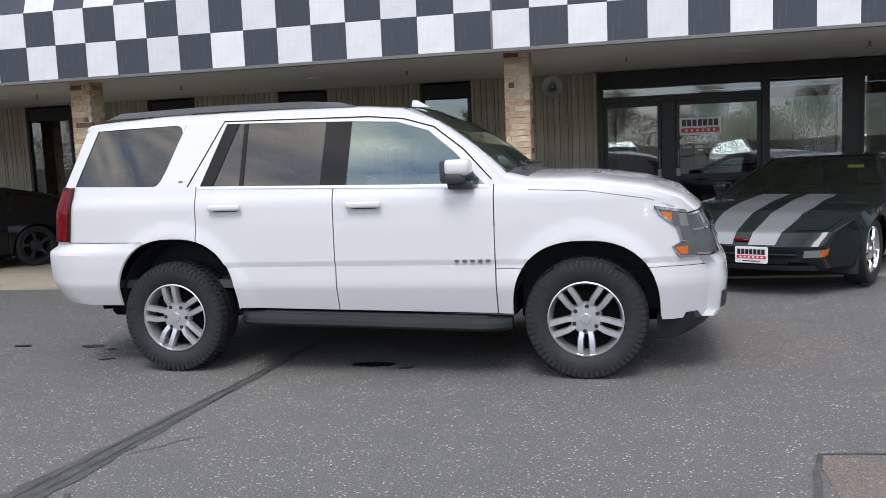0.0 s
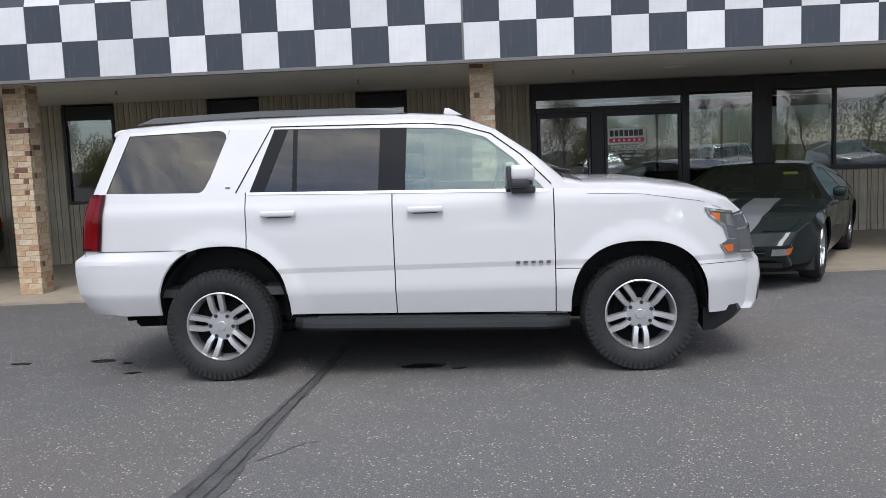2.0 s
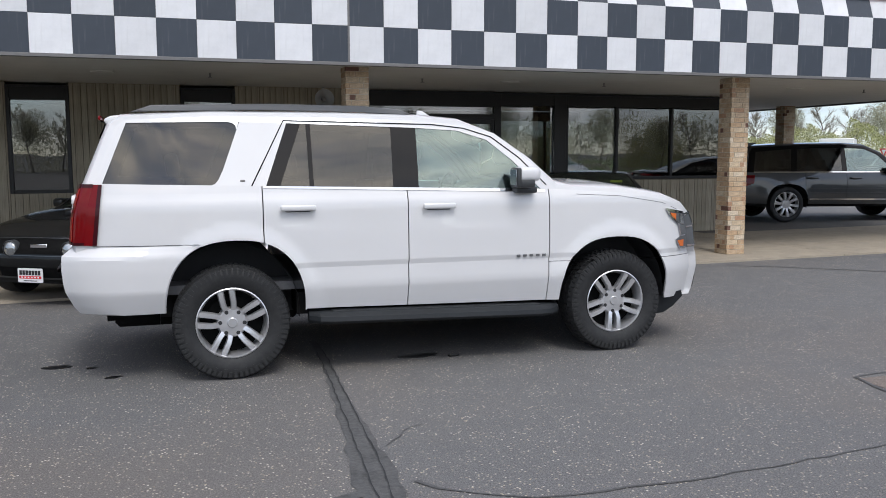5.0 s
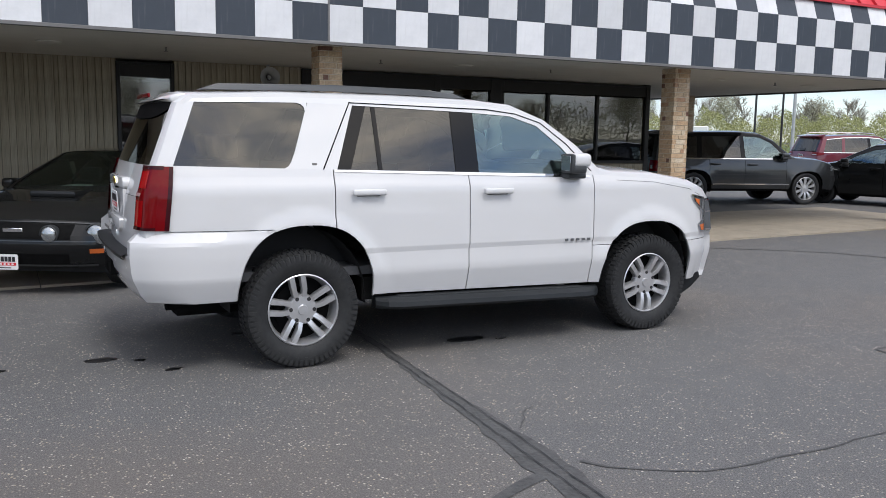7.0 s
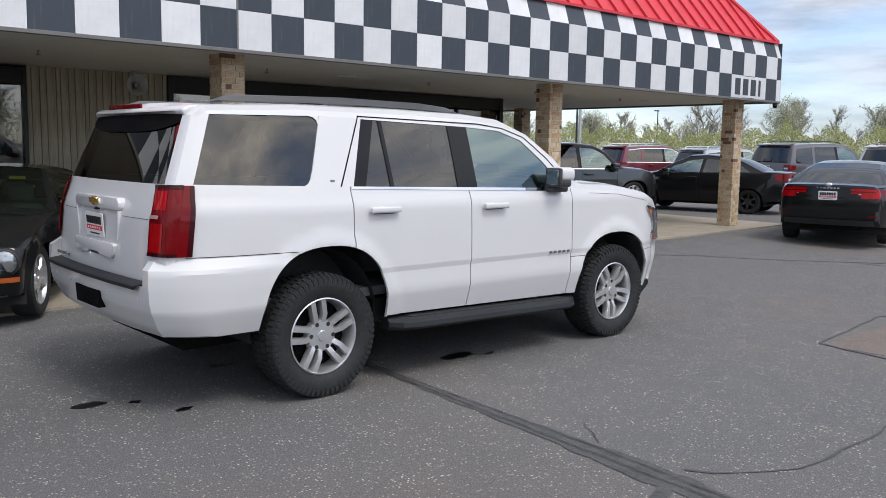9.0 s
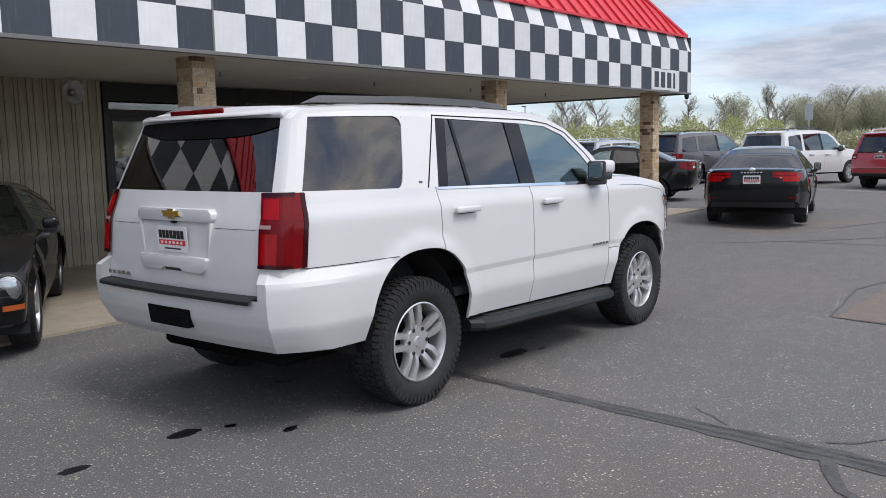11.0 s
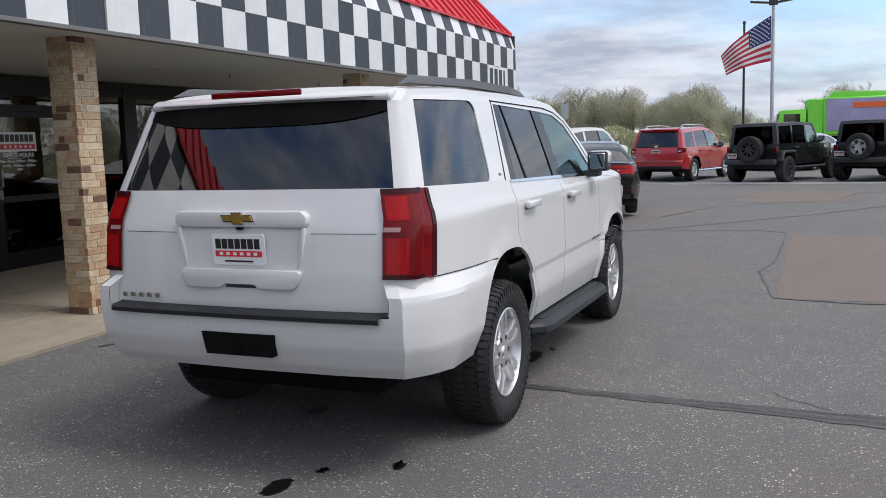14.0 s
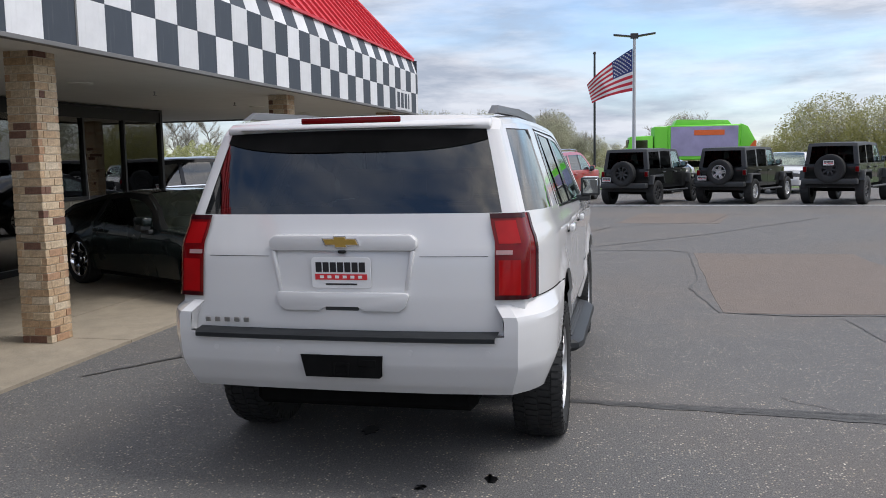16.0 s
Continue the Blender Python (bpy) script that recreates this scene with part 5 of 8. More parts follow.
    # bumper step pad, hitch opening, sensors, lower valance
    SP = Bumper([(0, 0), (1, 0)], [(-2.645, .770, -2.45, .770), (-2.668, .777, -2.47, .777), (-2.668, .797, -2.47, .797), (-2.650, .806, -2.455, .806), (-2.50, .822, -2.43, .822)], power=5.0)
    P("step_pad", strip(SP, 0, 4, -.79, .79, 0, 2), M_STEP, "black textured step pad")
    # solid black block in place of the shaded hitch recess
    bm = bmesh.new()
    add_prism(bm, [(-.215, .70), (.20, .70), (.175, .592), (-.20, .592)], -2.648, -2.56, "x")
    P("hitch_opening", bm, M_UNDER, "dark hitch opening", smooth=False)
    bm = bmesh.new()
    for y0, y1, z0, z1 in ((-.05, -.035, .60, .665), (.02, .035, .60, .665), (-.035, .02, .65, .665), (-.035, .02, .60, .612)):
        add_box(bm, -2.654, -2.60, y0, y1, z0, z1, .002)
    P("hitch_receiver", bm, M_UNDER)
    P("wiring_socket", box(-2.652, -2.60, -.185, -.09, .645, .685, .006), M_UNDER)
    for y in (.66, .32, -.35, -.72):
        x = SB.at(4.2, y / SB.side(-2.44, .72)).x
        bm = tube((x - .004, y, .72), (x + .04, y, .72), .013, .013, 14)
        P("parking_sensor", bm, W)
    bm = bmesh.new()
    add_path(bm, [(-1.2, -.45, .42), (-2.0, -.55, .44), (-2.35, -.6, .42)], .03, 10)
    P("exhaust_pipe", bm, M_UNDER)
    P("bumper_beam", box(-2.36, -2.05, -.64, .64, .51, .62), M_UNDER, smooth=False)
    P("rear_axle_housing", box(-2.30, -1.0, -.60, .60, .34, .62, .03), M_UNDER, smooth=False)
    P("front_subframe", box(1.0, 2.05, -.60, .60, .32, .62, .03), M_UNDER, smooth=False)
    # roof spoiler with brake lamp
    bm = prism([(-2.02, 1.893), (-2.33, 1.868), (-2.375, 1.845), (-2.37, 1.815), (-2.28, 1.785), (-2.16, 1.80)], -.70, .70, "y", .012, 2)
    for v in bm.verts:
        k = min(1, abs(v.co.y) / .7)
        v.co.x += .07 * k ** 4
        v.co.z -= .035 * k ** 3
    P("roof_spoiler", bm, W)
    bm = box(-2.378, -2.36, -.26, .26, 1.822, 1.852, .006, 2)
    P("brake_lamp", bm, M_RED_LENS, "long red high brake lamp")
    P("spoiler_underside", prism([(-2.34, 1.80), (-2.26, 1.80), (-2.18, 1.79), (-2.2, 1.80)], -.62, .62, "y"), M_PLASTIC)
    # roof rails
    for hand in (-1, 1):
        bm = bmesh.new()
        pts = [(-2.14, 1.862), (-2.0, 1.912), (-1.2, 1.932), (-.5, 1.925), (-.24, 1.905), (-.12, 1.868)]
        lo = [(-.22, 1.868), (-.5, 1.880), (-1.2, 1.888), (-1.95, 1.872)]
        add_prism(bm, [(x, z) for x, z in pts + lo], hand * .655, hand * .70, "y")
        bmesh.ops.bevel(bm, geom=list(bm.edges), offset=.008, segments=2, affect="EDGES", profile=.5)
        P("roof_rail", bm, M_RAIL, "dark grey roof rail")
    P("antenna_fin", prism([(.10, 1.882), (.25, 1.872), (.15, 1.930), (.11, 1.934)], -.02, .02, "y", .007, 2), W)
    # running boards
    for hand in (-1, 1):
        rb = thing("running_board")
        rb.parent = car
        sec = [(.86, .425), (.985, .425), (1.03, .418), (1.066, .398), (1.074, .366), (1.05, .345), (.86, .338)]
        bm = bmesh.new()
        rows = []
        for x, k in ((-.97, .4), (-.90, .85), (-.8, 1), (0, 1), (.8, 1), (.90, .8), (.985, .35)):
            rows.append([bm.verts.new((x, hand * (.90 + (y - .90) * k), z - .022 * x / 1.0)) for y, z in sec])
        for a, b in zip(rows, rows[1:]):
            for i in range(7):
                bm.faces.new((a[i], a[(i + 1) % 7], b[(i + 1) % 7], b[i]))
        bm.faces.new(rows[0])
        bm.faces.new(rows[-1])
        P("step", bm, M_STEP, par=rb, sharp=25)
        for i in range(5):
            y = .915 + i * .018
            bm = box(-.80, .82, hand * y - .006, hand * y + .006, .421, .430)
            for v in bm.verts:
                v.co.z -= .022 * v.co.x
            P("tread_strip", bm, M_PLASTIC, par=rb, smooth=False)
        P("bracket", box(-.6, -.55, min(hand * .5, hand * .95), max(hand * .5, hand * .95), .38, .41), M_UNDER, par=rb, smooth=False)
    # head lamps, grille, air dam
    for hand in (-1, 1):
        hl = thing("head_lamp")
        hl.parent = car
        k0, k1 = (-1.0, -.52) if hand < 0 else (.52, 1.0)
        upper = side_panel(S, [(1.925, 1.118), (1.945, 1.085), (2.06, 1.0), (2.09, .905), (2.165, .905), (2.15, .985), (2.122, 1.085)], hand, .05, .008, .012)
        lower = side_panel(S, [(2.03, .870), (2.075, .80), (2.18, .80), (2.165, .90), (2.09, .90)], hand, .05, .008, .012)
        P("lens", joined([strip(S, 22.1, 23.95, k0, k1, .008, 6), upper, lower]), M_LAMP_DARK, par=hl)
        P("indicator", side_panel(S, [(1.958, 1.095), (1.985, 1.058), (2.025, 1.033), (2.025, 1.085)], hand, .05, .012, .010), M_AMBER, par=hl)
        j0, j1 = (-.985, -.93) if hand < 0 else (.93, .985)
        P("reflector", strip(S, 22.30, 22.85, j0, j1, .012, 4), M_LAMP, par=hl)
        P("reflector", side_panel(S, [(2.065, 1.08), (2.075, 1.0), (2.13, .99), (2.115, 1.075)], hand, .05, .011, .010), M_LAMP, par=hl)
        P("projector", strip(S, 22.3, 22.95, -.86 if hand < 0 else .64, -.64 if hand < 0 else .86, .011, 4), M_GLOSSBLACK, par=hl)
        P("chrome_sweep", side_panel(S, [(1.928, 1.112), (1.942, 1.078), (2.052, .994), (2.082, .900), (2.094, .903), (2.064, 1.004), (1.954, 1.085), (1.944, 1.108)], hand, .05, .013, .012), M_CHROME, par=hl)
        P("chrome_sweep", strip(S, 23.02, 23.1, k0, k1, .012, 3), M_CHROME, par=hl)
        P("chrome_edge", strip(S, 23.88, 23.96, k0, k1, .012, 3), M_CHROME, par=hl)
        P("chrome_edge", strip(S, 22.08, 22.18, k0, k1, .012, 3), M_CHROME, par=hl)
        P("chrome_edge", side_panel(S, [(2.026, .872), (2.036, .872), (2.08, .808), (2.172, .806), (2.172, .796), (2.07, .796)], hand, .05, .012, .010), M_CHROME, par=hl)
        P("side_marker", side_panel(S, [(2.046, .864), (2.08, .816), (2.125, .814), (2.125, .868)], hand, .05, .012, .010), M_AMBER, par=hl)
        P("chrome_edge", side_panel(S, [(1.915, 1.133), (1.915, 1.114), (2.125, 1.080), (2.112, 1.100)], hand, .05, .012, .012), M_CHROME, par=hl)
        P("hood_gap", trim_line(S, [(1.12, 1.257), (1.5, 1.238), (1.88, 1.178), (2.04, 1.118)], .0022, hand, .002), M_UNDER)
        P("fog_pocket", strip(S, 26.35, 26.95, -.965 if hand < 0 else .74, -.74 if hand < 0 else .965, .004, 4), M_PLASTIC, par=hl)
    for a, b, lift in ((22.25, 22.40, .014), (22.62, 22.80, .020), (22.84, 23.06, .024), (23.28, 23.42, .014), (23.62, 23.76, .014)):
        P("grille_bar", strip(S, a, b, -.52, .52, lift, 3), M_CHROME)
    bm = bmesh.new()
    slices = []
    for i in range(13):
        y = -.86 + 1.72 * i / 12
        back = .20 * (abs(y) / .86) ** 3
        slices.append([bm.verts.new((x - back * w, y * f, z)) for x, z, w, f in ((1.93, .41, 0, 1), (2.36, .43, 1, 1), (2.37, .385, 1, 1), (2.30, .30, 1, .97), (2.22, .245, 1, .95), (1.98, .24, .2, .95), (1.93, .29, 0, 1))])
    for p, q in zip(slices, slices[1:]):
        for i in range(7):
            bm.faces.new((p[i], p[(i + 1) % 7], q[(i + 1) % 7], q[i]))
    bm.faces.new(slices[0])
    bm.faces.new(slices[-1])
    P("air_dam", bm, M_STEP, "black front air dam")
    for hand in (-1, 1):
        bm = bmesh.new()
        add_path(bm, [(1.0, hand * .35, 1.415), (1.06, hand * .5, 1.405), (.96, hand * .15, 1.425)], .009, 6)
        P("wiper", bm, M_PLASTIC)
    # cabin
    seats(car, ((.05, 2), (-.85, 3), (-1.7, 3)), 1.32, .9)
    P("dashboard", box(.55, .95, -.78, .78, 1.0, 1.27, .06, 3), M_INTERIOR)
    bm = bmesh.new()
    for i in range(20):
        a, b = 2 * math.pi * i / 20, 2 * math.pi * (i + 1) / 20
        add_tube(bm, (.47 + .06 * math.sin(a), .38 + .185 * math.cos(a), 1.22 + .175 * math.sin(a)), (.47 + .06 * math.sin(b), .38 + .185 * math.cos(b), 1.22 + .175 * math.sin(b)), .014, .014, 6)
    P("steering_wheel", bm, M_PLASTIC)
    P("headliner", box(-2.05, .1, -.66, .66, 1.80, 1.825), M_INTERIOR_PALE)
    P("cabin_floor", box(-2.35, 1.0, -.86, .86, .60, .66), M_INTERIOR)
    P("cargo_trim", box(-2.38, -2.34, -.7, .7, .66, 1.3), M_INTERIOR)
    return car


white_suv()


# ---- templates for the other vehicles ----
def scaled(pts, sx, sz):
    return [tuple(v * (sx if i % 2 == 0 else sz) for i, v in enumerate(p)) for p in pts]


def suv_spec(L, W, H, wb, radius, body, glass_rear, rim_r, spokes, pairs, rim_mat, tyre_w=.24, off=0.0, low=None, boxy=0.0, clear=M_CLEAR, frame_paint=None):
    sx, sz, hw = L / 4.8, H / 1.78, W / 2
    b = boxy
    st = scaled([(-2.30, .42, -2.15, .42), (-2.40, .50, -2.24, .50), (-2.42, .66, -2.26, .66), (-2.36, .70, -2.24, .70), (-2.34, .95, -2.24, .95), (-2.28 - .04 * b, 1.12, -2.18 - .04 * b, 1.10),
                 (-2.06 - .16 * b, 1.60, -1.98 - .16 * b, 1.57), (-1.98 - .14 * b, 1.70, -1.93 - .14 * b, 1.64), (-1.2, 1.75, -1.2, 1.69), (-.2, 1.77, -.2, 1.71), (.25, 1.74, .27, 1.67), (.55, 1.60, .60, 1.50),
                 (1.0, 1.22, 1.02, 1.10), (1.12, 1.18, 1.12, 1.07), (1.7, 1.14, 1.68, 1.03), (2.1, 1.05, 2.0, .95), (2.25, .92, 2.05, .85), (2.34, .72, 2.1, .70), (2.38, .60, 2.12, .60), (2.32, .36, 2.08, .36)], sx, sz)
    wx = (-wb / 2 + off, wb / 2 + off)
    ar, sill = radius + .075, .40 * sz
    bottom = [(wx[0] - ar, sill)] + arch_points(wx[0], sill, ar, radius * 2 + .05 - sill, sill)[1:] + [(wx[0] + ar + .02, sill), (wx[1] - ar - .02, sill - .02)] + arch_points(wx[1], sill - .02, ar, radius * 2 + .04 - sill, sill - .02)[1:]
    gh = scaled([(.88, 1.105), (.52, 1.48), (.25, 1.61), (-.2, 1.64), (-1.2, 1.62), (-1.88 - .14 * b, 1.55), (-2.05 - .04 * b, 1.105)], sx, sz)
    return dict(paint=body, low_paint=low or body, frame_paint=frame_paint or body, st=st, br=5, bf=12, power=4.5,
                widths=[(.25 * sz, hw * .95), (.55 * sz, hw), (.9 * sz, hw), (1.08 * sz, hw * .965), (1.6 * sz, hw * .80), (1.8 * sz, hw * .70)],
                front=(1.5 * sx, 2.12 * sx, .16), rear=(-1.9 * sx, -2.26 * sx, .05), flares=((wx[0], radius, ar, .02, .12), (wx[1], radius, ar, .02, .12)),
                belt=[gh[-1], gh[0]], gh=gh, bottom=bottom, cuts=[-1.02 * sx, -.16 * sx, .86 * sx], panels=["rear_quarter", "rear_door", "front_door", "front_fender"],
                pillars=[(-1.26 * sx, -1.20 * sx, .12, frame_paint or body), (-.20 * sx, -.19 * sx, .10, M_GLOSSBLACK)], glass=[glass_rear, glass_rear, clear],
                strips=[("rear_bumper", 0, 3, -1, 1, 0, low or body), ("tailgate", 3, 5, -1, 1, 0, body), ("d_pillar", 5, 6, -1, -.84, 0, body), ("d_pillar", 5, 6, .84, 1, 0, body), ("rear_window", 5.05, 6, -.84, .84, -.004, glass_rear),
                        ("rear_header", 6, 7, -1, 1, 0, body), ("roof", 7, 10, -1, 1, 0, body), ("windscreen", 10, 12, -.9, .9, -.004, M_CLEAR), ("a_pillar", 10, 12, -1, -.9, 0, body), ("a_pillar", 10, 12, .9, 1, 0, body),
                        ("cowl", 12, 13, -1, 1, 0, M_PLASTIC), ("hood", 13, 16, -1, 1, 0, body), ("grille", 16, 17, -1, 1, 0, M_PLASTIC), ("front_bumper", 17, 19, -1, 1, 0, low or body)],
                arch_r=ar - .02, arch_z=sill, arch_h=radius * 2 + .03 - sill, wheel_x=wx, floor_x=(-2.25 * sx, 2.15 * sx), sill=sill - .06, radius=radius, rim_r=rim_r, tyre_w=tyre_w, track=W - tyre_w - .03,
                spokes=spokes, pairs=pairs, rim_mat=rim_mat, handles=((-.88 * sx, .98 * sz), (.02 * sx, .97 * sz)), mirror=(.72 * sx, 1.17 * sz, .20))


def car_extras(car, S, spec, tail, plate_z=None, lamp_k=.72, bars=0, rack=False, band=None, spoiler=True, step=None, seat_rows=((.1, 2), (-.8, 3)), front_lamps=True, lamp_mat=None):
    """Lamps, plate, letter bars, rails and seats for a template car; tail is the stations between which the tail lamps sit."""
    st = spec["st"]
    s0, s1 = tail
    for hand in (-1, 1):
        k0, k1 = (-1.0, -lamp_k) if hand < 0 else (lamp_k, 1.0)
        t = thing("tail_lamp")
        t.parent = car
        e0, e1 = S.at(s0, 1), S.at(s1, 1)
        side = side_panel(S, [(e0.x, e0.z), (e0.x + .16, e0.z + (e1.z - e0.z) * .25), (e1.x + .17, e1.z), (e1.x, e1.z)], hand, .08, .012, .014)
        part("lens", joined([strip(S, s0, s1, k0, k1, .012, 5), side]), lamp_mat or M_RED_LENS, t)
        part("reverse_lens", strip(S, s0 + (s1 - s0) * .18, s0 + (s1 - s0) * .42, -.93 if hand < 0 else lamp_k + .03, -(lamp_k + .03) if hand < 0 else .93, .016, 3), M_LAMP, t)
        if front_lamps:
            n = len(st)
            q = thing("head_lamp")
            q.parent = car
            part("lens", strip(S, n - 4.6, n - 3.75, -1.0 if hand < 0 else .58, -.58 if hand < 0 else 1.0, .010, 5), M_LAMP, q)
    mid = (s0 + s1) / 2 if plate_z is None else plate_z
    p = S.at(mid, 0)
    tilt = S.at(min(mid + .1, s1), 0)
    ang = math.degrees(math.atan2(tilt.x - p.x, tilt.z - p.z))
    dealer_plate(car, pose(p.x - .012, 0, p.z, 0, 0, -90) @ pose(0, 0, 0, ang * .8, 0, 0))
    if bars:
        q = S.at(s1 - .08 * (s1 - s0), 0)
        for i in range(bars):
            part("letter_bar", box(q.x - .016, q.x - .004, .19 - i * .38 / bars - .04, .19 - i * .38 / bars, q.z - .012, q.z + .012, .002), M_CHROME, car, smooth=False)
        bm = bmesh.new()
        bmesh.ops.create_uvsphere(bm, u_segments=16, v_segments=8, radius=1)
        bmesh.ops.transform(bm, matrix=Matrix.Translation((q.x - .008, 0, q.z + .05)) @ Matrix.Diagonal((.012, .06, .04, 1)), verts=bm.verts)
        part("badge", bm, M_CHROME, car)
    if rack:
        for hand in (-1, 1):
            y = S.side(-.6, st[9][3]) * .86
            bm = bmesh.new()
            zt = st[9][1]
            add_path(bm, [(-1.75, hand * y, zt - .03), (-1.65, hand * y, zt + .045), (-.6, hand * y, zt + .06), (.1, hand * y, zt + .03), (.18, hand * y, zt - .03)], .016, 8)
            part("roof_rail", bm, M_PLASTIC if rack == 1 else rack, car)
    if step is not None:
        for hand in (-1, 1):
            y = S.side(0, spec["sill"] + .06)
            bm = bmesh.new()
            x0, x1 = spec["wheel_x"][0] + spec["arch_r"] + .05, spec["wheel_x"][1] - spec["arch_r"] - .05
            add_path(bm, [(x0, hand * (y - .12), spec["sill"] + .02), (x0 + .08, hand * (y + .05), spec["sill"]), (x1 - .08, hand * (y + .05), spec["sill"]), (x1, hand * (y - .12), spec["sill"] + .02)], .035, 8)
            part("side_step", bm, step, car)
    if spoiler and "tailgate" in [s[0] for s in spec["strips"]]:
        p, h = S.at(6.25, 0), S.side(S.at(6.4, 1).x, S.at(6.4, 1).z)
        bm = prism([(p.x + .30, p.z + .125), (p.x - .10, p.z + .075), (p.x - .13, p.z + .045), (p.x + .02, p.z + .01)], -h * .86, h * .86, "y", .012, 2)
        part("roof_spoiler", bm, spec["paint"], car)
        part("brake_lamp", box(p.x - .136, p.x - .10, -.16, .16, p.z + .045, p.z + .068, .004), M_RED_LENS, car)
        part("lower_bumper", strip(S, .15, 1.15, -.97, .97, .010, 4), M_PLASTIC, car)
        part("bumper_step", strip(S, 2.0, 2.35, -.80, .80, .010, 3), M_PLASTIC, car)
        w = strip(S, 5.06, 5.25, -.1, .25, .012, 2)
        part("rear_wiper", w, M_PLASTIC, car)
    belt = st[spec["bf"]][3]
    seats(car, seat_rows, belt, S.side(0, belt) - .06)
    part("dashboard", box(spec["gh"][0][0] - .42, spec["gh"][0][0] + .02, -S.side(0, belt) + .14, S.side(0, belt) - .14, belt - .3, belt - .04, .05, 2), M_INTERIOR, car)


def sedan_spec(L, W, H, wb, radius, body, glass_rear, rim_r, spokes, pairs, rim_mat, shift=0.0, off=0.0, nose=0.0, coupe=False, clear=M_CLEAR, roof_mat=None, frame_paint=None, fast=0.0):
    sx, sz, hw = L / 4.88, H / 1.445, W / 2
    base = [(-2.30, .34, -2.12, .34), (-2.42, .45, -2.22, .45), (-2.45, .62, -2.23, .62), (-2.45, .80, -2.22, .80), (-2.43, 1.02, -2.21, .985), (-2.05, 1.055, -2.03, .99), (-1.75, 1.06, -1.72, 1.0), (-1.2 - fast * .3, 1.30 - fast * .06, -1.15 - fast * .3, 1.24 - fast * .06),
            (-.75, 1.40, -.72, 1.34), (-.2, 1.445, -.2, 1.385), (.25, 1.42, .28, 1.35), (.7, 1.22, .75, 1.14), (1.1, 1.02, 1.12, .93), (1.3, .99 - nose * .3, 1.3, .91 - nose * .3), (1.9, .90 - nose * .7, 1.85, .83 - nose * .7), (2.25, .78 - nose, 2.05, .72 - nose),
            (2.40, .62 - nose * .5, 2.1, .6 - nose * .5), (2.42, .48, 2.12, .48), (2.34, .28, 2.1, .30)]
    base = [tuple(v + (shift if j % 2 == 0 and 6 <= i <= 12 else 0) for j, v in enumerate(p)) for i, p in enumerate(base)]
    st = scaled(base, sx, sz)
    wx = (-wb / 2 + off, wb / 2 + off)
    ar, sill = radius + .05, .30 * sz
    bottom = [(wx[0] - ar, sill)] + arch_points(wx[0], sill, ar, radius * 2 + .01 - sill, sill, sq=2.2)[1:] + [(wx[0] + ar + .02, sill - .03), (wx[1] - ar - .02, sill - .04)] + arch_points(wx[1], sill - .03, ar, radius * 2 + .03 - sill, sill - .03, sq=2.2)[1:]
    s = shift
    gh = scaled([(.93 + s, .955), (.62 + s, 1.14), (.22 + s, 1.285), (-.2 + s, 1.33), (-.75 + s, 1.285), (-1.12 + s - fast * .3, 1.19 - fast * .06), (-1.42 + s, 1.015)], sx, sz)
    pil = [(-.95 * sx + s, -.80 * sx + s, .05, M_GLOSSBLACK), (-.12 * sx + s, -.16 * sx + s, .08, M_GLOSSBLACK)]
    glass = [glass_rear, glass_rear, clear]
    cuts = [-1.0 * sx + s, -.10 * sx + s, .98 * sx + s]
    panels = ["rear_quarter", "rear_door", "front_door", "front_fender"]
    if coupe:
        pil, glass = [(-.50 * sx + s, -.62 * sx + s, .10, frame_paint or body)], [glass_rear, clear]
        cuts, panels = [-.52 * sx + s, .95 * sx + s], ["rear_quarter", "door", "front_fender"]
    return dict(paint=body, frame_paint=frame_paint or body, st=st, br=6, bf=12, power=4.0,
                widths=[(.18 * sz, hw * .93), (.5 * sz, hw), (.78 * sz, hw), (.98 * sz, hw * .94), (1.33 * sz, hw * .68), (1.46 * sz, hw * .58)],
                front=(1.5 * sx, 2.12 * sx, .22), rear=(-1.7 * sx, -2.23 * sx, .13), flares=((wx[0], radius, ar, .02, .1), (wx[1], radius, ar, .02, .1)),
                belt=[gh[-1], gh[0]], gh=gh, bottom=bottom, cuts=cuts, panels=panels, pillars=pil, glass=glass,
                strips=[("rear_bumper", 0, 2.6, -1, 1, 0, body), ("boot_lid", 2.6, 6, -1, 1, 0, body), ("rear_window", 6, 8, -.86, .86, -.003, glass_rear), ("c_pillar", 6, 8, -1, -.86, 0, frame_paint or body), ("c_pillar", 6, 8, .86, 1, 0, frame_paint or body),
                        ("roof", 8, 10, -1, 1, 0, roof_mat or body), ("windscreen", 10, 12, -.9, .9, -.004, M_CLEAR), ("a_pillar", 10, 12, -1, -.9, 0, frame_paint or body), ("a_pillar", 10, 12, .9, 1, 0, frame_paint or body), ("hood", 12, 15, -1, 1, 0, body),
                        ("nose", 15, 16, -1, 1, 0, body), ("front_bumper", 16, 18, -1, 1, 0, body)],
                arch_r=ar - .015, arch_z=sill, arch_h=radius * 2 - .01 - sill, wheel_x=wx, floor_x=(-2.2 * sx, 2.1 * sx), sill=sill - .09, radius=radius, rim_r=rim_r, tyre_w=.225, track=W - .27,
                spokes=spokes, pairs=pairs, rim_mat=rim_mat, handles=((-.30 * sx + s, .86 * sz),) if coupe else ((-.78 * sx, .87 * sz), (.10 * sx, .86 * sz)), mirror=(.80 * sx + s, 1.0 * sz, .18))


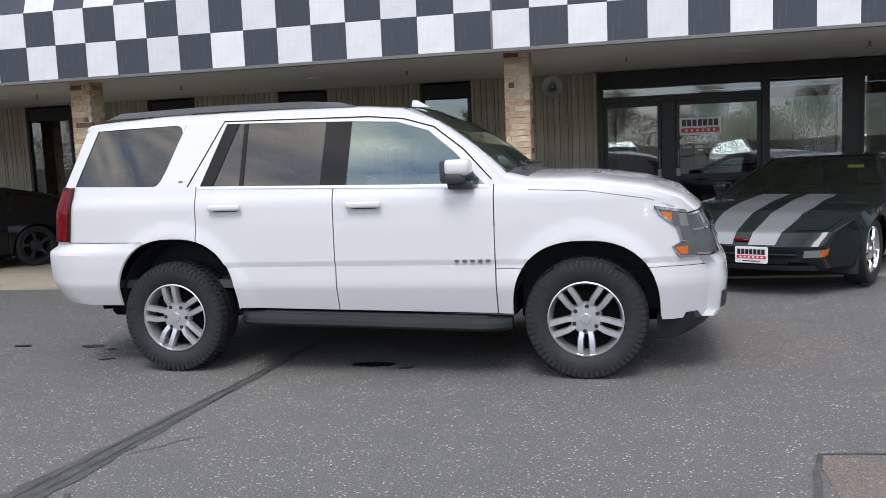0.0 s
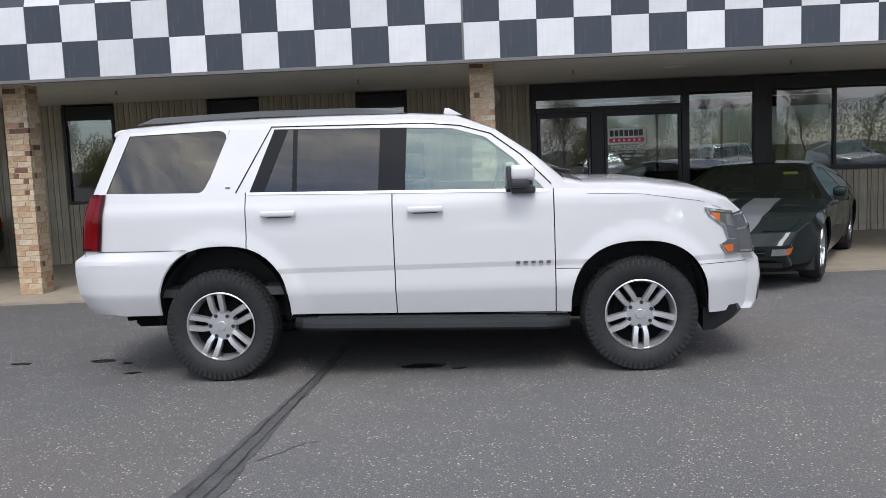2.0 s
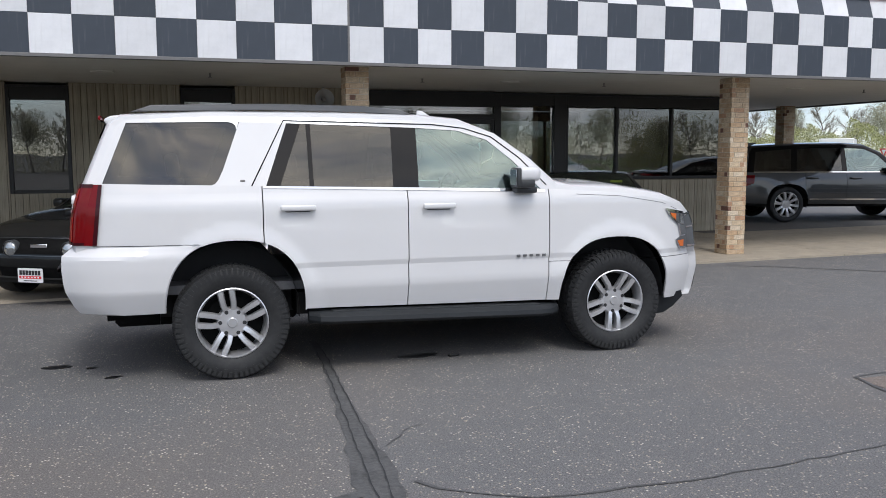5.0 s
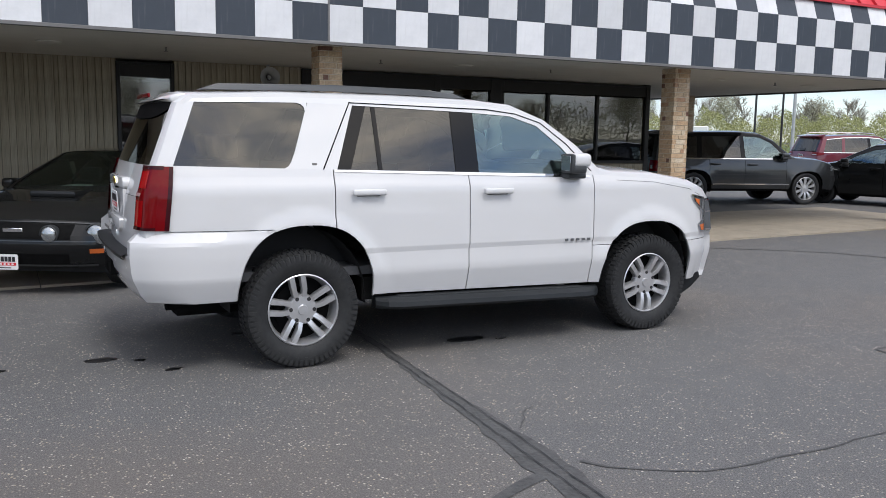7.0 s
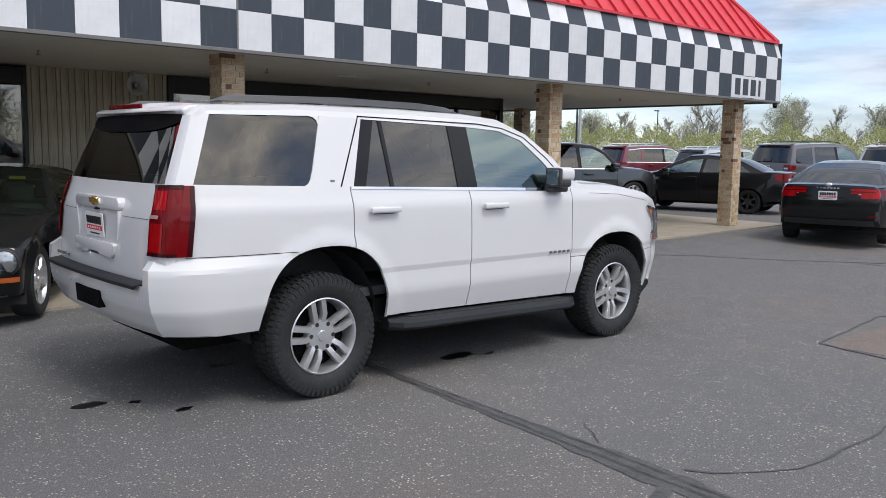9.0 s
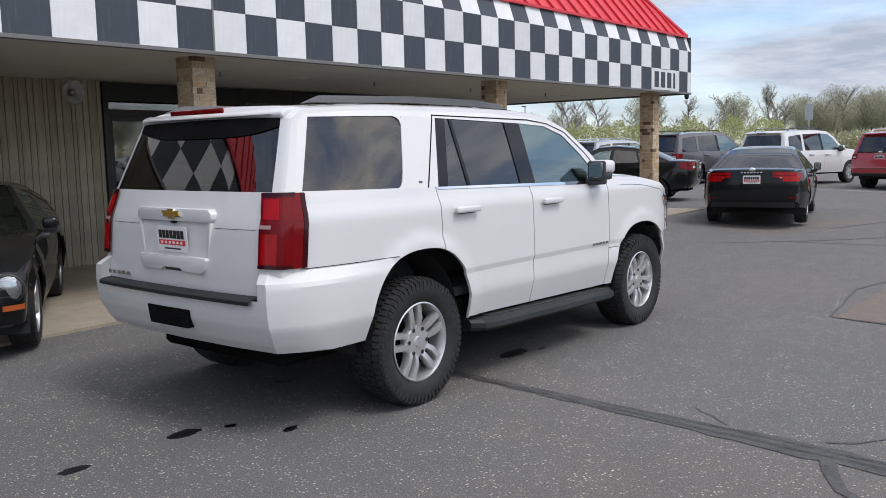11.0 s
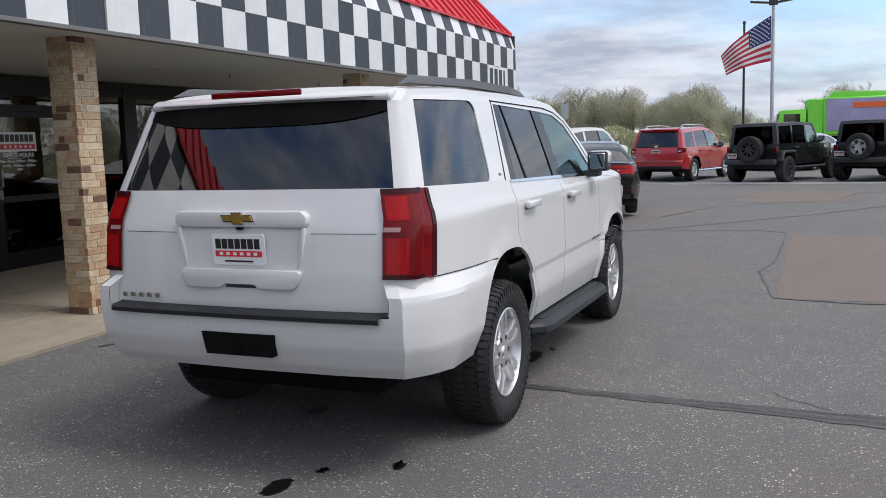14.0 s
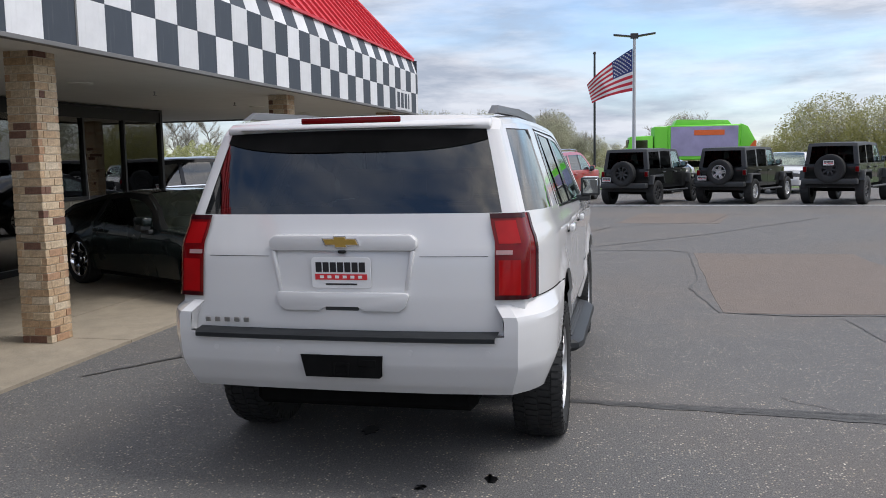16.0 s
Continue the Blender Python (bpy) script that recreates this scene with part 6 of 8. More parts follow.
# black mid-size saloon on the open lot
spec = sedan_spec(4.88, 1.84, 1.445, 2.82, .33, M_BLACKPAINT, M_TINT, .22, 10, 0, M_ALLOY)
car, S = build_car("saloon_car", lot(10.55, 8.02, 13.7), spec, "black saloon car with red tail lamps, standing on the lot", "car")
car_extras(car, S, spec, (3.25, 3.88), 3.25, .58, 7)
for hand in (-1, 1):
    k0, k1 = (-.94, -.46) if hand < 0 else (.46, .94)
    part("lamp_glow", strip(S, 3.42, 3.84, k0, k1, .018, 4), M_BRIGHTRED_LENS, car)
    part("lamp_glow", strip(S, 3.08, 3.84, -.985 if hand < 0 else .66, -.66 if hand < 0 else .985, .019, 4), M_BRIGHTRED_LENS, car)
    part("lamp_line", strip(S, 3.58, 3.63, k0, k1, .021, 2), M_DARKRED_LENS, car)
    part("lamp_tail", strip(S, 3.50, 3.62, -.58 if hand < 0 else .46, -.46 if hand < 0 else .58, .014, 4), M_RED_LENS, car)
    part("bumper_vent", strip(S, 1.0, 1.9, -.985 if hand < 0 else .93, -.93 if hand < 0 else .985, .004, 4), M_PLASTIC, car)
    part("bumper_reflector", strip(S, 1.35, 1.48, -.95 if hand < 0 else .80, -.80 if hand < 0 else .95, .007, 3), M_RED_LENS, car)
part("boot_lip", strip(S, 4.0, 4.5, -.93, .93, .022, 4), M_BLACKPAINT, car)
part("boot_lip_edge", strip(S, 3.9, 4.02, -.93, .93, .020, 2), M_BLACKPAINT, car)
part("bumper_crease", strip(S, 2.52, 2.62, -.99, .99, .010, 2), M_BLACKPAINT, car)
part("lower_valance", strip(S, .1, 1.0, -.90, .90, .008, 4), M_PLASTIC, car)
part("valance_line", strip(S, .95, 1.02, -.80, .80, .014, 2), M_DARKALLOY, car)

# black compact saloon beyond the corner pillar
spec = sedan_spec(4.55, 1.76, 1.465, 2.60, .315, M_BLACKPAINT, M_TINT, .20, 6, 0, M_DARKALLOY)
car, S = build_car("saloon_car", lot(13.6, 13.14, 105.4), spec, "black compact saloon car with a small boot spoiler", "car")
car_extras(car, S, spec, (3.0, 4.0), 3.4, .66)

# charcoal crossover under the far side of the canopy
spec = suv_spec(5.10, 1.93, 1.71, 2.95, .38, M_GREYPAINT, M_TINT, .27, 10, 0, M_ALLOY, boxy=.9, frame_paint=M_GLOSSBLACK)
car, S = build_car("crossover_car", lot(10.28, 15.1, -12.5), spec, "boxy charcoal grey crossover with black roof and chrome sill strip", "car")
car_extras(car, S, spec, (3.4, 4.6), 3.9, .80)
for hand in (-1, 1):
    part("sill_strip", side_panel(S, [(-1.0, .47), (-1.0, .50), (.98, .49), (.98, .46)], hand, .2, .012, .014), M_CHROME, car)
    for zz in (.62, .70, .78):
        part("door_groove", side_panel(S, [(-1.0, zz), (-1.0, zz + .012), (.80, zz + .005), (.80, zz - .007)], hand, .3, .004, .008), M_PLASTIC, car)

    gh = spec["gh"]
    part("belt_trim", trim_line(S, [(gh[-1][0], gh[-1][1] - .012), (gh[0][0], gh[0][1] - .012)], .022, hand), M_CHROME, car)

# row of vehicles along the far lot line, all angled alike
ROW_TURN = -16.0
spec = suv_spec(4.82, 1.92, 1.80, 2.79, .385, M_REDPAINT, M_TINT, .23, 6, 0, M_ALLOY, boxy=.3)
car, S = build_car("suv", lot(23.05, 7.5, ROW_TURN), spec, "bright red off-road SUV with side steps and roof rack", "car", "cars in the far row")
car_extras(car, S, spec, (3.95, 4.9), 4.1, .80, 6, M_CHROME, step=M_CHROME)

spec = suv_spec(4.90, 1.94, 1.86, 2.85, .39, M_WHITE, M_TINT, .24, 5, .16, M_ALLOY, boxy=.4)
car, S = build_car("suv", lot(23.6, 11.25, ROW_TURN), spec, "white full-size off-road SUV with dark rear glass", "car", "cars in the far row")
car_extras(car, S, spec, (3.6, 4.8), 4.0, .80, 0, M_PLASTIC)

spec = suv_spec(5.20, 2.02, 1.90, 3.0, .39, M_GREYSUV, M_TINT, .25, 5, 0, M_ALLOY, boxy=.3)
car, S = build_car("suv", lot(24.0, 15.0, ROW_TURN), spec, "warm grey full-size SUV with red tail lamps", "car", "cars in the far row")
car_extras(car, S, spec, (3.7, 4.6), 4.0, .74, 0, M_PLASTIC)

spec = suv_spec(4.60, 1.85, 1.68, 2.66, .36, M_SILVER, M_TINT, .24, 5, .14, M_ALLOY)
car, S = build_car("crossover_car", lot(23.65, 18.28, ROW_TURN), spec, "silver crossover with dark tailgate glass and roof rails", "car", "cars in the far row")
car_extras(car, S, spec, (3.8, 4.9), 4.0, .78, 0, M_CHROME)

spec = suv_spec(4.82, 1.94, 1.76, 2.91, .38, M_MAROON, M_TINT, .26, 5, .16, M_ALLOY)
car, S = build_car("suv", lot(23.15, 21.42, ROW_TURN), spec, "maroon SUV with chrome window trim", "car", "cars in the far row")
car_extras(car, S, spec, (4.2, 4.9), 4.0, .66, 0, M_CHROME)
for hand in (-1, 1):
    gh = spec["gh"]
    part("window_trim", trim_line(S, gh[1:-1], .025, hand), M_CHROME, car)
    part("belt_trim", trim_line(S, [(gh[-1][0], gh[-1][1] - .02), (gh[0][0], gh[0][1] - .02)], .022, hand), M_CHROME, car)


# ---- cars parked nose-out under the canopy ----
def low_coupe(m, label):
    """A low black two-seater with wide silver stripes."""
    spec = sedan_spec(4.56, 1.87, 1.20, 2.655, .325, M_DARKGREEN, M_TINT, .225, 5, 0, M_CHROME, shift=-.42, nose=.10, coupe=True, fast=1.0, frame_paint=M_BLACKPAINT, clear=M_SCREEN)
    spec["strips"] = [(*s[:6], M_SCREEN if s[0] == "windscreen" else s[6]) for s in spec["strips"]]
    spec["st"] = spec["st"][:12] + [(.61, .795, .63, .755), (1.15, .755, 1.15, .735), (1.70, .675, 1.62, .71), (2.13, .535, 1.94, .565), (2.255, .42, 2.02, .44), (2.25, .29, 2.03, .31), (2.15, .20, 1.96, .22)]
    for key, i in (("gh", 0), ("belt", 1)):
        spec[key][i] = (spec[key][i][0], .765)
    spec["front"] = (1.3, 2.04, .22)
    spec["widths"] = [(.15, .86), (.40, .925), (.66, .935), (.80, .88), (1.08, .62), (1.22, .52)]
    car, S = build_car("sports_car", m, spec, label, "car", "cars nosed out under the canopy")
    car_extras(car, S, spec, (3.0, 4.0), 3.4, .66, 0, seat_rows=((-.55, 2),), front_lamps=False)
    for k0, k1 in ((-.43, -.10), (.10, .43)):
        part("stripe", strip(S, 12.05, 15.9, k0, k1, .003, 6), M_SILVERSTRIPE, car, "silver racing stripe")
    for hand in (-1, 1):
        a, b = (-.955, -.78) if hand < 0 else (.78, .955)
        part("fog_lamp", strip(S, 16.25, 16.75, a, b, .006, 4), M_LAMP, car)
        part("indicator", strip(S, 16.25, 16.75, -1.0 if hand < 0 else .955, -.955 if hand < 0 else 1.0, .007, 4), M_AMBER, car)
        part("pop_up_lid", strip(S, 14.2, 14.9, -.86 if hand < 0 else .55, -.55 if hand < 0 else .86, .006, 4), M_DARKGREEN, car)
        part("chin_vent", strip(S, 17.15, 17.5, -.84 if hand < 0 else .60, -.60 if hand < 0 else .84, .005, 3), M_UNDER, car)
    part("air_intake", strip(S, 16.3, 16.75, -.70, .70, .005, 4), M_UNDER, car)
    part("intake_bar", strip(S, 16.46, 16.56, -.70, .70, .010, 2), M_PLASTIC, car)
    part("chin", strip(S, 17.4, 18, -.9, .9, .006, 4), M_PLASTIC, car)
    p = S.at(16.4, 0)
    dealer_plate(car, pose(p.x + .03, .12, p.z - .02, 0, 0, 90), "front_plate")
    q = S.at(15.6, 0)
    part("badge", box(q.x - .02, q.x + .02, -.07, .07, q.z - .006, q.z + .018, .005), M_RED_LENS, car)
    t = S.at(10.5, .62)
    part("windscreen_sticker", box(t.x - .02, t.x + .0, t.y - .10, t.y + .06, t.z - .045, t.z - .015), M_YELLOW, car, smooth=False)
    bm = tube((-1.6, -.55, .95), (-1.66, -.55, 1.65), .004, .002, 6)
    part("aerial", bm, M_STEEL, car)
    return car


low_coupe(lot(1.93, 10.53, -117.6, SLAB) @ Matrix.Scale(1.05, 4), "low black convertible sports car with silver bonnet stripes")


def pony_coupe(m, label, rims):
    spec = sedan_spec(4.60, 1.88, 1.36, 2.72, .34, M_BLACKPAINT, M_TINT, .235, 5, 0, rims, shift=-.22, off=.20, nose=.03, coupe=True, fast=.9, clear=M_SCREEN)
    spec["front"] = (1.5, 2.0, .06)
    spec["strips"] = [(*s[:6], M_SCREEN if s[0] == "windscreen" else s[6]) for s in spec["strips"]]
    car, S = build_car("coupe_car", m, spec, label, "car", "cars nosed out under the canopy")
    car_extras(car, S, spec, (3.0, 3.95), 3.4, .60, 0, front_lamps=False)
    part("grille", strip(S, 15.25, 16.35, -.62, .62, .004, 4), M_UNDER, car)
    part("chrome_lip", strip(S, 15.12, 15.19, -.92, .92, .008, 2), M_GREYPAINT, car)
    part("chrome_lip", strip(S, 16.45, 16.52, -.88, .88, .008, 2), M_GREYPAINT, car)
    for y, rad in ((-.35, .082), (.35, .082), (-.77, .105), (.77, .105)):
        p = S.at(15.75, y / S.at(15.75, 1).y)
        bm = lathe([(0.0001, -.03), (rad * .68, -.026), (rad * .93, -.01), (rad, .012), (rad, .07)], 24)
        bmesh.ops.transform(bm, matrix=pose(p.x + (.034 if abs(y) < .5 else .004), p.y, p.z - .025, 0, 0, 90), verts=bm.verts)
        part("round_lamp", bm, M_LAMP, car, "round clear lamp in the grille")
        bm = lathe([(rad, -.012), (rad * 1.12, -.006), (rad * 1.12, .06)], 24)
        bmesh.ops.transform(bm, matrix=pose(p.x + (.034 if abs(y) < .5 else .004), p.y, p.z - .025, 0, 0, 90), verts=bm.verts)
        part("lamp_ring", bm, M_PLASTIC, car)
    for hand in (-1, 1):
        part("indicator", strip(S, 17.05, 17.3, -.985 if hand < 0 else .82, -.82 if hand < 0 else .985, .006, 4), M_AMBER, car)
    p = S.at(15.75, 0)
    bm = box(p.x + .01, p.x + .022, -.11, .09, p.z - .012, p.z + .03, .006)
    part("badge", bm, M_CHROME, car)
    part("lower_intake", strip(S, 17.35, 17.9, -.6, .6, .004, 4), M_UNDER, car)
    part("chin_lip", strip(S, 17.9, 18, -.9, .9, .010, 2), M_GREYPAINT, car)
    q = S.at(17.45, 0)
    dealer_plate(car, pose(q.x + .03, -.10, q.z - .06, 0, 0, 90), "front_plate")
    h = S.at(13.2, 0)
    part("hood_scoop", box(h.x - .3, h.x + .16, -.25, .25, h.z - .03, h.z + .045, .03, 2), M_BLACKPAINT, car)
    t = S.at(10.4, .5)
    part("windscreen_sticker", box(t.x - .015, t.x + .005, t.y - .06, t.y + .10, t.z - .05, t.z - .02), M_YELLOW, car, smooth=False)
    part("dash_paper", box(.35, .62, -.35, -.1, .93, .945), M_PLATE, car, smooth=False)
    return car


pony_coupe(lot(-3.99, 10.95, -120.5, SLAB), "black fastback coupe with round grille lamps and bonnet scoop", M_ALLOY)
pony_coupe(lot(-11.08, 11.27, -118.9, SLAB), "black coupe with dark wheels parked under the canopy", M_DARKALLOY)


# ---- black off-roaders with spare wheels ----
def off_roader(m, label, rims, r=.405, lift=0.0, soft_cover=False):
    L = lift
    st = [(-1.98, .62, -1.94, .62), (-2.0, .70, -1.96, .70), (-2.0, 1.05, -1.96, 1.05), (-1.98, 1.16, -1.94, 1.16), (-1.93, 1.70, -1.88, 1.68), (-1.88, 1.795, -1.84, 1.76), (-.6, 1.83, -.6, 1.79), (.35, 1.80, .36, 1.76), (.42, 1.77, .43, 1.73),
          (.72, 1.24, .74, 1.18), (.80, 1.20, .80, 1.15), (1.5, 1.17, 1.5, 1.11), (1.86, 1.13, 1.84, 1.07), (1.92, 1.08, 1.88, 1.04), (1.95, .70, 1.92, .70), (1.94, .58, 1.90, .58)]
    st = [(a, b + L, c, d + L) for a, b, c, d in st]
    body = M_BLACKPAINT
    wx = (-1.475, 1.475)
    sill = .55 + L
    bottom = [(-1.98, sill)] + [(-1.93, sill), (-1.86, .90 + L), (-1.10, .90 + L), (-1.0, sill)] + [(1.0, sill), (1.10, .92 + L), (1.86, .92 + L), (1.9, sill + .1)]
    gh = [(.62, 1.18 + L), (.36, 1.70 + L), (-.6, 1.73 + L), (-1.80, 1.69 + L), (-1.84, 1.18 + L)]
    spec = dict(paint=body, st=st, br=3, bf=9, power=9.0, widths=[(.4, .77), (1.15 + L, .78), (1.75 + L, .70), (1.9 + L, .66)], front=(.8, 1.9, .14), rear=(-1.9, -2.0, .0), flares=(),
                belt=[gh[-1], gh[0]], gh=gh, bottom=bottom, cuts=[-.98, -.10, .70], panels=["rear_quarter", "rear_door", "front_door", "front_fender"],
                pillars=[(-1.02, -1.0, .10, body), (-.14, -.14, .10, body)], glass=[M_TINT_DARK, M_TINT_DARK, M_CLEAR],
                strips=[("tailgate", 0, 3, -1, 1, 0, body), ("rear_window", 3.1, 4, -.82, .82, -.003, M_TINT_DARK), ("rear_pillar", 3, 4, -1, -.82, 0, M_PLASTIC), ("rear_pillar", 3, 4, .82, 1, 0, M_PLASTIC), ("rear_header", 4, 5, -1, 1, 0, M_PLASTIC),
                        ("hard_top", 5, 8, -1, 1, 0, M_PLASTIC), ("windscreen", 8, 9, -.88, .88, -.003, M_CLEAR), ("windscreen_frame", 8, 9, -1, -.88, 0, body), ("windscreen_frame", 8, 9, .88, 1, 0, body), ("cowl", 9, 10, -1, 1, 0, body), ("hood", 10, 13, -1, 1, 0, body), ("grille", 13, 15, -1, 1, 0, body)],
                arch_r=.44, arch_z=.5 + L, arch_h=.42, wheel_x=wx, floor_x=(-1.9, 1.8), sill=.46 + L, radius=r, rim_r=.225, tyre_w=.265, track=1.58, spokes=5 if rims is M_ALLOY else 8, pairs=.13 if rims is M_ALLOY else 0, rim_mat=rims,
                handles=((-.82, 1.05 + L), (.06, 1.05 + L)), mirror=(.62, 1.30 + L, .22), frame_paint=M_PLASTIC)
    car, S = build_car("off_roader", m, spec, label, "car", "black off-roaders in the far row")
    for hand in (-1, 1):
        for x, w in ((-1.475, .42), (1.475, .44)):
            bm = bmesh.new()
            z = .97 + L
            y0, y1 = sorted((hand * .74, hand * .94))
            add_prism(bm, [(x - w - .05, z - .30), (x - w + .06, z), (x + w - .06, z), (x + w + .05, z - .28), (x + w, z - .28), (x + w - .10, z - .045), (x - w + .10, z - .045), (x - w, z - .30)], y0, y1, "y")
            bmesh.ops.bevel(bm, geom=list(bm.edges), offset=.012, segments=1, affect="EDGES", profile=.5)
            part("fender_flare", bm, M_PLASTIC, car)
        t = thing("tail_lamp")
        t.parent = car
        y0, y1 = sorted((hand * .70, hand * .80))
        part("lens", box(-2.06, -1.97, y0, y1, .93 + L, 1.08 + L, .008), M_RED_LENS, t)
        part("housing", box(-2.04, -1.95, y0 - .012, y1 + .012, .915 + L, 1.095 + L, .008), M_PLASTIC, t)
        q = thing("head_lamp")
        q.parent = car
        bm = lathe([(0.0001, -.03), (.07, -.02), (.09, .0), (.09, .05)], 20)
        bmesh.ops.transform(bm, matrix=pose(1.95, hand * .50, .95 + L, 0, 0, 90), verts=bm.verts)
        part("lens", bm, M_LAMP, q)
        bm = bmesh.new()
        add_path(bm, [(-.95, hand * .80, .47 + L), (-.88, hand * .90, .45 + L), (.88, hand * .90, .45 + L), (.95, hand * .80, .47 + L)], .035, 8)
        part("side_step", bm, M_PLASTIC, car)
    part("rear_bumper", box(-2.22, -2.0, -.80, .80, .56 + L, .72 + L, .03, 2), M_PLASTIC, car)
    part("front_bumper", box(1.95, 2.15, -.80, .80, .52 + L, .68 + L, .03, 2), M_PLASTIC, car)
    sp = thing("spare_wheel")
    sp.parent = car
    sp.matrix_basis = pose(-2.16, -.02, 1.02 + L, 0, 0, -90) @ pose(0, 0, 0, 0, 12, 0)
    part("tyre", tyre_mesh(r, .225, .265), M_RUBBER, sp, sharp=30)
    part("rim", rim_mesh(.225, .265, spec["spokes"], spec["pairs"]), rims, sp, sharp=30)
    part("backing", lathe([(0.0001, .0), (.22, .0), (.22, .08), (.0001, .08)], 24), M_PLASTIC, sp)
    if soft_cover:
        dealer_plate(car, pose(-2.33, -.02, 1.02 + L + .18, 0, 0, -90))
    else:
        dealer_plate(car, pose(-2.06, .62, .83 + L, 0, 0, -90))
    seats(car, ((.0, 2), (-.85, 2)), 1.18 + L, .72)
    part("dashboard", box(.35, .62, -.6, .6, .95 + L, 1.16 + L, .04, 2), M_INTERIOR, car)
    return car


off_roader(lot(21.6, 4.27, -25.8), "black four-door off-roader with dark spare wheel on the tailgate", M_DARKALLOY)
off_roader(lot(22.05, 1.20, -28), "black four-door off-roader with silver spare wheel on the tailgate", M_ALLOY)
off_roader(lot(21.3, -1.85, -27), "lifted black off-roader with plate mounted on the spare wheel", M_DARKALLOY, .44, .07, True)

# further cars, beyond the row and behind the walk
spec = suv_spec(4.6, 1.84, 1.64, 2.66, .35, M_WHITE, M_TINT, .23, 5, .14, M_ALLOY)
car, S = build_car("crossover_car", lot(29.2, -1.35, 162), spec, "white crossover parked beyond the off-roaders", "car")
car_extras(car, S, spec, (3.8, 4.9), 4.0, .78, 0)
white_crossover = car
spec = sedan_spec(4.7, 1.80, 1.45, 2.7, .32, M_SILVER, M_TINT, .21, 5, 0, M_ALLOY)
car, S = build_car("saloon_car", lot(30.1, 3.6, 160), spec, "silver saloon parked beyond the off-roaders", "car")
car_extras(car, S, spec, (3.05, 3.95), 3.45, .60, 0)
silver_saloon = car

# ---- fittings of the building ----
def door_sign():
    root = thing("door_sign", label="white and red dealer sign with office hours on the glass door", category="sign")
    x0, x1, y = 0.485, 1.10, WALL_Y - 0.004
    cx = (x0 + x1) / 2
    part("board", box(x0, x1, y - 0.003, y + 0.003, 1.630, 1.890), M_PLATE, root, smooth=False)
    for i in range(7):
        a = x0 + 0.035 + i * 0.0785
        part("letter_bar", box(a, a + 0.062, y - 0.007, y - 0.003, 1.760, 1.860), M_PLATE_BLACK, root, smooth=False)
    part("red_band", box(x0 + 0.025, x1 - 0.025, y - 0.006, y - 0.003, 1.660, 1.730), M_PLATE_RED, root, smooth=False)
    for i in range(6):
        a = x0 + 0.085 + i * 0.082
        part("small_bar", box(a, a + 0.034, y - 0.009, y - 0.006, 1.678, 1.713), M_PLATE, root, smooth=False)
    words("OFFICE HOURS", 0.075, pose(cx, y - 0.002, 1.580, 90, 0, 0), M_PLATE, root)
    part("underline", box(x0 + 0.13, x1 - 0.13, y - 0.004, y - 0.001, 1.537, 1.543), M_PLATE, root, smooth=False)
    words("Mon-Thurs 9:00am - 8:00pm", 0.052, pose(cx, y - 0.002, 1.500, 90, 0, 0), M_PLATE, root)
    words("Fri-Sat   9:00am - 5:00pm", 0.052, pose(cx, y - 0.002, 1.440, 90, 0, 0), M_PLATE, root)
    text_bars(root, "small_print", [(-0.04, 0.04, 1.375, 1.400)], M_PLATE, Matrix.Translation((cx, y - 0.003, 0)))


door_sign()


def horn_speaker(x, z):
    root = thing("horn_speaker", pose(x, 13.34, z), "pale grey horn loudspeaker hung under the soffit", "loudspeaker")
    bm = lathe([(0.0001, -0.02), (0.022, -0.02), (0.03, -0.05), (0.075, -0.10), (0.145, -0.15), (0.157, -0.157), (0.150, -0.14), (0.06, -0.06), (0.05, 0.0)], 28)
    part("horn", bm, M_POLE_W, root)
    part("driver", tube((0, -0.06, 0), (0, -0.125, 0), 0.04, 0.03, 14), M_STEEL, root)
    part("bracket", box(-0.02, 0.02, -0.05, 0.0, -0.02, SOFFIT_Z - z + 0.005, 0.004), M_POLE_W, root, smooth=False)


horn_speaker(-1.41, 2.45)

for x in (-13.4, -10.0, -4.62, 1.15, 6.34, 8.7):
    v = thing("soffit_vent", pose(x, 11.6, SOFFIT_Z + 0.022), "flat round vent in the canopy soffit", "vent", "soffit vents")
    bm = lathe([(0.0001, -0.022), (0.13, -0.022), (0.15, -0.012), (0.15, 0.0)], 24, "z")
    part("disc", bm, M_SOFFIT, v)
    part("gap", lathe([(0.10, -0.010), (0.135, -0.010), (0.135, 0.0)], 24, "z"), M_PLASTIC, v)
for x in (-11.5, -9.2, -6.72, -3.25, -0.26, 2.68, 5.2, 7.69):
    v = thing("sprinkler_head", pose(x, 11.5, SOFFIT_Z + 0.02), "small dark sprinkler head under the soffit", "sprinkler", "sprinkler heads")
    part("stem", tube((0, 0, 0.0), (0, 0, -0.05), 0.014, 0.010, 8), M_STEEL, v)
    part("deflector", tube((0, 0, -0.05), (0, 0, -0.056), 0.028, 0.028, 12), M_STEEL, v)

cam_box = thing("security_camera", pose(CORNER_X - 0.05, FRONT_Y + 0.06, 2.60), "small dark dome camera under the canopy corner", "camera")
bm = bmesh.new()
bmesh.ops.create_uvsphere(bm, u_segments=14, v_segments=8, radius=0.045)
bmesh.ops.translate(bm, vec=(0, 0, -0.03), verts=bm.verts)
part("dome", bm, M_GLOSSBLACK, cam_box)
part("base", tube((0, 0, 0.03), (0, 0, -0.02), 0.05, 0.05, 14), M_PLASTIC, cam_box)

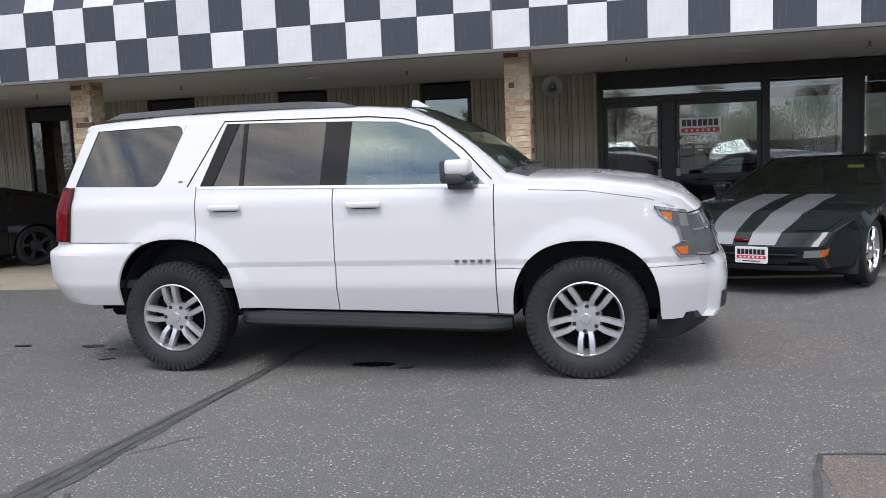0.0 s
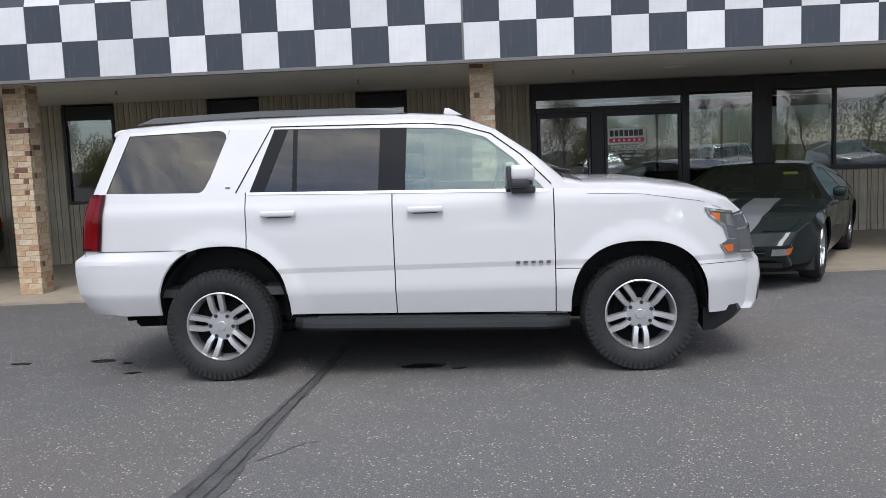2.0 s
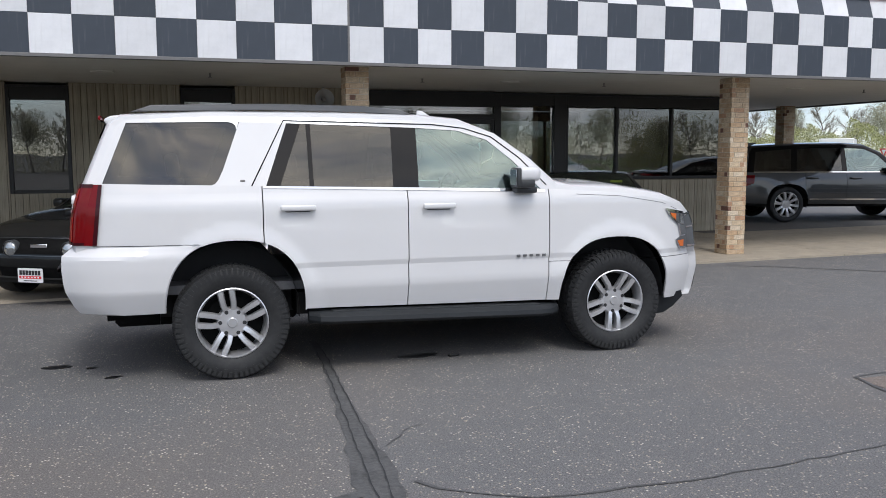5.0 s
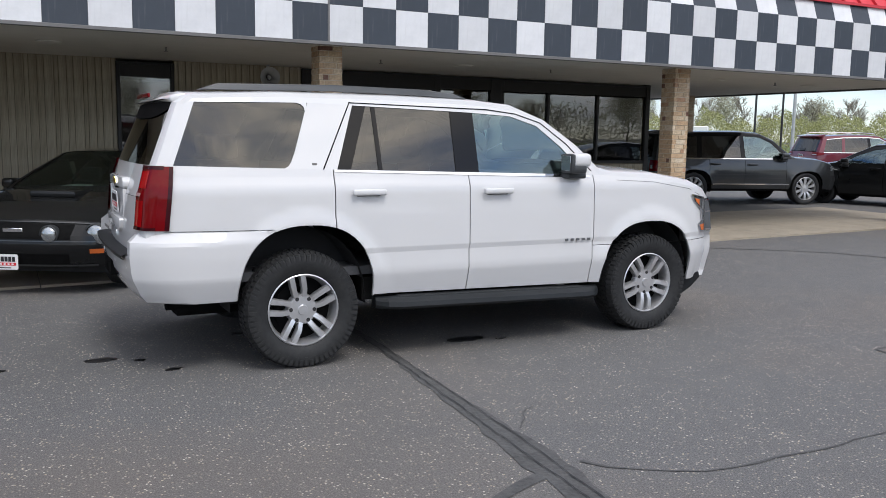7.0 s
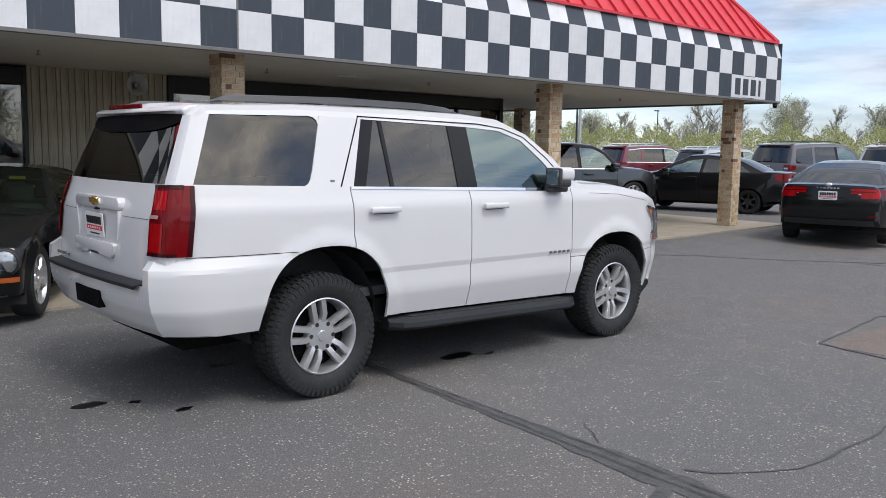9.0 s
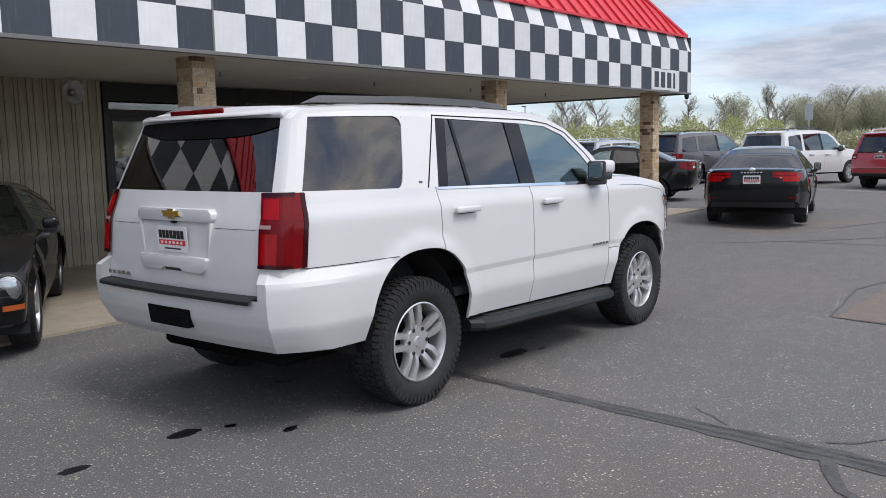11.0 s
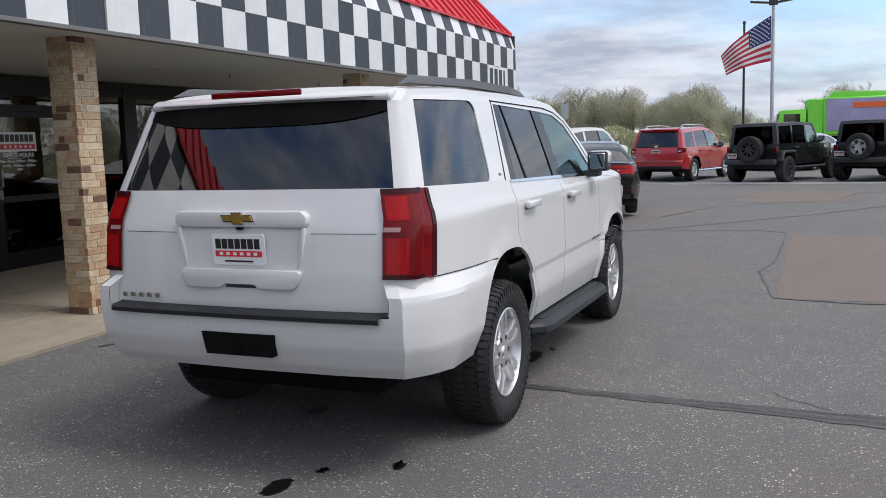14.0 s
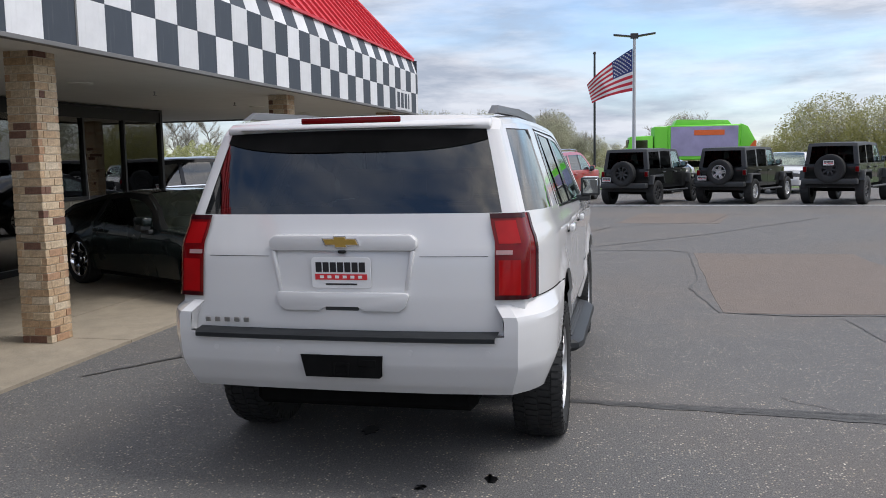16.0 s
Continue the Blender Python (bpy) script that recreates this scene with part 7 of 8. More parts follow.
# house number, as plain bars on the chequered fascia
num = thing("house_number", label="dark house number bars on a white panel of the fascia", category="sign")
part("panel", box(8.615, 9.90, FRONT_Y - 0.012, FRONT_Y - 0.006, 2.675, 3.08), M_CHECK_W, num, smooth=False)
for i in range(4):
    part("number_bar", box(8.74 + i * 0.29, 8.74 + i * 0.29 + (0.19 if i < 3 else 0.08), FRONT_Y - 0.018, FRONT_Y - 0.012, 2.72, 3.03, 0.002), M_CHECK_B, num, smooth=False)

# furniture seen through the office glass
desk = thing("office_desk", pose(3.2, 17.2, 0.03), "plain brown desk inside the office", "desk")
part("top", box(0, 1.6, 0, 0.75, 0.72, 0.76, 0.005), M_BARK, desk, smooth=False)
for x in (0.02, 1.54):
    part("side_panel", box(x, x + 0.04, 0.02, 0.73, 0, 0.72), M_BARK, desk, smooth=False)
for x, w, h, z, mat in ((4.15, 0.42, 0.55, 1.25, M_PLATE), (5.15, 0.36, 0.46, 1.3, M_YELLOW), (5.9, 0.4, 0.5, 1.18, M_PLATE)):
    p = thing("window_poster", pose(x, WALL_Y + 0.06, z), "paper poster behind the office glass", "poster", "posters behind the glass")
    part("sheet", box(0, w, 0, 0.003, 0, h), mat, p, smooth=False)
    part("print_bar", box(w * 0.15, w * 0.85, -0.002, 0.0, h * 0.6, h * 0.8), M_PLATE_RED, p, smooth=False)

# ---- marks on the asphalt ----
def seam(pts, widths, name, label, seed):
    """A sealed crack: a ribbon of tar with uneven edges."""
    rnd = random.Random(seed)
    fine = []
    for (a, wa), (b, wb) in zip(zip(pts, widths), zip(pts[1:], widths[1:])):
        n = max(2, int((Vector(b) - Vector(a)).length / 0.12))
        for k in range(n):
            t = k / n
            fine.append((Vector(a).lerp(Vector(b), t) + Vector((rnd.uniform(-.012, .012), rnd.uniform(-.012, .012))), wa + (wb - wa) * t))
    fine.append((Vector(pts[-1]), widths[-1]))
    bm = bmesh.new()
    left, right = [], []
    for i, (p, w) in enumerate(fine):
        d = (fine[min(i + 1, len(fine) - 1)][0] - fine[max(i - 1, 0)][0]).normalized()
        n = Vector((-d.y, d.x))
        for side, store in ((1, left), (-1, right)):
            q = p + n * side * (w / 2) * rnd.uniform(0.88, 1.12)
            store.append(bm.verts.new((q.x, q.y, gz(q.x, q.y) + 0.0035 + 0.0004 * seed)))
    for i in range(len(fine) - 1):
        bm.faces.new((left[i], left[i + 1], right[i + 1], right[i]))
    ob = part(name, bm, M_TAR, smooth=False)
    return tagged(ob, label, "crack", kind="structure")


def crack_line(pts, seed):
    rnd = random.Random(seed)
    bm = bmesh.new()
    prev = None
    for a, b in zip(pts, pts[1:]):
        n = max(3, int((Vector(b) - Vector(a)).length / 0.07))
        for k in range(n):
            p = Vector(a).lerp(Vector(b), k / n) + Vector((rnd.uniform(-.006, .006), 0))
            w = rnd.uniform(.0015, .0045)
            cur = [bm.verts.new((p.x - w, p.y, 0.0105)), bm.verts.new((p.x + w, p.y, 0.0105))]
            if prev:
                bm.faces.new((prev[0], prev[1], cur[1], cur[0]))
            prev = cur
    return tagged(part("crack", bm, M_CRACK, smooth=False), "dark hairline crack along the sealed seam", "crack", kind="structure")


seam([(-2.70, 6.4), (-2.72, 5.6), (-2.78, 4.8), (-2.84, 3.9), (-2.88, 3.3), (-2.95, 2.6), (-3.0, 1.2), (-3.1, -3.0)], [.06, .07, .10, .15, .24, .16, .12, .10], "tar_seam", "sealed tar seam across the asphalt", 1)
for dx, sd in ((-.025, 31), (.03, 32)):
    crack_line([(-2.71 + dx, 6.0), (-2.75 + dx, 5.2), (-2.80 + dx * 1.3, 4.4), (-2.86 + dx * 1.6, 3.5), (-2.93 + dx, 2.6), (-3.02 + dx, 0.6)], sd)
seam([(-2.72, 3.12), (-2.53, 2.92), (-2.24, 2.76), (-1.9, 2.74), (-1.3, 2.74), (0.5, 2.9)], [.03, .012, .010, .020, .012, .010], "tar_seam", "thin crack across the asphalt", 2)
seam([(-2.72, 3.66), (-2.62, 3.80), (-2.51, 3.94), (-2.44, 3.97)], [.008, .007, .007, .005], "tar_seam", "hairline crack in the asphalt", 3)
seam([(-2.9, 3.1), (-3.35, 2.9), (-3.7, 2.3)], [.08, .06, .04], "tar_seam", "branching crack in the asphalt", 4)
seam([(0.75, 4.05), (2.4, 4.25), (3.1, 4.1), (4.5, 4.05), (6.3, 4.0), (6.5, 3.2), (6.4, 1.4)], [.012, .016, .012, .016, .012, .012, .012], "tar_seam", "sealed edge of a square patch", 5)
seam([(0.75, 4.05), (0.62, 3.3), (0.8, 2.0), (0.9, -0.6)], [.025, .04, .03, .03], "tar_seam", "sealed edge of a square patch", 6)
seam([(6.6, 6.2), (6.8, 4.4), (6.5, 4.0)], [.03, .03, .04], "tar_seam", "thin crack across the lot", 7)
seam([(3.4, 9.2), (5.2, 8.0), (7.0, 5.9), (9.8, 3.4), (14.0, 0.4)], [.03, .03, .035, .03, .03], "tar_seam", "long thin crack across the lot", 8)
seam([(9.0, 6.3), (11.5, 5.4), (13.0, 3.0), (15.5, 2.4)], [.03, .03, .03, .03], "tar_seam", "thin crack across the lot", 9)
seam([(-2.6, 9.15), (-1.9, 8.7), (-0.9, 8.95), (0.3, 8.6), (1.5, 8.8)], [.03, .05, .035, .05, .02], "tar_seam", "curved crack near the apron", 10)
seam([(12.5, 9.6), (13.5, 6.0), (15.0, 3.0), (16.5, -2.0)], [.03, .04, .03, .03], "tar_seam", "thin crack across the lot", 11)
flat_shape("asphalt_patch", [(0.72, 4.0), (6.35, 3.95), (6.3, 1.5), (0.9, 1.2)], M_ASPHALT_OLD, 0.003, "brownish square patch in the asphalt", "patch", "structure", 0.03, 5)
flat_shape("asphalt_patch", [(12.6, 5.3), (16.0, 4.6), (15.6, 2.4), (12.4, 2.9)], M_ASPHALT_OLD, 0.003, "faded brownish patch in the asphalt", "patch", "structure", 0.06, 6)
for i, (x, y, a, b, tilt) in enumerate(((-2.0, 5.63, .16, .07, .1), (-1.72, 5.55, .05, .02, .4), (-4.65, 6.08, .10, .055, 0), (-4.23, 5.65, .055, .03, .2), (-5.32, 6.05, .08, .035, 0), (-3.55, 6.5, .08, .04, 0), (-4.4, 5.98, .03, .02, 0))):
    pts = [(x + a * math.cos(t) * math.cos(tilt) - b * math.sin(t) * math.sin(tilt), y + a * math.cos(t) * math.sin(tilt) + b * math.sin(t) * math.cos(tilt)) for t in np.linspace(0, 2 * math.pi, 13)[:-1]]
    flat_shape("oil_spot", pts, M_OIL, 0.0045, "small black oil drip on the asphalt", "stain", "structure", 0.012, 20 + i, 3)
for a, b in (((20.05, 12.5), (18.7, -6.0)), ((19.0, 19.8), (20.05, 12.6))):
    n = Vector((0.05, 0))
    flat_shape("lot_line", [Vector(a) - n, Vector(b) - n, Vector(b) + n, Vector(a) + n], M_LINE, 0.004, "worn white lot line across the parking row", "line", "structure", 0.008, 40, 40)

# ---- beyond the lot ----
sheet("grass", [33, 60, 120, 300], [-160, -60, -20, 0, 20, 60, 160], M_GRASS, 0.02, label="rough spring grass beyond the lot", category="grass")
sheet("road", [40, 47], [-160, -60, -20, 0, 20, 60, 160], M_ASPHALT_OLD, 0.03, label="road beyond the lot", category="road")
sheet("grass_far", [-300, -60, 33], [36, 60, 160], M_GRASS, 0.02, label="rough spring grass behind the building", category="grass")


def lamp_pole(x, y, h):
    root = thing("street_lamp", pose(x, y, 0), "tall grey lot lamp with two flat heads", "lamp")
    part("pole", tube((0, 0, 0), (0, 0, h), 0.085, 0.06, 14), M_POLE_W, root)
    part("footing", tube((0, 0, 0), (0, 0, 0.75), 0.26, 0.24, 18), M_CONCRETE, root)
    part("junction_box", box(-0.14, 0.14, -0.14, 0.14, 1.35, 1.75, 0.02), M_POLE_W, root)
    part("top_box", box(-0.10, 0.10, -0.16, 0.16, h - 0.05, h + 0.16, 0.02), M_PLASTIC, root)
    for s in (-1, 1):
        arm = thing("lamp_head")
        arm.parent = root
        bm = box(-0.14, 0.14, 0.15, 0.85, -0.03, 0.04, 0.02, 2)
        bmesh.ops.transform(bm, matrix=pose(0, 0, h + 0.02, 7, 0, 0), verts=bm.verts)
        if s < 0:
            bmesh.ops.transform(bm, matrix=Matrix.Diagonal((1, -1, 1, 1)), verts=bm.verts)
        part("housing", bm, M_GREYPAINT, arm)
    return root


lamp_pole(28.3, 4.83, 6.45)
p = thing("flagpole", pose(64.6, 7.9, 0), "slim black pole far behind the flag", "pole")
part("shaft", tube((0, 0, 0), (0, 0, 10.0), 0.10, 0.085, 12), M_POLE_B, p)
part("cap", tube((0, 0, 10.0), (0, 0, 10.2), 0.14, 0.09, 12), M_POLE_B, p)


def flag(x, y, z):
    root = thing("flag", pose(x, y, z), "red, white and blue striped flag drooping from the lamp pole", "flag")
    hoist, fly = 1.72, 2.75

    def at(u, v):
        wave = math.sin(u * 7.0 + v * 1.5) * 0.16 * u + math.sin(u * 15 + v * 3) * 0.04 * u
        return Vector((wave + 0.25 * u, 0.07 + fly * u * (0.80 - 0.12 * u) - 0.22 * u * v, -v * hoist * (1 - 0.55 * u) - fly * u * 0.42 - 0.22 * u * u + 0.05 * wave))

    def cloth(u0, u1, v0, v1, nu, nv, off=0.0):
        bm = bmesh.new()
        g = [[bm.verts.new(at(u0 + (u1 - u0) * i / nu, v0 + (v1 - v0) * j / nv) + Vector((off, 0, 0))) for j in range(nv + 1)] for i in range(nu + 1)]
        for i in range(nu):
            for j in range(nv):
                bm.faces.new((g[i][j], g[i + 1][j], g[i + 1][j + 1], g[i][j + 1]))
        return bm

    for i in range(13):
        part("stripe", cloth(0.4 if i < 7 else 0.0, 1.0, i / 13, (i + 1) / 13, 28, 1), M_FLAG_R if i % 2 == 0 else M_FLAG_W, root)
    part("canton", cloth(0.0, 0.4, 0.0, 7 / 13, 12, 6), M_FLAG_B, root)
    bm = bmesh.new()
    for r in range(9):
        for c in range(6 if r % 2 == 0 else 5):
            u = (0.036 + c * 0.066 + (0.033 if r % 2 else 0)) 
            v = (r + 0.9) / 10 * 7 / 13
            c0 = at(u, v) + Vector((-0.012, 0, 0))
            vs = [bm.verts.new(c0 + Vector((0, 0.030 * math.cos(a), 0.030 * math.sin(a)))) for a in [math.pi / 2 + 2 * math.pi * k / 5 for k in range(5)]]
            bm.faces.new(vs)
    tagged(part("stars", bm, M_FLAG_W, root, smooth=False), kind="stuff")


flag(28.22, 4.83, 6.0)

for x, y, h, mat in ((29.9, 32.8, 9.0, M_POLE_B), (31.2, 32.2, 9.0, M_POLE_B), (43.9, 42.5, 12.0, M_POLE_W), (70.0, 53.8, 5.8, M_POLE_B)):
    q = thing("light_pole", pose(x, y, 0), "distant slim light pole", "pole", "distant poles")
    part("shaft", tube((0, 0, 0), (0, 0, h), 0.06 if mat is M_POLE_B else 0.12, 0.05 if mat is M_POLE_B else 0.10, 10), mat, q)
    part("head", box(-0.5, 0.1, -0.12, 0.12, h - 0.02, h + 0.09, 0.02), mat, q)
sgn = thing("road_sign", pose(44.0, 17.05, 0), "grey back of a road sign on a post", "sign")
part("post", tube((0, 0, 0), (0, 0, 3.2), 0.04, 0.04, 8), M_POLE_W, sgn)
part("board", box(-0.02, 0.02, -0.22, 0.22, 2.75, 3.65, 0.005), M_POLE_W, sgn, smooth=False)
ys = thing("yield_sign", pose(40.0, 44.0, -0.9), "red triangular yield sign on a post", "sign")
part("post", tube((0, 0, 0), (0, 0, 2.4), 0.035, 0.035, 8), M_POLE_W, ys)
part("board", prism([(-0.36, 2.75), (0.36, 2.75), (0.0, 2.2)], -0.01, 0.01, "x"), M_PLATE_RED, ys, smooth=False)
part("inner_triangle", prism([(-0.20, 2.67), (0.20, 2.67), (0.0, 2.36)], -0.014, -0.010, "x"), M_PLATE, ys, smooth=False)
wb_ = thing("white_trailer", pose(41.0, 49.15, -0.2, 0, 0, 45), "white box trailer parked far behind the building", "trailer")
part("box", box(-2.2, 2.2, -1.1, 1.1, 0.7, 2.75, 0.05), M_PLATE, wb_)
part("frame", box(-2.2, 2.4, -0.9, 0.9, 0.5, 0.7), M_UNDER, wb_, smooth=False)
for sx_ in (-0.5, 0.5):
    for sy_ in (-0.95, 0.95):
        bm = lathe([(0.0001, -0.1), (0.35, -0.1), (0.38, 0), (0.35, 0.1), (0.0001, 0.1)], 20)
        bmesh.ops.translate(bm, vec=(sx_, sy_, 0.38), verts=bm.verts)
        part("wheel", bm, M_RUBBER, wb_)


def refuse_truck(m):
    root = thing("refuse_truck", m, "lime green refuse truck with a printed side panel", "truck")
    part("cab", prism([(3.0, 0.6), (4.9, 0.6), (4.95, 1.6), (4.7, 2.75), (3.0, 2.8)], -1.2, 1.2, "y", 0.06), M_LIME, root)
    part("windscreen", box(4.78, 4.86, -1.0, 1.0, 1.75, 2.55, 0.02), M_TINT, root)
    for s in (-1, 1):
        part("cab_window", box(3.4, 4.5, s * 1.19 - 0.02, s * 1.19 + 0.02, 1.75, 2.5, 0.01), M_TINT, root)
        part("printed_panel", box(-3.2, 1.7, s * 1.27 - 0.02, s * 1.27 + 0.02, 1.35, 3.35, 0.01), M_PURPLE, root)
        part("letter_bar", box(-2.2, 0.0, s * 1.30 - 0.01, s * 1.30 + 0.01, 2.75, 3.1), M_ORANGE, root, smooth=False)
    part("hopper", box(1.9, 2.9, -1.2, 1.2, 0.8, 3.4, 0.05), M_LIME, root)
    part("body", box(-3.4, 1.9, -1.25, 1.25, 1.1, 3.45, 0.06), M_LIME, root)
    part("top_hatch", prism([(-2.8, 3.4), (1.5, 3.4), (1.2, 3.85), (-2.5, 3.75)], -1.0, 1.0, "y", 0.03), M_LIME, root)
    part("tailgate", prism([(-3.4, 1.0), (-3.4, 3.5), (-3.9, 3.3), (-4.5, 2.3), (-4.4, 0.9)], -1.25, 1.25, "y", 0.05), M_LIME, root)
    part("warning_panel", prism([(-4.0, 0.95), (-4.0, 1.9), (-4.35, 2.35), (-4.52, 2.3), (-4.44, 0.95)], -1.28, 1.28, "y"), M_ORANGE, root, smooth=False)
    part("chassis", box(-3.8, 4.6, -0.5, 0.5, 0.6, 1.0), M_UNDER, root, smooth=False)
    for x in (-2.6, -1.3, 3.8):
        for s in (-1, 1):
            bm = lathe([(0.0001, -0.15), (0.28, -0.15), (0.5, -0.12), (0.53, 0), (0.5, 0.12), (0.0001, 0.15)], 24)
            bmesh.ops.translate(bm, vec=(x, s * 1.05, 0.53), verts=bm.verts)
            part("wheel", bm, M_RUBBER, root)


refuse_truck(pose(57.8, 0.6, 0.10, 0, 0, 94.4) @ Matrix.Diagonal((.96, 1, 1.06, 1)))


# ---- trees ----
def rand_dir(r):
    return Vector((r.gauss(0, 1), r.gauss(0, 1), r.gauss(0, 1))).normalized()


def twig(bm, p, q, w):
    o = (q - p).orthogonal().normalized() * w
    bm.faces.new([bm.verts.new(v) for v in (p + o, p - o, q)])


def leaf_quad(bm, c, s, r):
    a, b = rand_dir(r) * s * r.uniform(.6, 1.4), rand_dir(r) * s * r.uniform(.4, .9)
    bm.faces.new([bm.verts.new(v) for v in (c + a, c + b, c - a, c - b)])


def upright_tree(seed, h, width, low, stems):
    """A tree with rising limbs from low down: wood, fine twigs, and the points along its branches."""
    r = random.Random(seed)
    wood, crown, pts = bmesh.new(), bmesh.new(), []

    def run(p, d, length, rad, n, sides, lift):
        out = []
        for i in range(n):
            d = (d + Vector((r.uniform(-.16, .16), r.uniform(-.16, .16), lift + r.uniform(-.05, .08)))).normalized()
            q = p + d * length / n
            add_tube(wood, p, q, rad * (1 - i / n * .75), rad * (1 - (i + 1) / n * .75), sides, False)
            out.append((q, d))
            p = q
        return out

    for k in range(stems):
        lean = Vector((r.uniform(-.22, .22), r.uniform(-.22, .22), 1)) if stems > 1 else Vector((r.uniform(-.06, .06), r.uniform(-.06, .06), 1))
        trunk = run(Vector((r.uniform(-.3, .3) * (stems > 1), r.uniform(-.3, .3) * (stems > 1), -.1)), lean.normalized(), h * r.uniform(.74, .88), h * .013 / stems ** .4, 9, 6, .03)
        for j, (p, d) in enumerate(trunk):
            u = p.z / h
            if u < low:
                continue
            for _ in range(3):
                az = r.uniform(0, 6.283)
                reach = h * width * max(.18, math.sin(math.pi * min(1, .22 + .80 * (u - low) / (1 - low)))) * r.uniform(.6, 1.05)
                limb = run(p, Vector((math.cos(az), math.sin(az), r.uniform(.55, 1.3))).normalized(), reach, h * .0045, 3, 4, .07)
                for q, e in limb:
                    pts.append((q, e))
                    for _ in range(3):
                        sub = run(q, (e + rand_dir(r) * .9 + Vector((0, 0, .25))).normalized(), reach * r.uniform(.25, .5), h * .0022, 2, 3, .05)
                        pts.extend(sub)
    for p, d in pts:
        for _ in range(6):
            q = p + (d + rand_dir(r) * .85 + Vector((0, 0, .3))).normalized() * h * r.uniform(.02, .075)
            twig(crown, p, q, h * .0012)
    return wood, crown, pts


def make_tree(m, seed, h, width, low, stems, leaves, size, mat, label, group):
    root = thing("tree", m, label, "tree", group)
    wood, crown, pts = upright_tree(seed, h, width, low, stems)
    part("trunk", wood, M_BARK, root)
    tagged(part("crown", crown, M_TWIG, root, smooth=False), kind="stuff")
    if leaves:
        r = random.Random(seed + 50)
        bm = bmesh.new()
        for _ in range(leaves):
            p, d = pts[r.randrange(len(pts))]
            leaf_quad(bm, p + Vector((r.gauss(0, 1), r.gauss(0, 1), r.gauss(0, .8))) * h * .026, size, r)
        tagged(part("foliage", bm, mat, root, smooth=False), kind="stuff")
    return root


def wood_tree(m, seed, h, label, group):
    """A woodland tree: a clear stem, rising limbs and a rounded, hazy crown of buds."""
    root = thing("tree", m, label, "tree", group)
    wood, crown, pts = upright_tree(seed, h, .27, .30, 1)
    r = random.Random(seed + 70)
    leaf = bmesh.new()
    for _ in range(8500):
        d = rand_dir(r)
        lump = .86 + .30 * noise.noise(d * 2.2 + Vector((seed, 0, 0))) + .16 * noise.noise(d * 5.5)
        d = d * lump * (1 - .75 * r.random() ** 1.8)
        leaf_quad(leaf, Vector((d.x * h * .30, d.y * h * .30, h * (.66 + .36 * d.z))), .068, r)
    part("trunk", wood, M_BARK, root)
    tagged(part("crown", crown, M_TWIG, root, smooth=False), kind="stuff")
    tagged(part("foliage", leaf, M_LEAF_WOOD, root, smooth=False), kind="stuff")
    return root


def dome_tree(m, seed, h, w, leaves, size, label, group):
    """A broad spreading tree whose fresh leaves come down to the ground."""
    root = thing("tree", m, label, "tree", group)
    r = random.Random(seed)
    wood, crown, leaf = bmesh.new(), bmesh.new(), bmesh.new()
    for k in range(13):
        az, out = r.uniform(0, 6.283), r.uniform(.1, .85)
        p, d = Vector((0, 0, -.1)), Vector((math.cos(az) * out * .7, math.sin(az) * out * .7, 1)).normalized()
        length = h * r.uniform(.75, .95)
        for i in range(7):
            d = (d + Vector((math.cos(az) * out * .10, math.sin(az) * out * .10, -.02)) + rand_dir(r) * .10).normalized()
            q = p + d * length / 7
            add_tube(wood, p, q, h * .011 * (1 - i / 8), h * .011 * (1 - (i + 1) / 8), 5, False)
            for _ in range(26 if i > 1 else 0):
                e = q + (d + rand_dir(r) * 1.2).normalized() * h * r.uniform(.06, .22)
                twig(crown, q, e, h * .0016)
            p = q
    for _ in range(leaves):
        az, el = r.uniform(0, 6.283), math.asin(r.random() ** .8)
        lump = .80 + .28 * noise.noise((math.cos(az) * math.cos(el) * 2.6 + seed, math.sin(az) * math.cos(el) * 2.6, math.sin(el) * 2.6)) + .10 * noise.noise((az * 4, el * 7, seed))
        rad = lump * (1 - .5 * r.random() ** 2.2)
        leaf_quad(leaf, Vector((math.cos(az) * math.cos(el) * w * rad, math.sin(az) * math.cos(el) * w * rad, max(.1, math.sin(el) * h * rad * 1.15))), size, r)
    part("trunk", wood, M_BARK, root)
    tagged(part("crown", crown, M_TWIG, root, smooth=False), kind="stuff")
    tagged(part("foliage", leaf, M_LEAF_SPRING, root, smooth=False), kind="stuff")
    return root


def polar(az, dist, eye=(-7.5, 3.0)):
    az = az - 0.60 + 0.28 * min(1.0, max(0.0, (az - 12.0) / 32.0))
    return eye[0] + dist * math.cos(radians(az)), eye[1] + dist * math.sin(radians(az))


rnd = random.Random(11)
BARE = "bare grey-brown tree with rising branches in early spring"
WOOD = "woodland tree with fine twigs and thin early leaves"
bare_a = make_tree(pose(*polar(18.3, 100), 0), 1, 8.4, .20, .24, 1, 0, 0, None, BARE, "bare trees")
bare_b = make_tree(pose(*polar(31, 95), 0), 2, 6.8, .26, .16, 2, 0, 0, None, BARE, "bare trees")
bare_c = make_tree(pose(*polar(-2.8, 72), 0), 6, 5.5, .34, .20, 1, 0, 0, None, BARE, "bare trees")
bud_a = wood_tree(pose(*polar(15, 112), 0), 3, 8.2, WOOD, "woodland trees")
bud_b = wood_tree(pose(*polar(11, 116), 0), 4, 8.2, WOOD, "woodland trees")
green = dome_tree(pose(*polar(-9.2, 66), 0), 5, 5.2, 5.2, 34000, .062, "broad spreading tree with fresh yellow-green leaves", "green trees")
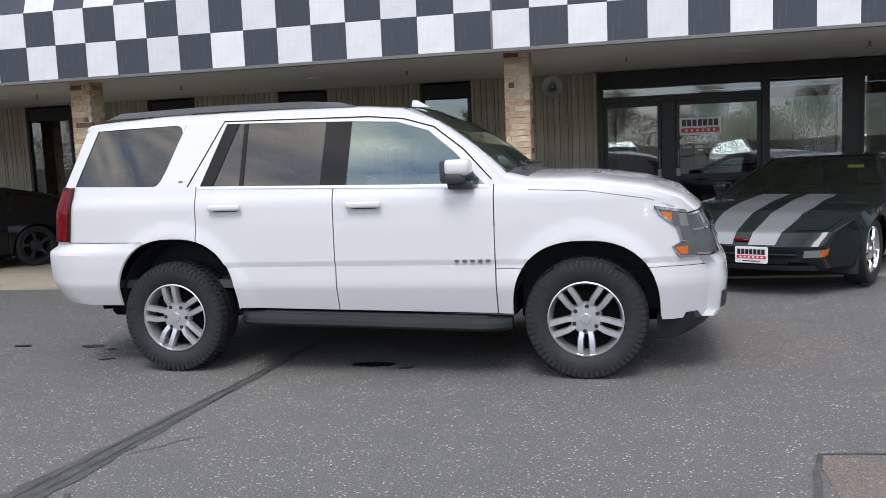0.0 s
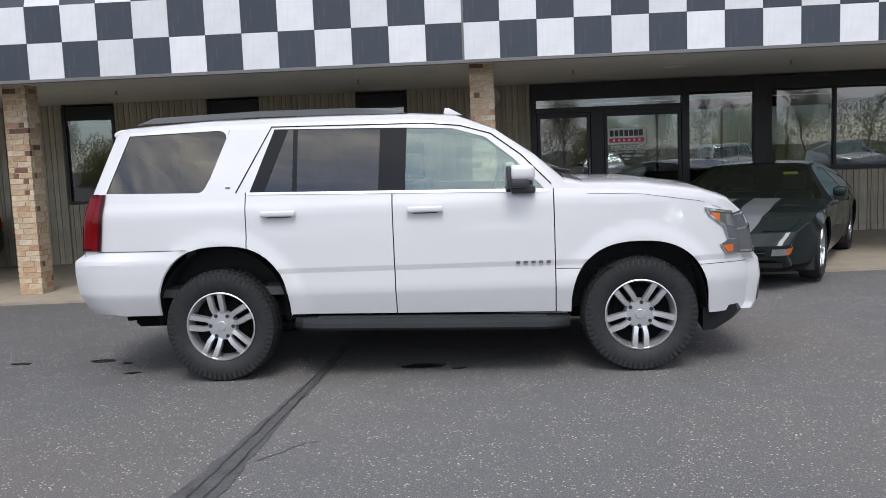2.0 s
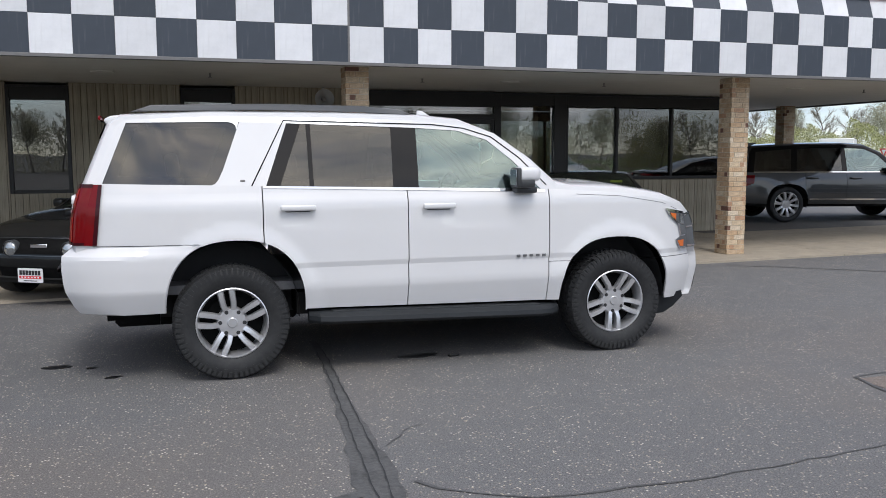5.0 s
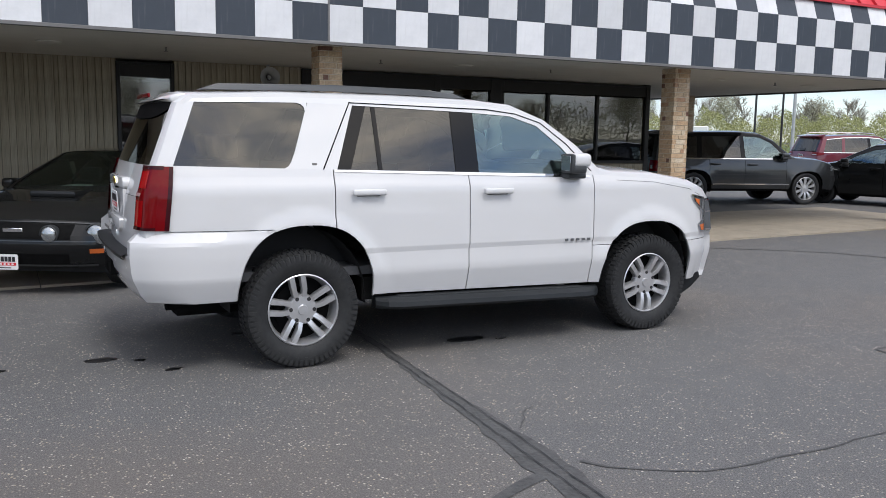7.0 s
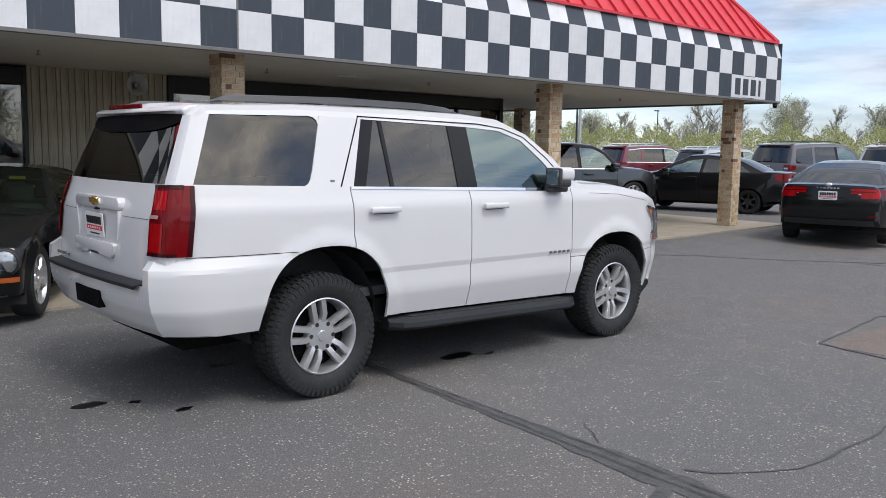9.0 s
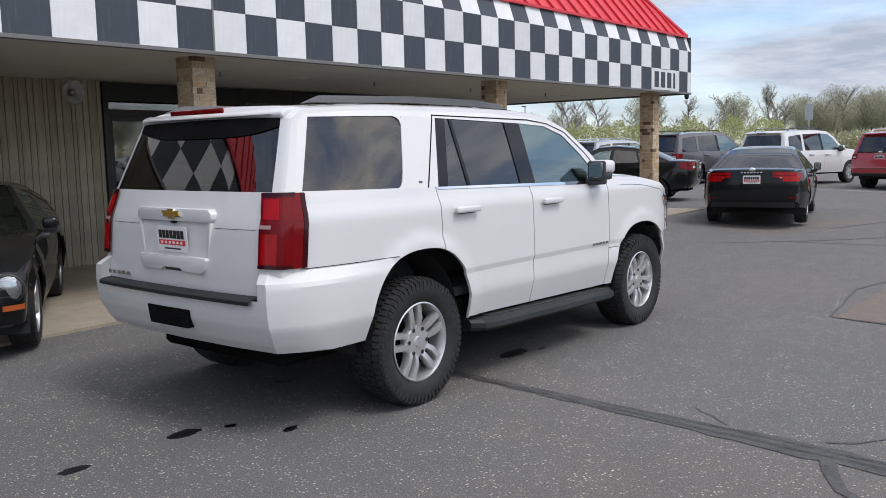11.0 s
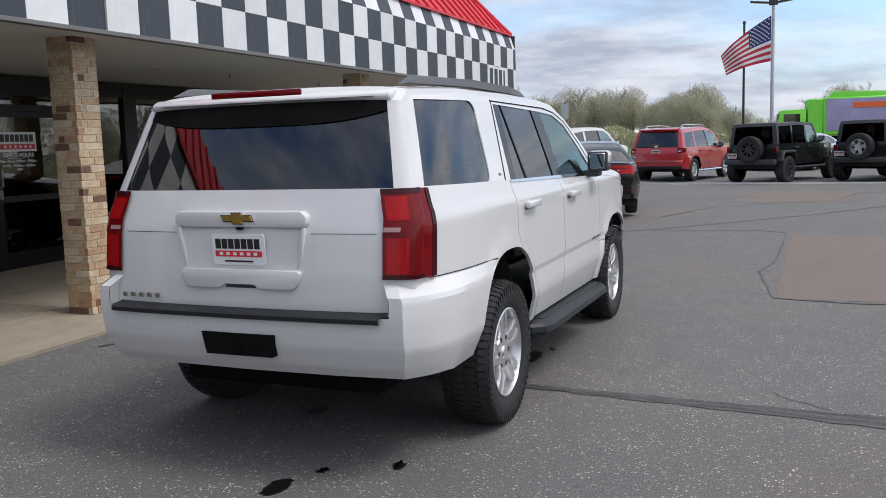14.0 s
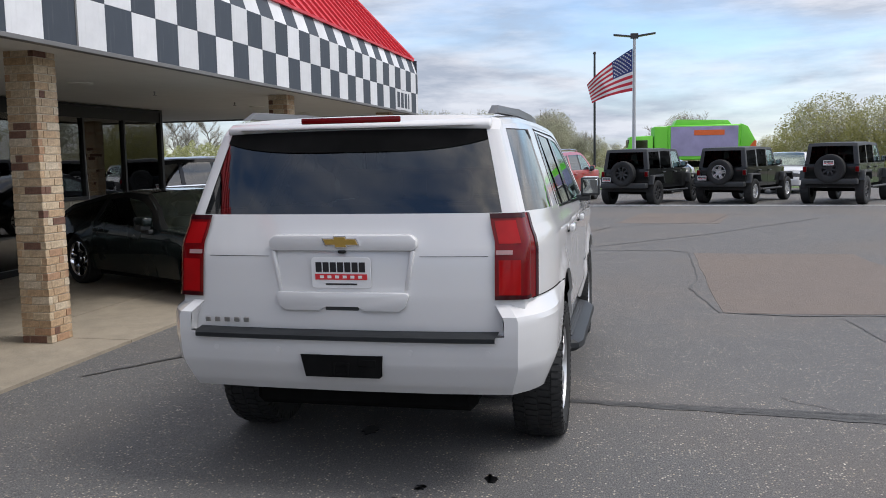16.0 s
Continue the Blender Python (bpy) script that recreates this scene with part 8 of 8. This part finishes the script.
for i, az in enumerate(np.arange(4.9, 17.3, 0.30)):
    src = (bud_a, bud_b, bud_b, bud_a, bare_a)[i % 5]
    top = .84 + .14 * math.sin(az * 1.1) + (.0 if az > 5.6 else -.2)
    x, y = polar(az + rnd.uniform(-.2, .2), rnd.uniform(104, 128))
    copy_thing(src, pose(x, y, 0, 0, 0, rnd.uniform(0, 360)) @ Matrix.Scale(top * rnd.uniform(.88, 1.1), 4))
for i, az in enumerate(np.arange(17.6, 62.0, 0.95)):
    x, y = polar(az + rnd.uniform(-.5, .5), rnd.uniform(88, 112))
    copy_thing((bare_a, bare_b, bare_a, bud_a, bare_b, bare_c)[i % 6], pose(x, y, 0, 0, 0, rnd.uniform(0, 360)) @ Matrix.Scale(rnd.uniform(.62, 1.0), 4))
for az, d, s, src in ((8.6, 84, .66, bud_a), (7.4, 84, .68, bud_b), (6.4, 85, .52, bud_a), (5.2, 82, .50, bud_b), (4.2, 84, .46, bud_a), (.7, 76, .42, bud_b), (.0, 74, .52, bud_a), (-.9, 72, .62, bud_b), (-1.6, 73, .56, bud_a), (-.3, 70, .40, green), (-12.6, 64, .92, green), (-16, 60, .95, green), (-6.4, 78, .55, green), (2.4, 130, .45, bud_a), (3.2, 125, .45, bud_b)):
    x, y = polar(az, d)
    copy_thing(src, pose(x, y, 0, 0, 0, rnd.uniform(0, 360)) @ Matrix.Scale(s, 4))
# trees and cars behind the walk, mirrored in the glass
for i in range(46):
    az = 180 + i * 3.7 + rnd.uniform(-1.2, 1.2)
    x, y = polar(az, rnd.uniform(48, 75), (0, 0))
    copy_thing((bud_a, bare_a, bud_b, green)[i % 4], pose(x, y, 0, 0, 0, rnd.uniform(0, 360)) @ Matrix.Scale(rnd.uniform(.6, .95), 4))
for x, y, a, src in ((-6.5, -9.5, 88, white_crossover), (-1.2, -9.0, 84, white_crossover), (3.4, -9.6, 95, silver_saloon), (8.6, -9.2, 90, white_crossover), (-12.0, -9.4, 92, silver_saloon), (13.5, -9.4, 88, silver_saloon)):
    copy_thing(src, lot(x, y, a))


def brush(name, az0, az1, d0, d1, h, n, size, mat, label, seed):
    """Low growth along the lot edge: many small leaves in an uneven bank."""
    r = random.Random(seed)
    verts, faces = [], []
    for i in range(n):
        az = r.uniform(az0, az1)
        top = h * (.88 + .34 * noise.noise((az * 0.8, 0.3, seed)) + .22 * noise.noise((az * 3.1, 1.3, seed)))
        x, y = polar(az, r.uniform(d0, d1))
        z = top * (1 - r.random() ** 1.3)
        c = Vector((x, y, z))
        a, b = rand_dir(r) * size * r.uniform(.6, 1.5), rand_dir(r) * size * r.uniform(.4, .9)
        k = len(verts)
        verts += [c + a, c + b, c - a, c - b]
        faces.append((k, k + 1, k + 2, k + 3))
    me = bpy.data.meshes.new(name)
    me.from_pydata(verts, [], faces)
    return tagged(mesh_part(name, me, mat), label, "brush", kind="stuff")


brush("brush", 17.5, 66, 72, 84, 3.7, 110000, .078, M_LEAF_BRUSH, "bank of pale green brush behind the parked cars", 3)
brush("undergrowth", 2, 18.5, 98, 106, 2.5, 26000, .115, M_LEAF_LOW, "dull green undergrowth below the woodland", 4)
brush("hedge", -17, 3, 66, 80, 1.7, 20000, .11, M_LEAF_LOW, "low green growth at the lot edge", 5)


brush("brush", 186, 352, 60, 74, 5.2, 130000, .10, M_LEAF_WOOD, "bank of budding growth across the road", 8)


def grass_bank(az0, az1, d0, d1, h, seed):
    """A low mown bank beyond the parked cars."""
    n, k = 48, 8
    verts, faces = [], []
    for i in range(n + 1):
        az = az0 + (az1 - az0) * i / n
        for j in range(k + 1):
            u = j / k
            x, y = polar(az, d0 + (d1 - d0) * u)
            z = h * math.sin(math.pi * u) ** 1.4 * (.8 + .35 * noise.noise((az * .35, u, seed))) * min(1, 6 * i / n, 6 * (n - i) / n) - .02
            verts.append((x, y, z))
    for i in range(n):
        for j in range(k):
            a = i * (k + 1) + j
            faces.append((a, a + 1, a + k + 2, a + k + 1))
    me = bpy.data.meshes.new("grass_bank")
    me.from_pydata(verts, [], faces)
    for p in me.polygons:
        p.use_smooth = True
    return tagged(mesh_part("grass_bank", me, M_GRASS), "low mown grass bank beyond the parked cars", "grass", kind="structure")


grass_bank(-16, 12, 42, 58, 1.15, 3)

# ---- pieces: chequer panels, roof panels, siding boards, bricks ----
def piece_mesh(name, bm, mat, smooth=False):
    bmesh.ops.recalc_face_normals(bm, faces=bm.faces)
    me = bpy.data.meshes.new(name)
    bm.to_mesh(me)
    bm.free()
    me.materials.append(mat)
    return me


g = 0.002
SEAM_X, COL_L, COL_R = -1.715, 0.4366, 0.4303


def check_meshes(col):
    flat = [piece_mesh("check_panel", box(g, col - g, -0.006, 0.013, g, ROW - g), m) for m in (M_CHECK_W, M_CHECK_B)]
    lean = []
    for m in (M_CHECK_W, M_CHECK_B):
        bm = bmesh.new()
        prof = [(0.0, 0.0), (SLOPE_Y, SLOPE_Z), (SLOPE_Y + 0.008, SLOPE_Z - 0.012), (0.012, -0.012)]
        a = [bm.verts.new((g, y, z)) for y, z in prof]
        b = [bm.verts.new((col - g, y, z)) for y, z in prof]
        bm.faces.new(a)
        bm.faces.new(b[::-1])
        for i in range(4):
            bm.faces.new((a[i], b[i], b[(i + 1) % 4], a[(i + 1) % 4]))
        lean.append(piece_mesh("check_panel", bm, m))
    return flat, lean


checks_l, checks_r = check_meshes(COL_L), check_meshes(COL_R)
for i in range(-32, 29):
    for row in range(3):
        col, (flat, lean) = (COL_L, checks_l) if i < 0 else (COL_R, checks_r)
        if row == 2 and i == 28:
            continue
        ob = mesh_part("check_panel", (flat if row < 2 else lean)[(i + row) % 2], None, fascia)
        ob.matrix_basis = pose(SEAM_X + i * col, FRONT_Y, 2.655 + row * ROW) @ Matrix.Diagonal(((CORNER_X - SEAM_X - 28 * COL_R) / COL_R if i == 28 else 1, 1, 1, 1))
for j in range(24):
    for row in range(3):
        ob = mesh_part("check_panel", checks_r[0][(j + row + 1) % 2], None, fascia)
        ob.matrix_basis = pose(CORNER_X, FRONT_Y + j * COL_R, 2.655 + row * ROW, 0, 0, 90) @ Matrix.Diagonal((1, 1, 1 if row < 2 else SLOPE_Z / ROW, 1))
bm = bmesh.new()
bm.faces.new([bm.verts.new(q) for q in ((SEAM_X + 28 * COL_R, FRONT_Y, Z_TOP), (CORNER_X, FRONT_Y, Z_TOP), (CORNER_X, FRONT_Y + SLOPE_Y, Z_TOP + SLOPE_Z), (SEAM_X + 28 * COL_R, FRONT_Y + SLOPE_Y, Z_TOP + SLOPE_Z))])
r = bmesh.ops.extrude_face_region(bm, geom=list(bm.faces))
for v in r["geom"]:
    if isinstance(v, bmesh.types.BMVert):
        v.co.z -= 0.012
part("corner_panel", bm, M_CHECK_W, fascia, smooth=False)
part("corner_trim", box(CORNER_X - 0.004, CORNER_X + 0.010, FRONT_Y - 0.010, FRONT_Y + 0.03, 2.66, Z_TOP), M_CHECK_W, fascia, smooth=False)
part("seam_cover", box(SEAM_X - 0.012, SEAM_X + 0.012, FRONT_Y - 0.011, FRONT_Y, 2.63, Z_TOP), M_DRIP, fascia, smooth=False)
part("roof_flashing", box(LEFT_X, rx, ry - 0.03, ry + 0.02, rz - 0.012, rz + 0.03), M_RED_ROOF, fascia, smooth=False)

# raised seams of the red roof, front slope and end slope
PITCH = 0.40
slope_len = math.hypot(ROOF_RUN, ROOF_RISE)
ang = math.degrees(math.atan2(ROOF_RISE, ROOF_RUN))
rib = piece_mesh("roof_seam", box(-0.012, 0.012, 0.0, slope_len, 0.0, 0.04), M_RED_ROOF)
x = rx - 0.1
while x > LEFT_X:
    cut = min(1.0, max(0.02, (rx - x) / ROOF_RUN))
    ob = mesh_part("roof_seam", rib, None, roof)
    ob.matrix_basis = pose(x, ry, rz, ang, 0, 0) @ Matrix.Diagonal((1, cut, 1, 1))
    x -= PITCH
y = ry + 0.1
while y < 20.0:
    cut = min(1.0, max(0.02, (y - ry) / ROOF_RUN))
    ob = mesh_part("roof_seam", rib, None, roof)
    ob.matrix_basis = pose(rx, y, rz, 0, 0, 90) @ pose(0, 0, 0, ang, 0, 0) @ Matrix.Diagonal((1, cut, 1, 1))
    y += PITCH
bm = tube((rx, ry, rz + 0.02), (rx - ROOF_RUN, ry + ROOF_RUN, rz + ROOF_RISE + 0.02), 0.05, 0.05, 8)
part("hip_cap", bm, M_RED_ROOF, roof)

# siding boards
board_cache = {}


def board(x, w, z0, z1):
    key = (round(w, 3), round(z1 - z0, 3))
    if key not in board_cache:
        board_cache[key] = piece_mesh("siding_board", box(0.005, w - 0.005, -0.008, 0.013, 0, z1 - z0), M_SIDING)
    ob = mesh_part("siding_board", board_cache[key], None, wall_front)
    ob.matrix_basis = pose(x, WALL_Y, z0)


BW = (0.06, 0.11, 0.09, 0.13)
for a, b, z0, z1 in [*spans, (3.07, OFFICE_X - 0.06, -0.1, 1.07)]:
    if z1 < z0 + 0.2:
        continue
    x, k = a, 0
    while x < b - 0.02:
        w = min(BW[k % 4], b - x)
        board(x, w, z0, z1)
        x += w
        k += 1

# bricks: a stretcher and a header to each face of a course, turned about from course to course
COURSE, BRICK_L, HEAD_L = 0.0715, 0.180, 0.075
brick_mes = [piece_mesh("brick", box(0.004, n - 0.004, 0.0, 0.06, 0.004, COURSE - 0.005, 0.0025), M_BRICK) for n in (BRICK_L, HEAD_L)]
brick_rnd = random.Random(5)
for p in pillar_things:
    for c in range(int((SOFFIT_Z - p.matrix_basis.translation.z) / COURSE) + 1):
        for s in range(4):
            turn = pose(PILLAR_W / 2, PILLAR_W / 2, c * COURSE, 0, 0, 90 * s)
            lens = [0, 1] if brick_rnd.random() < 0.5 else [1, 0]
            u = (-PILLAR_W / 2) if c % 2 == 0 else (-PILLAR_W / 2 + PILLAR_W - BRICK_L - HEAD_L)
            for k in lens:
                ob = mesh_part("brick", brick_mes[k], None, p)
                ob.matrix_basis = turn @ pose(u + brick_rnd.uniform(-.001, .001), -PILLAR_W / 2 + brick_rnd.uniform(-.002, .002), 0)
                u += BRICK_L if k == 0 else HEAD_L
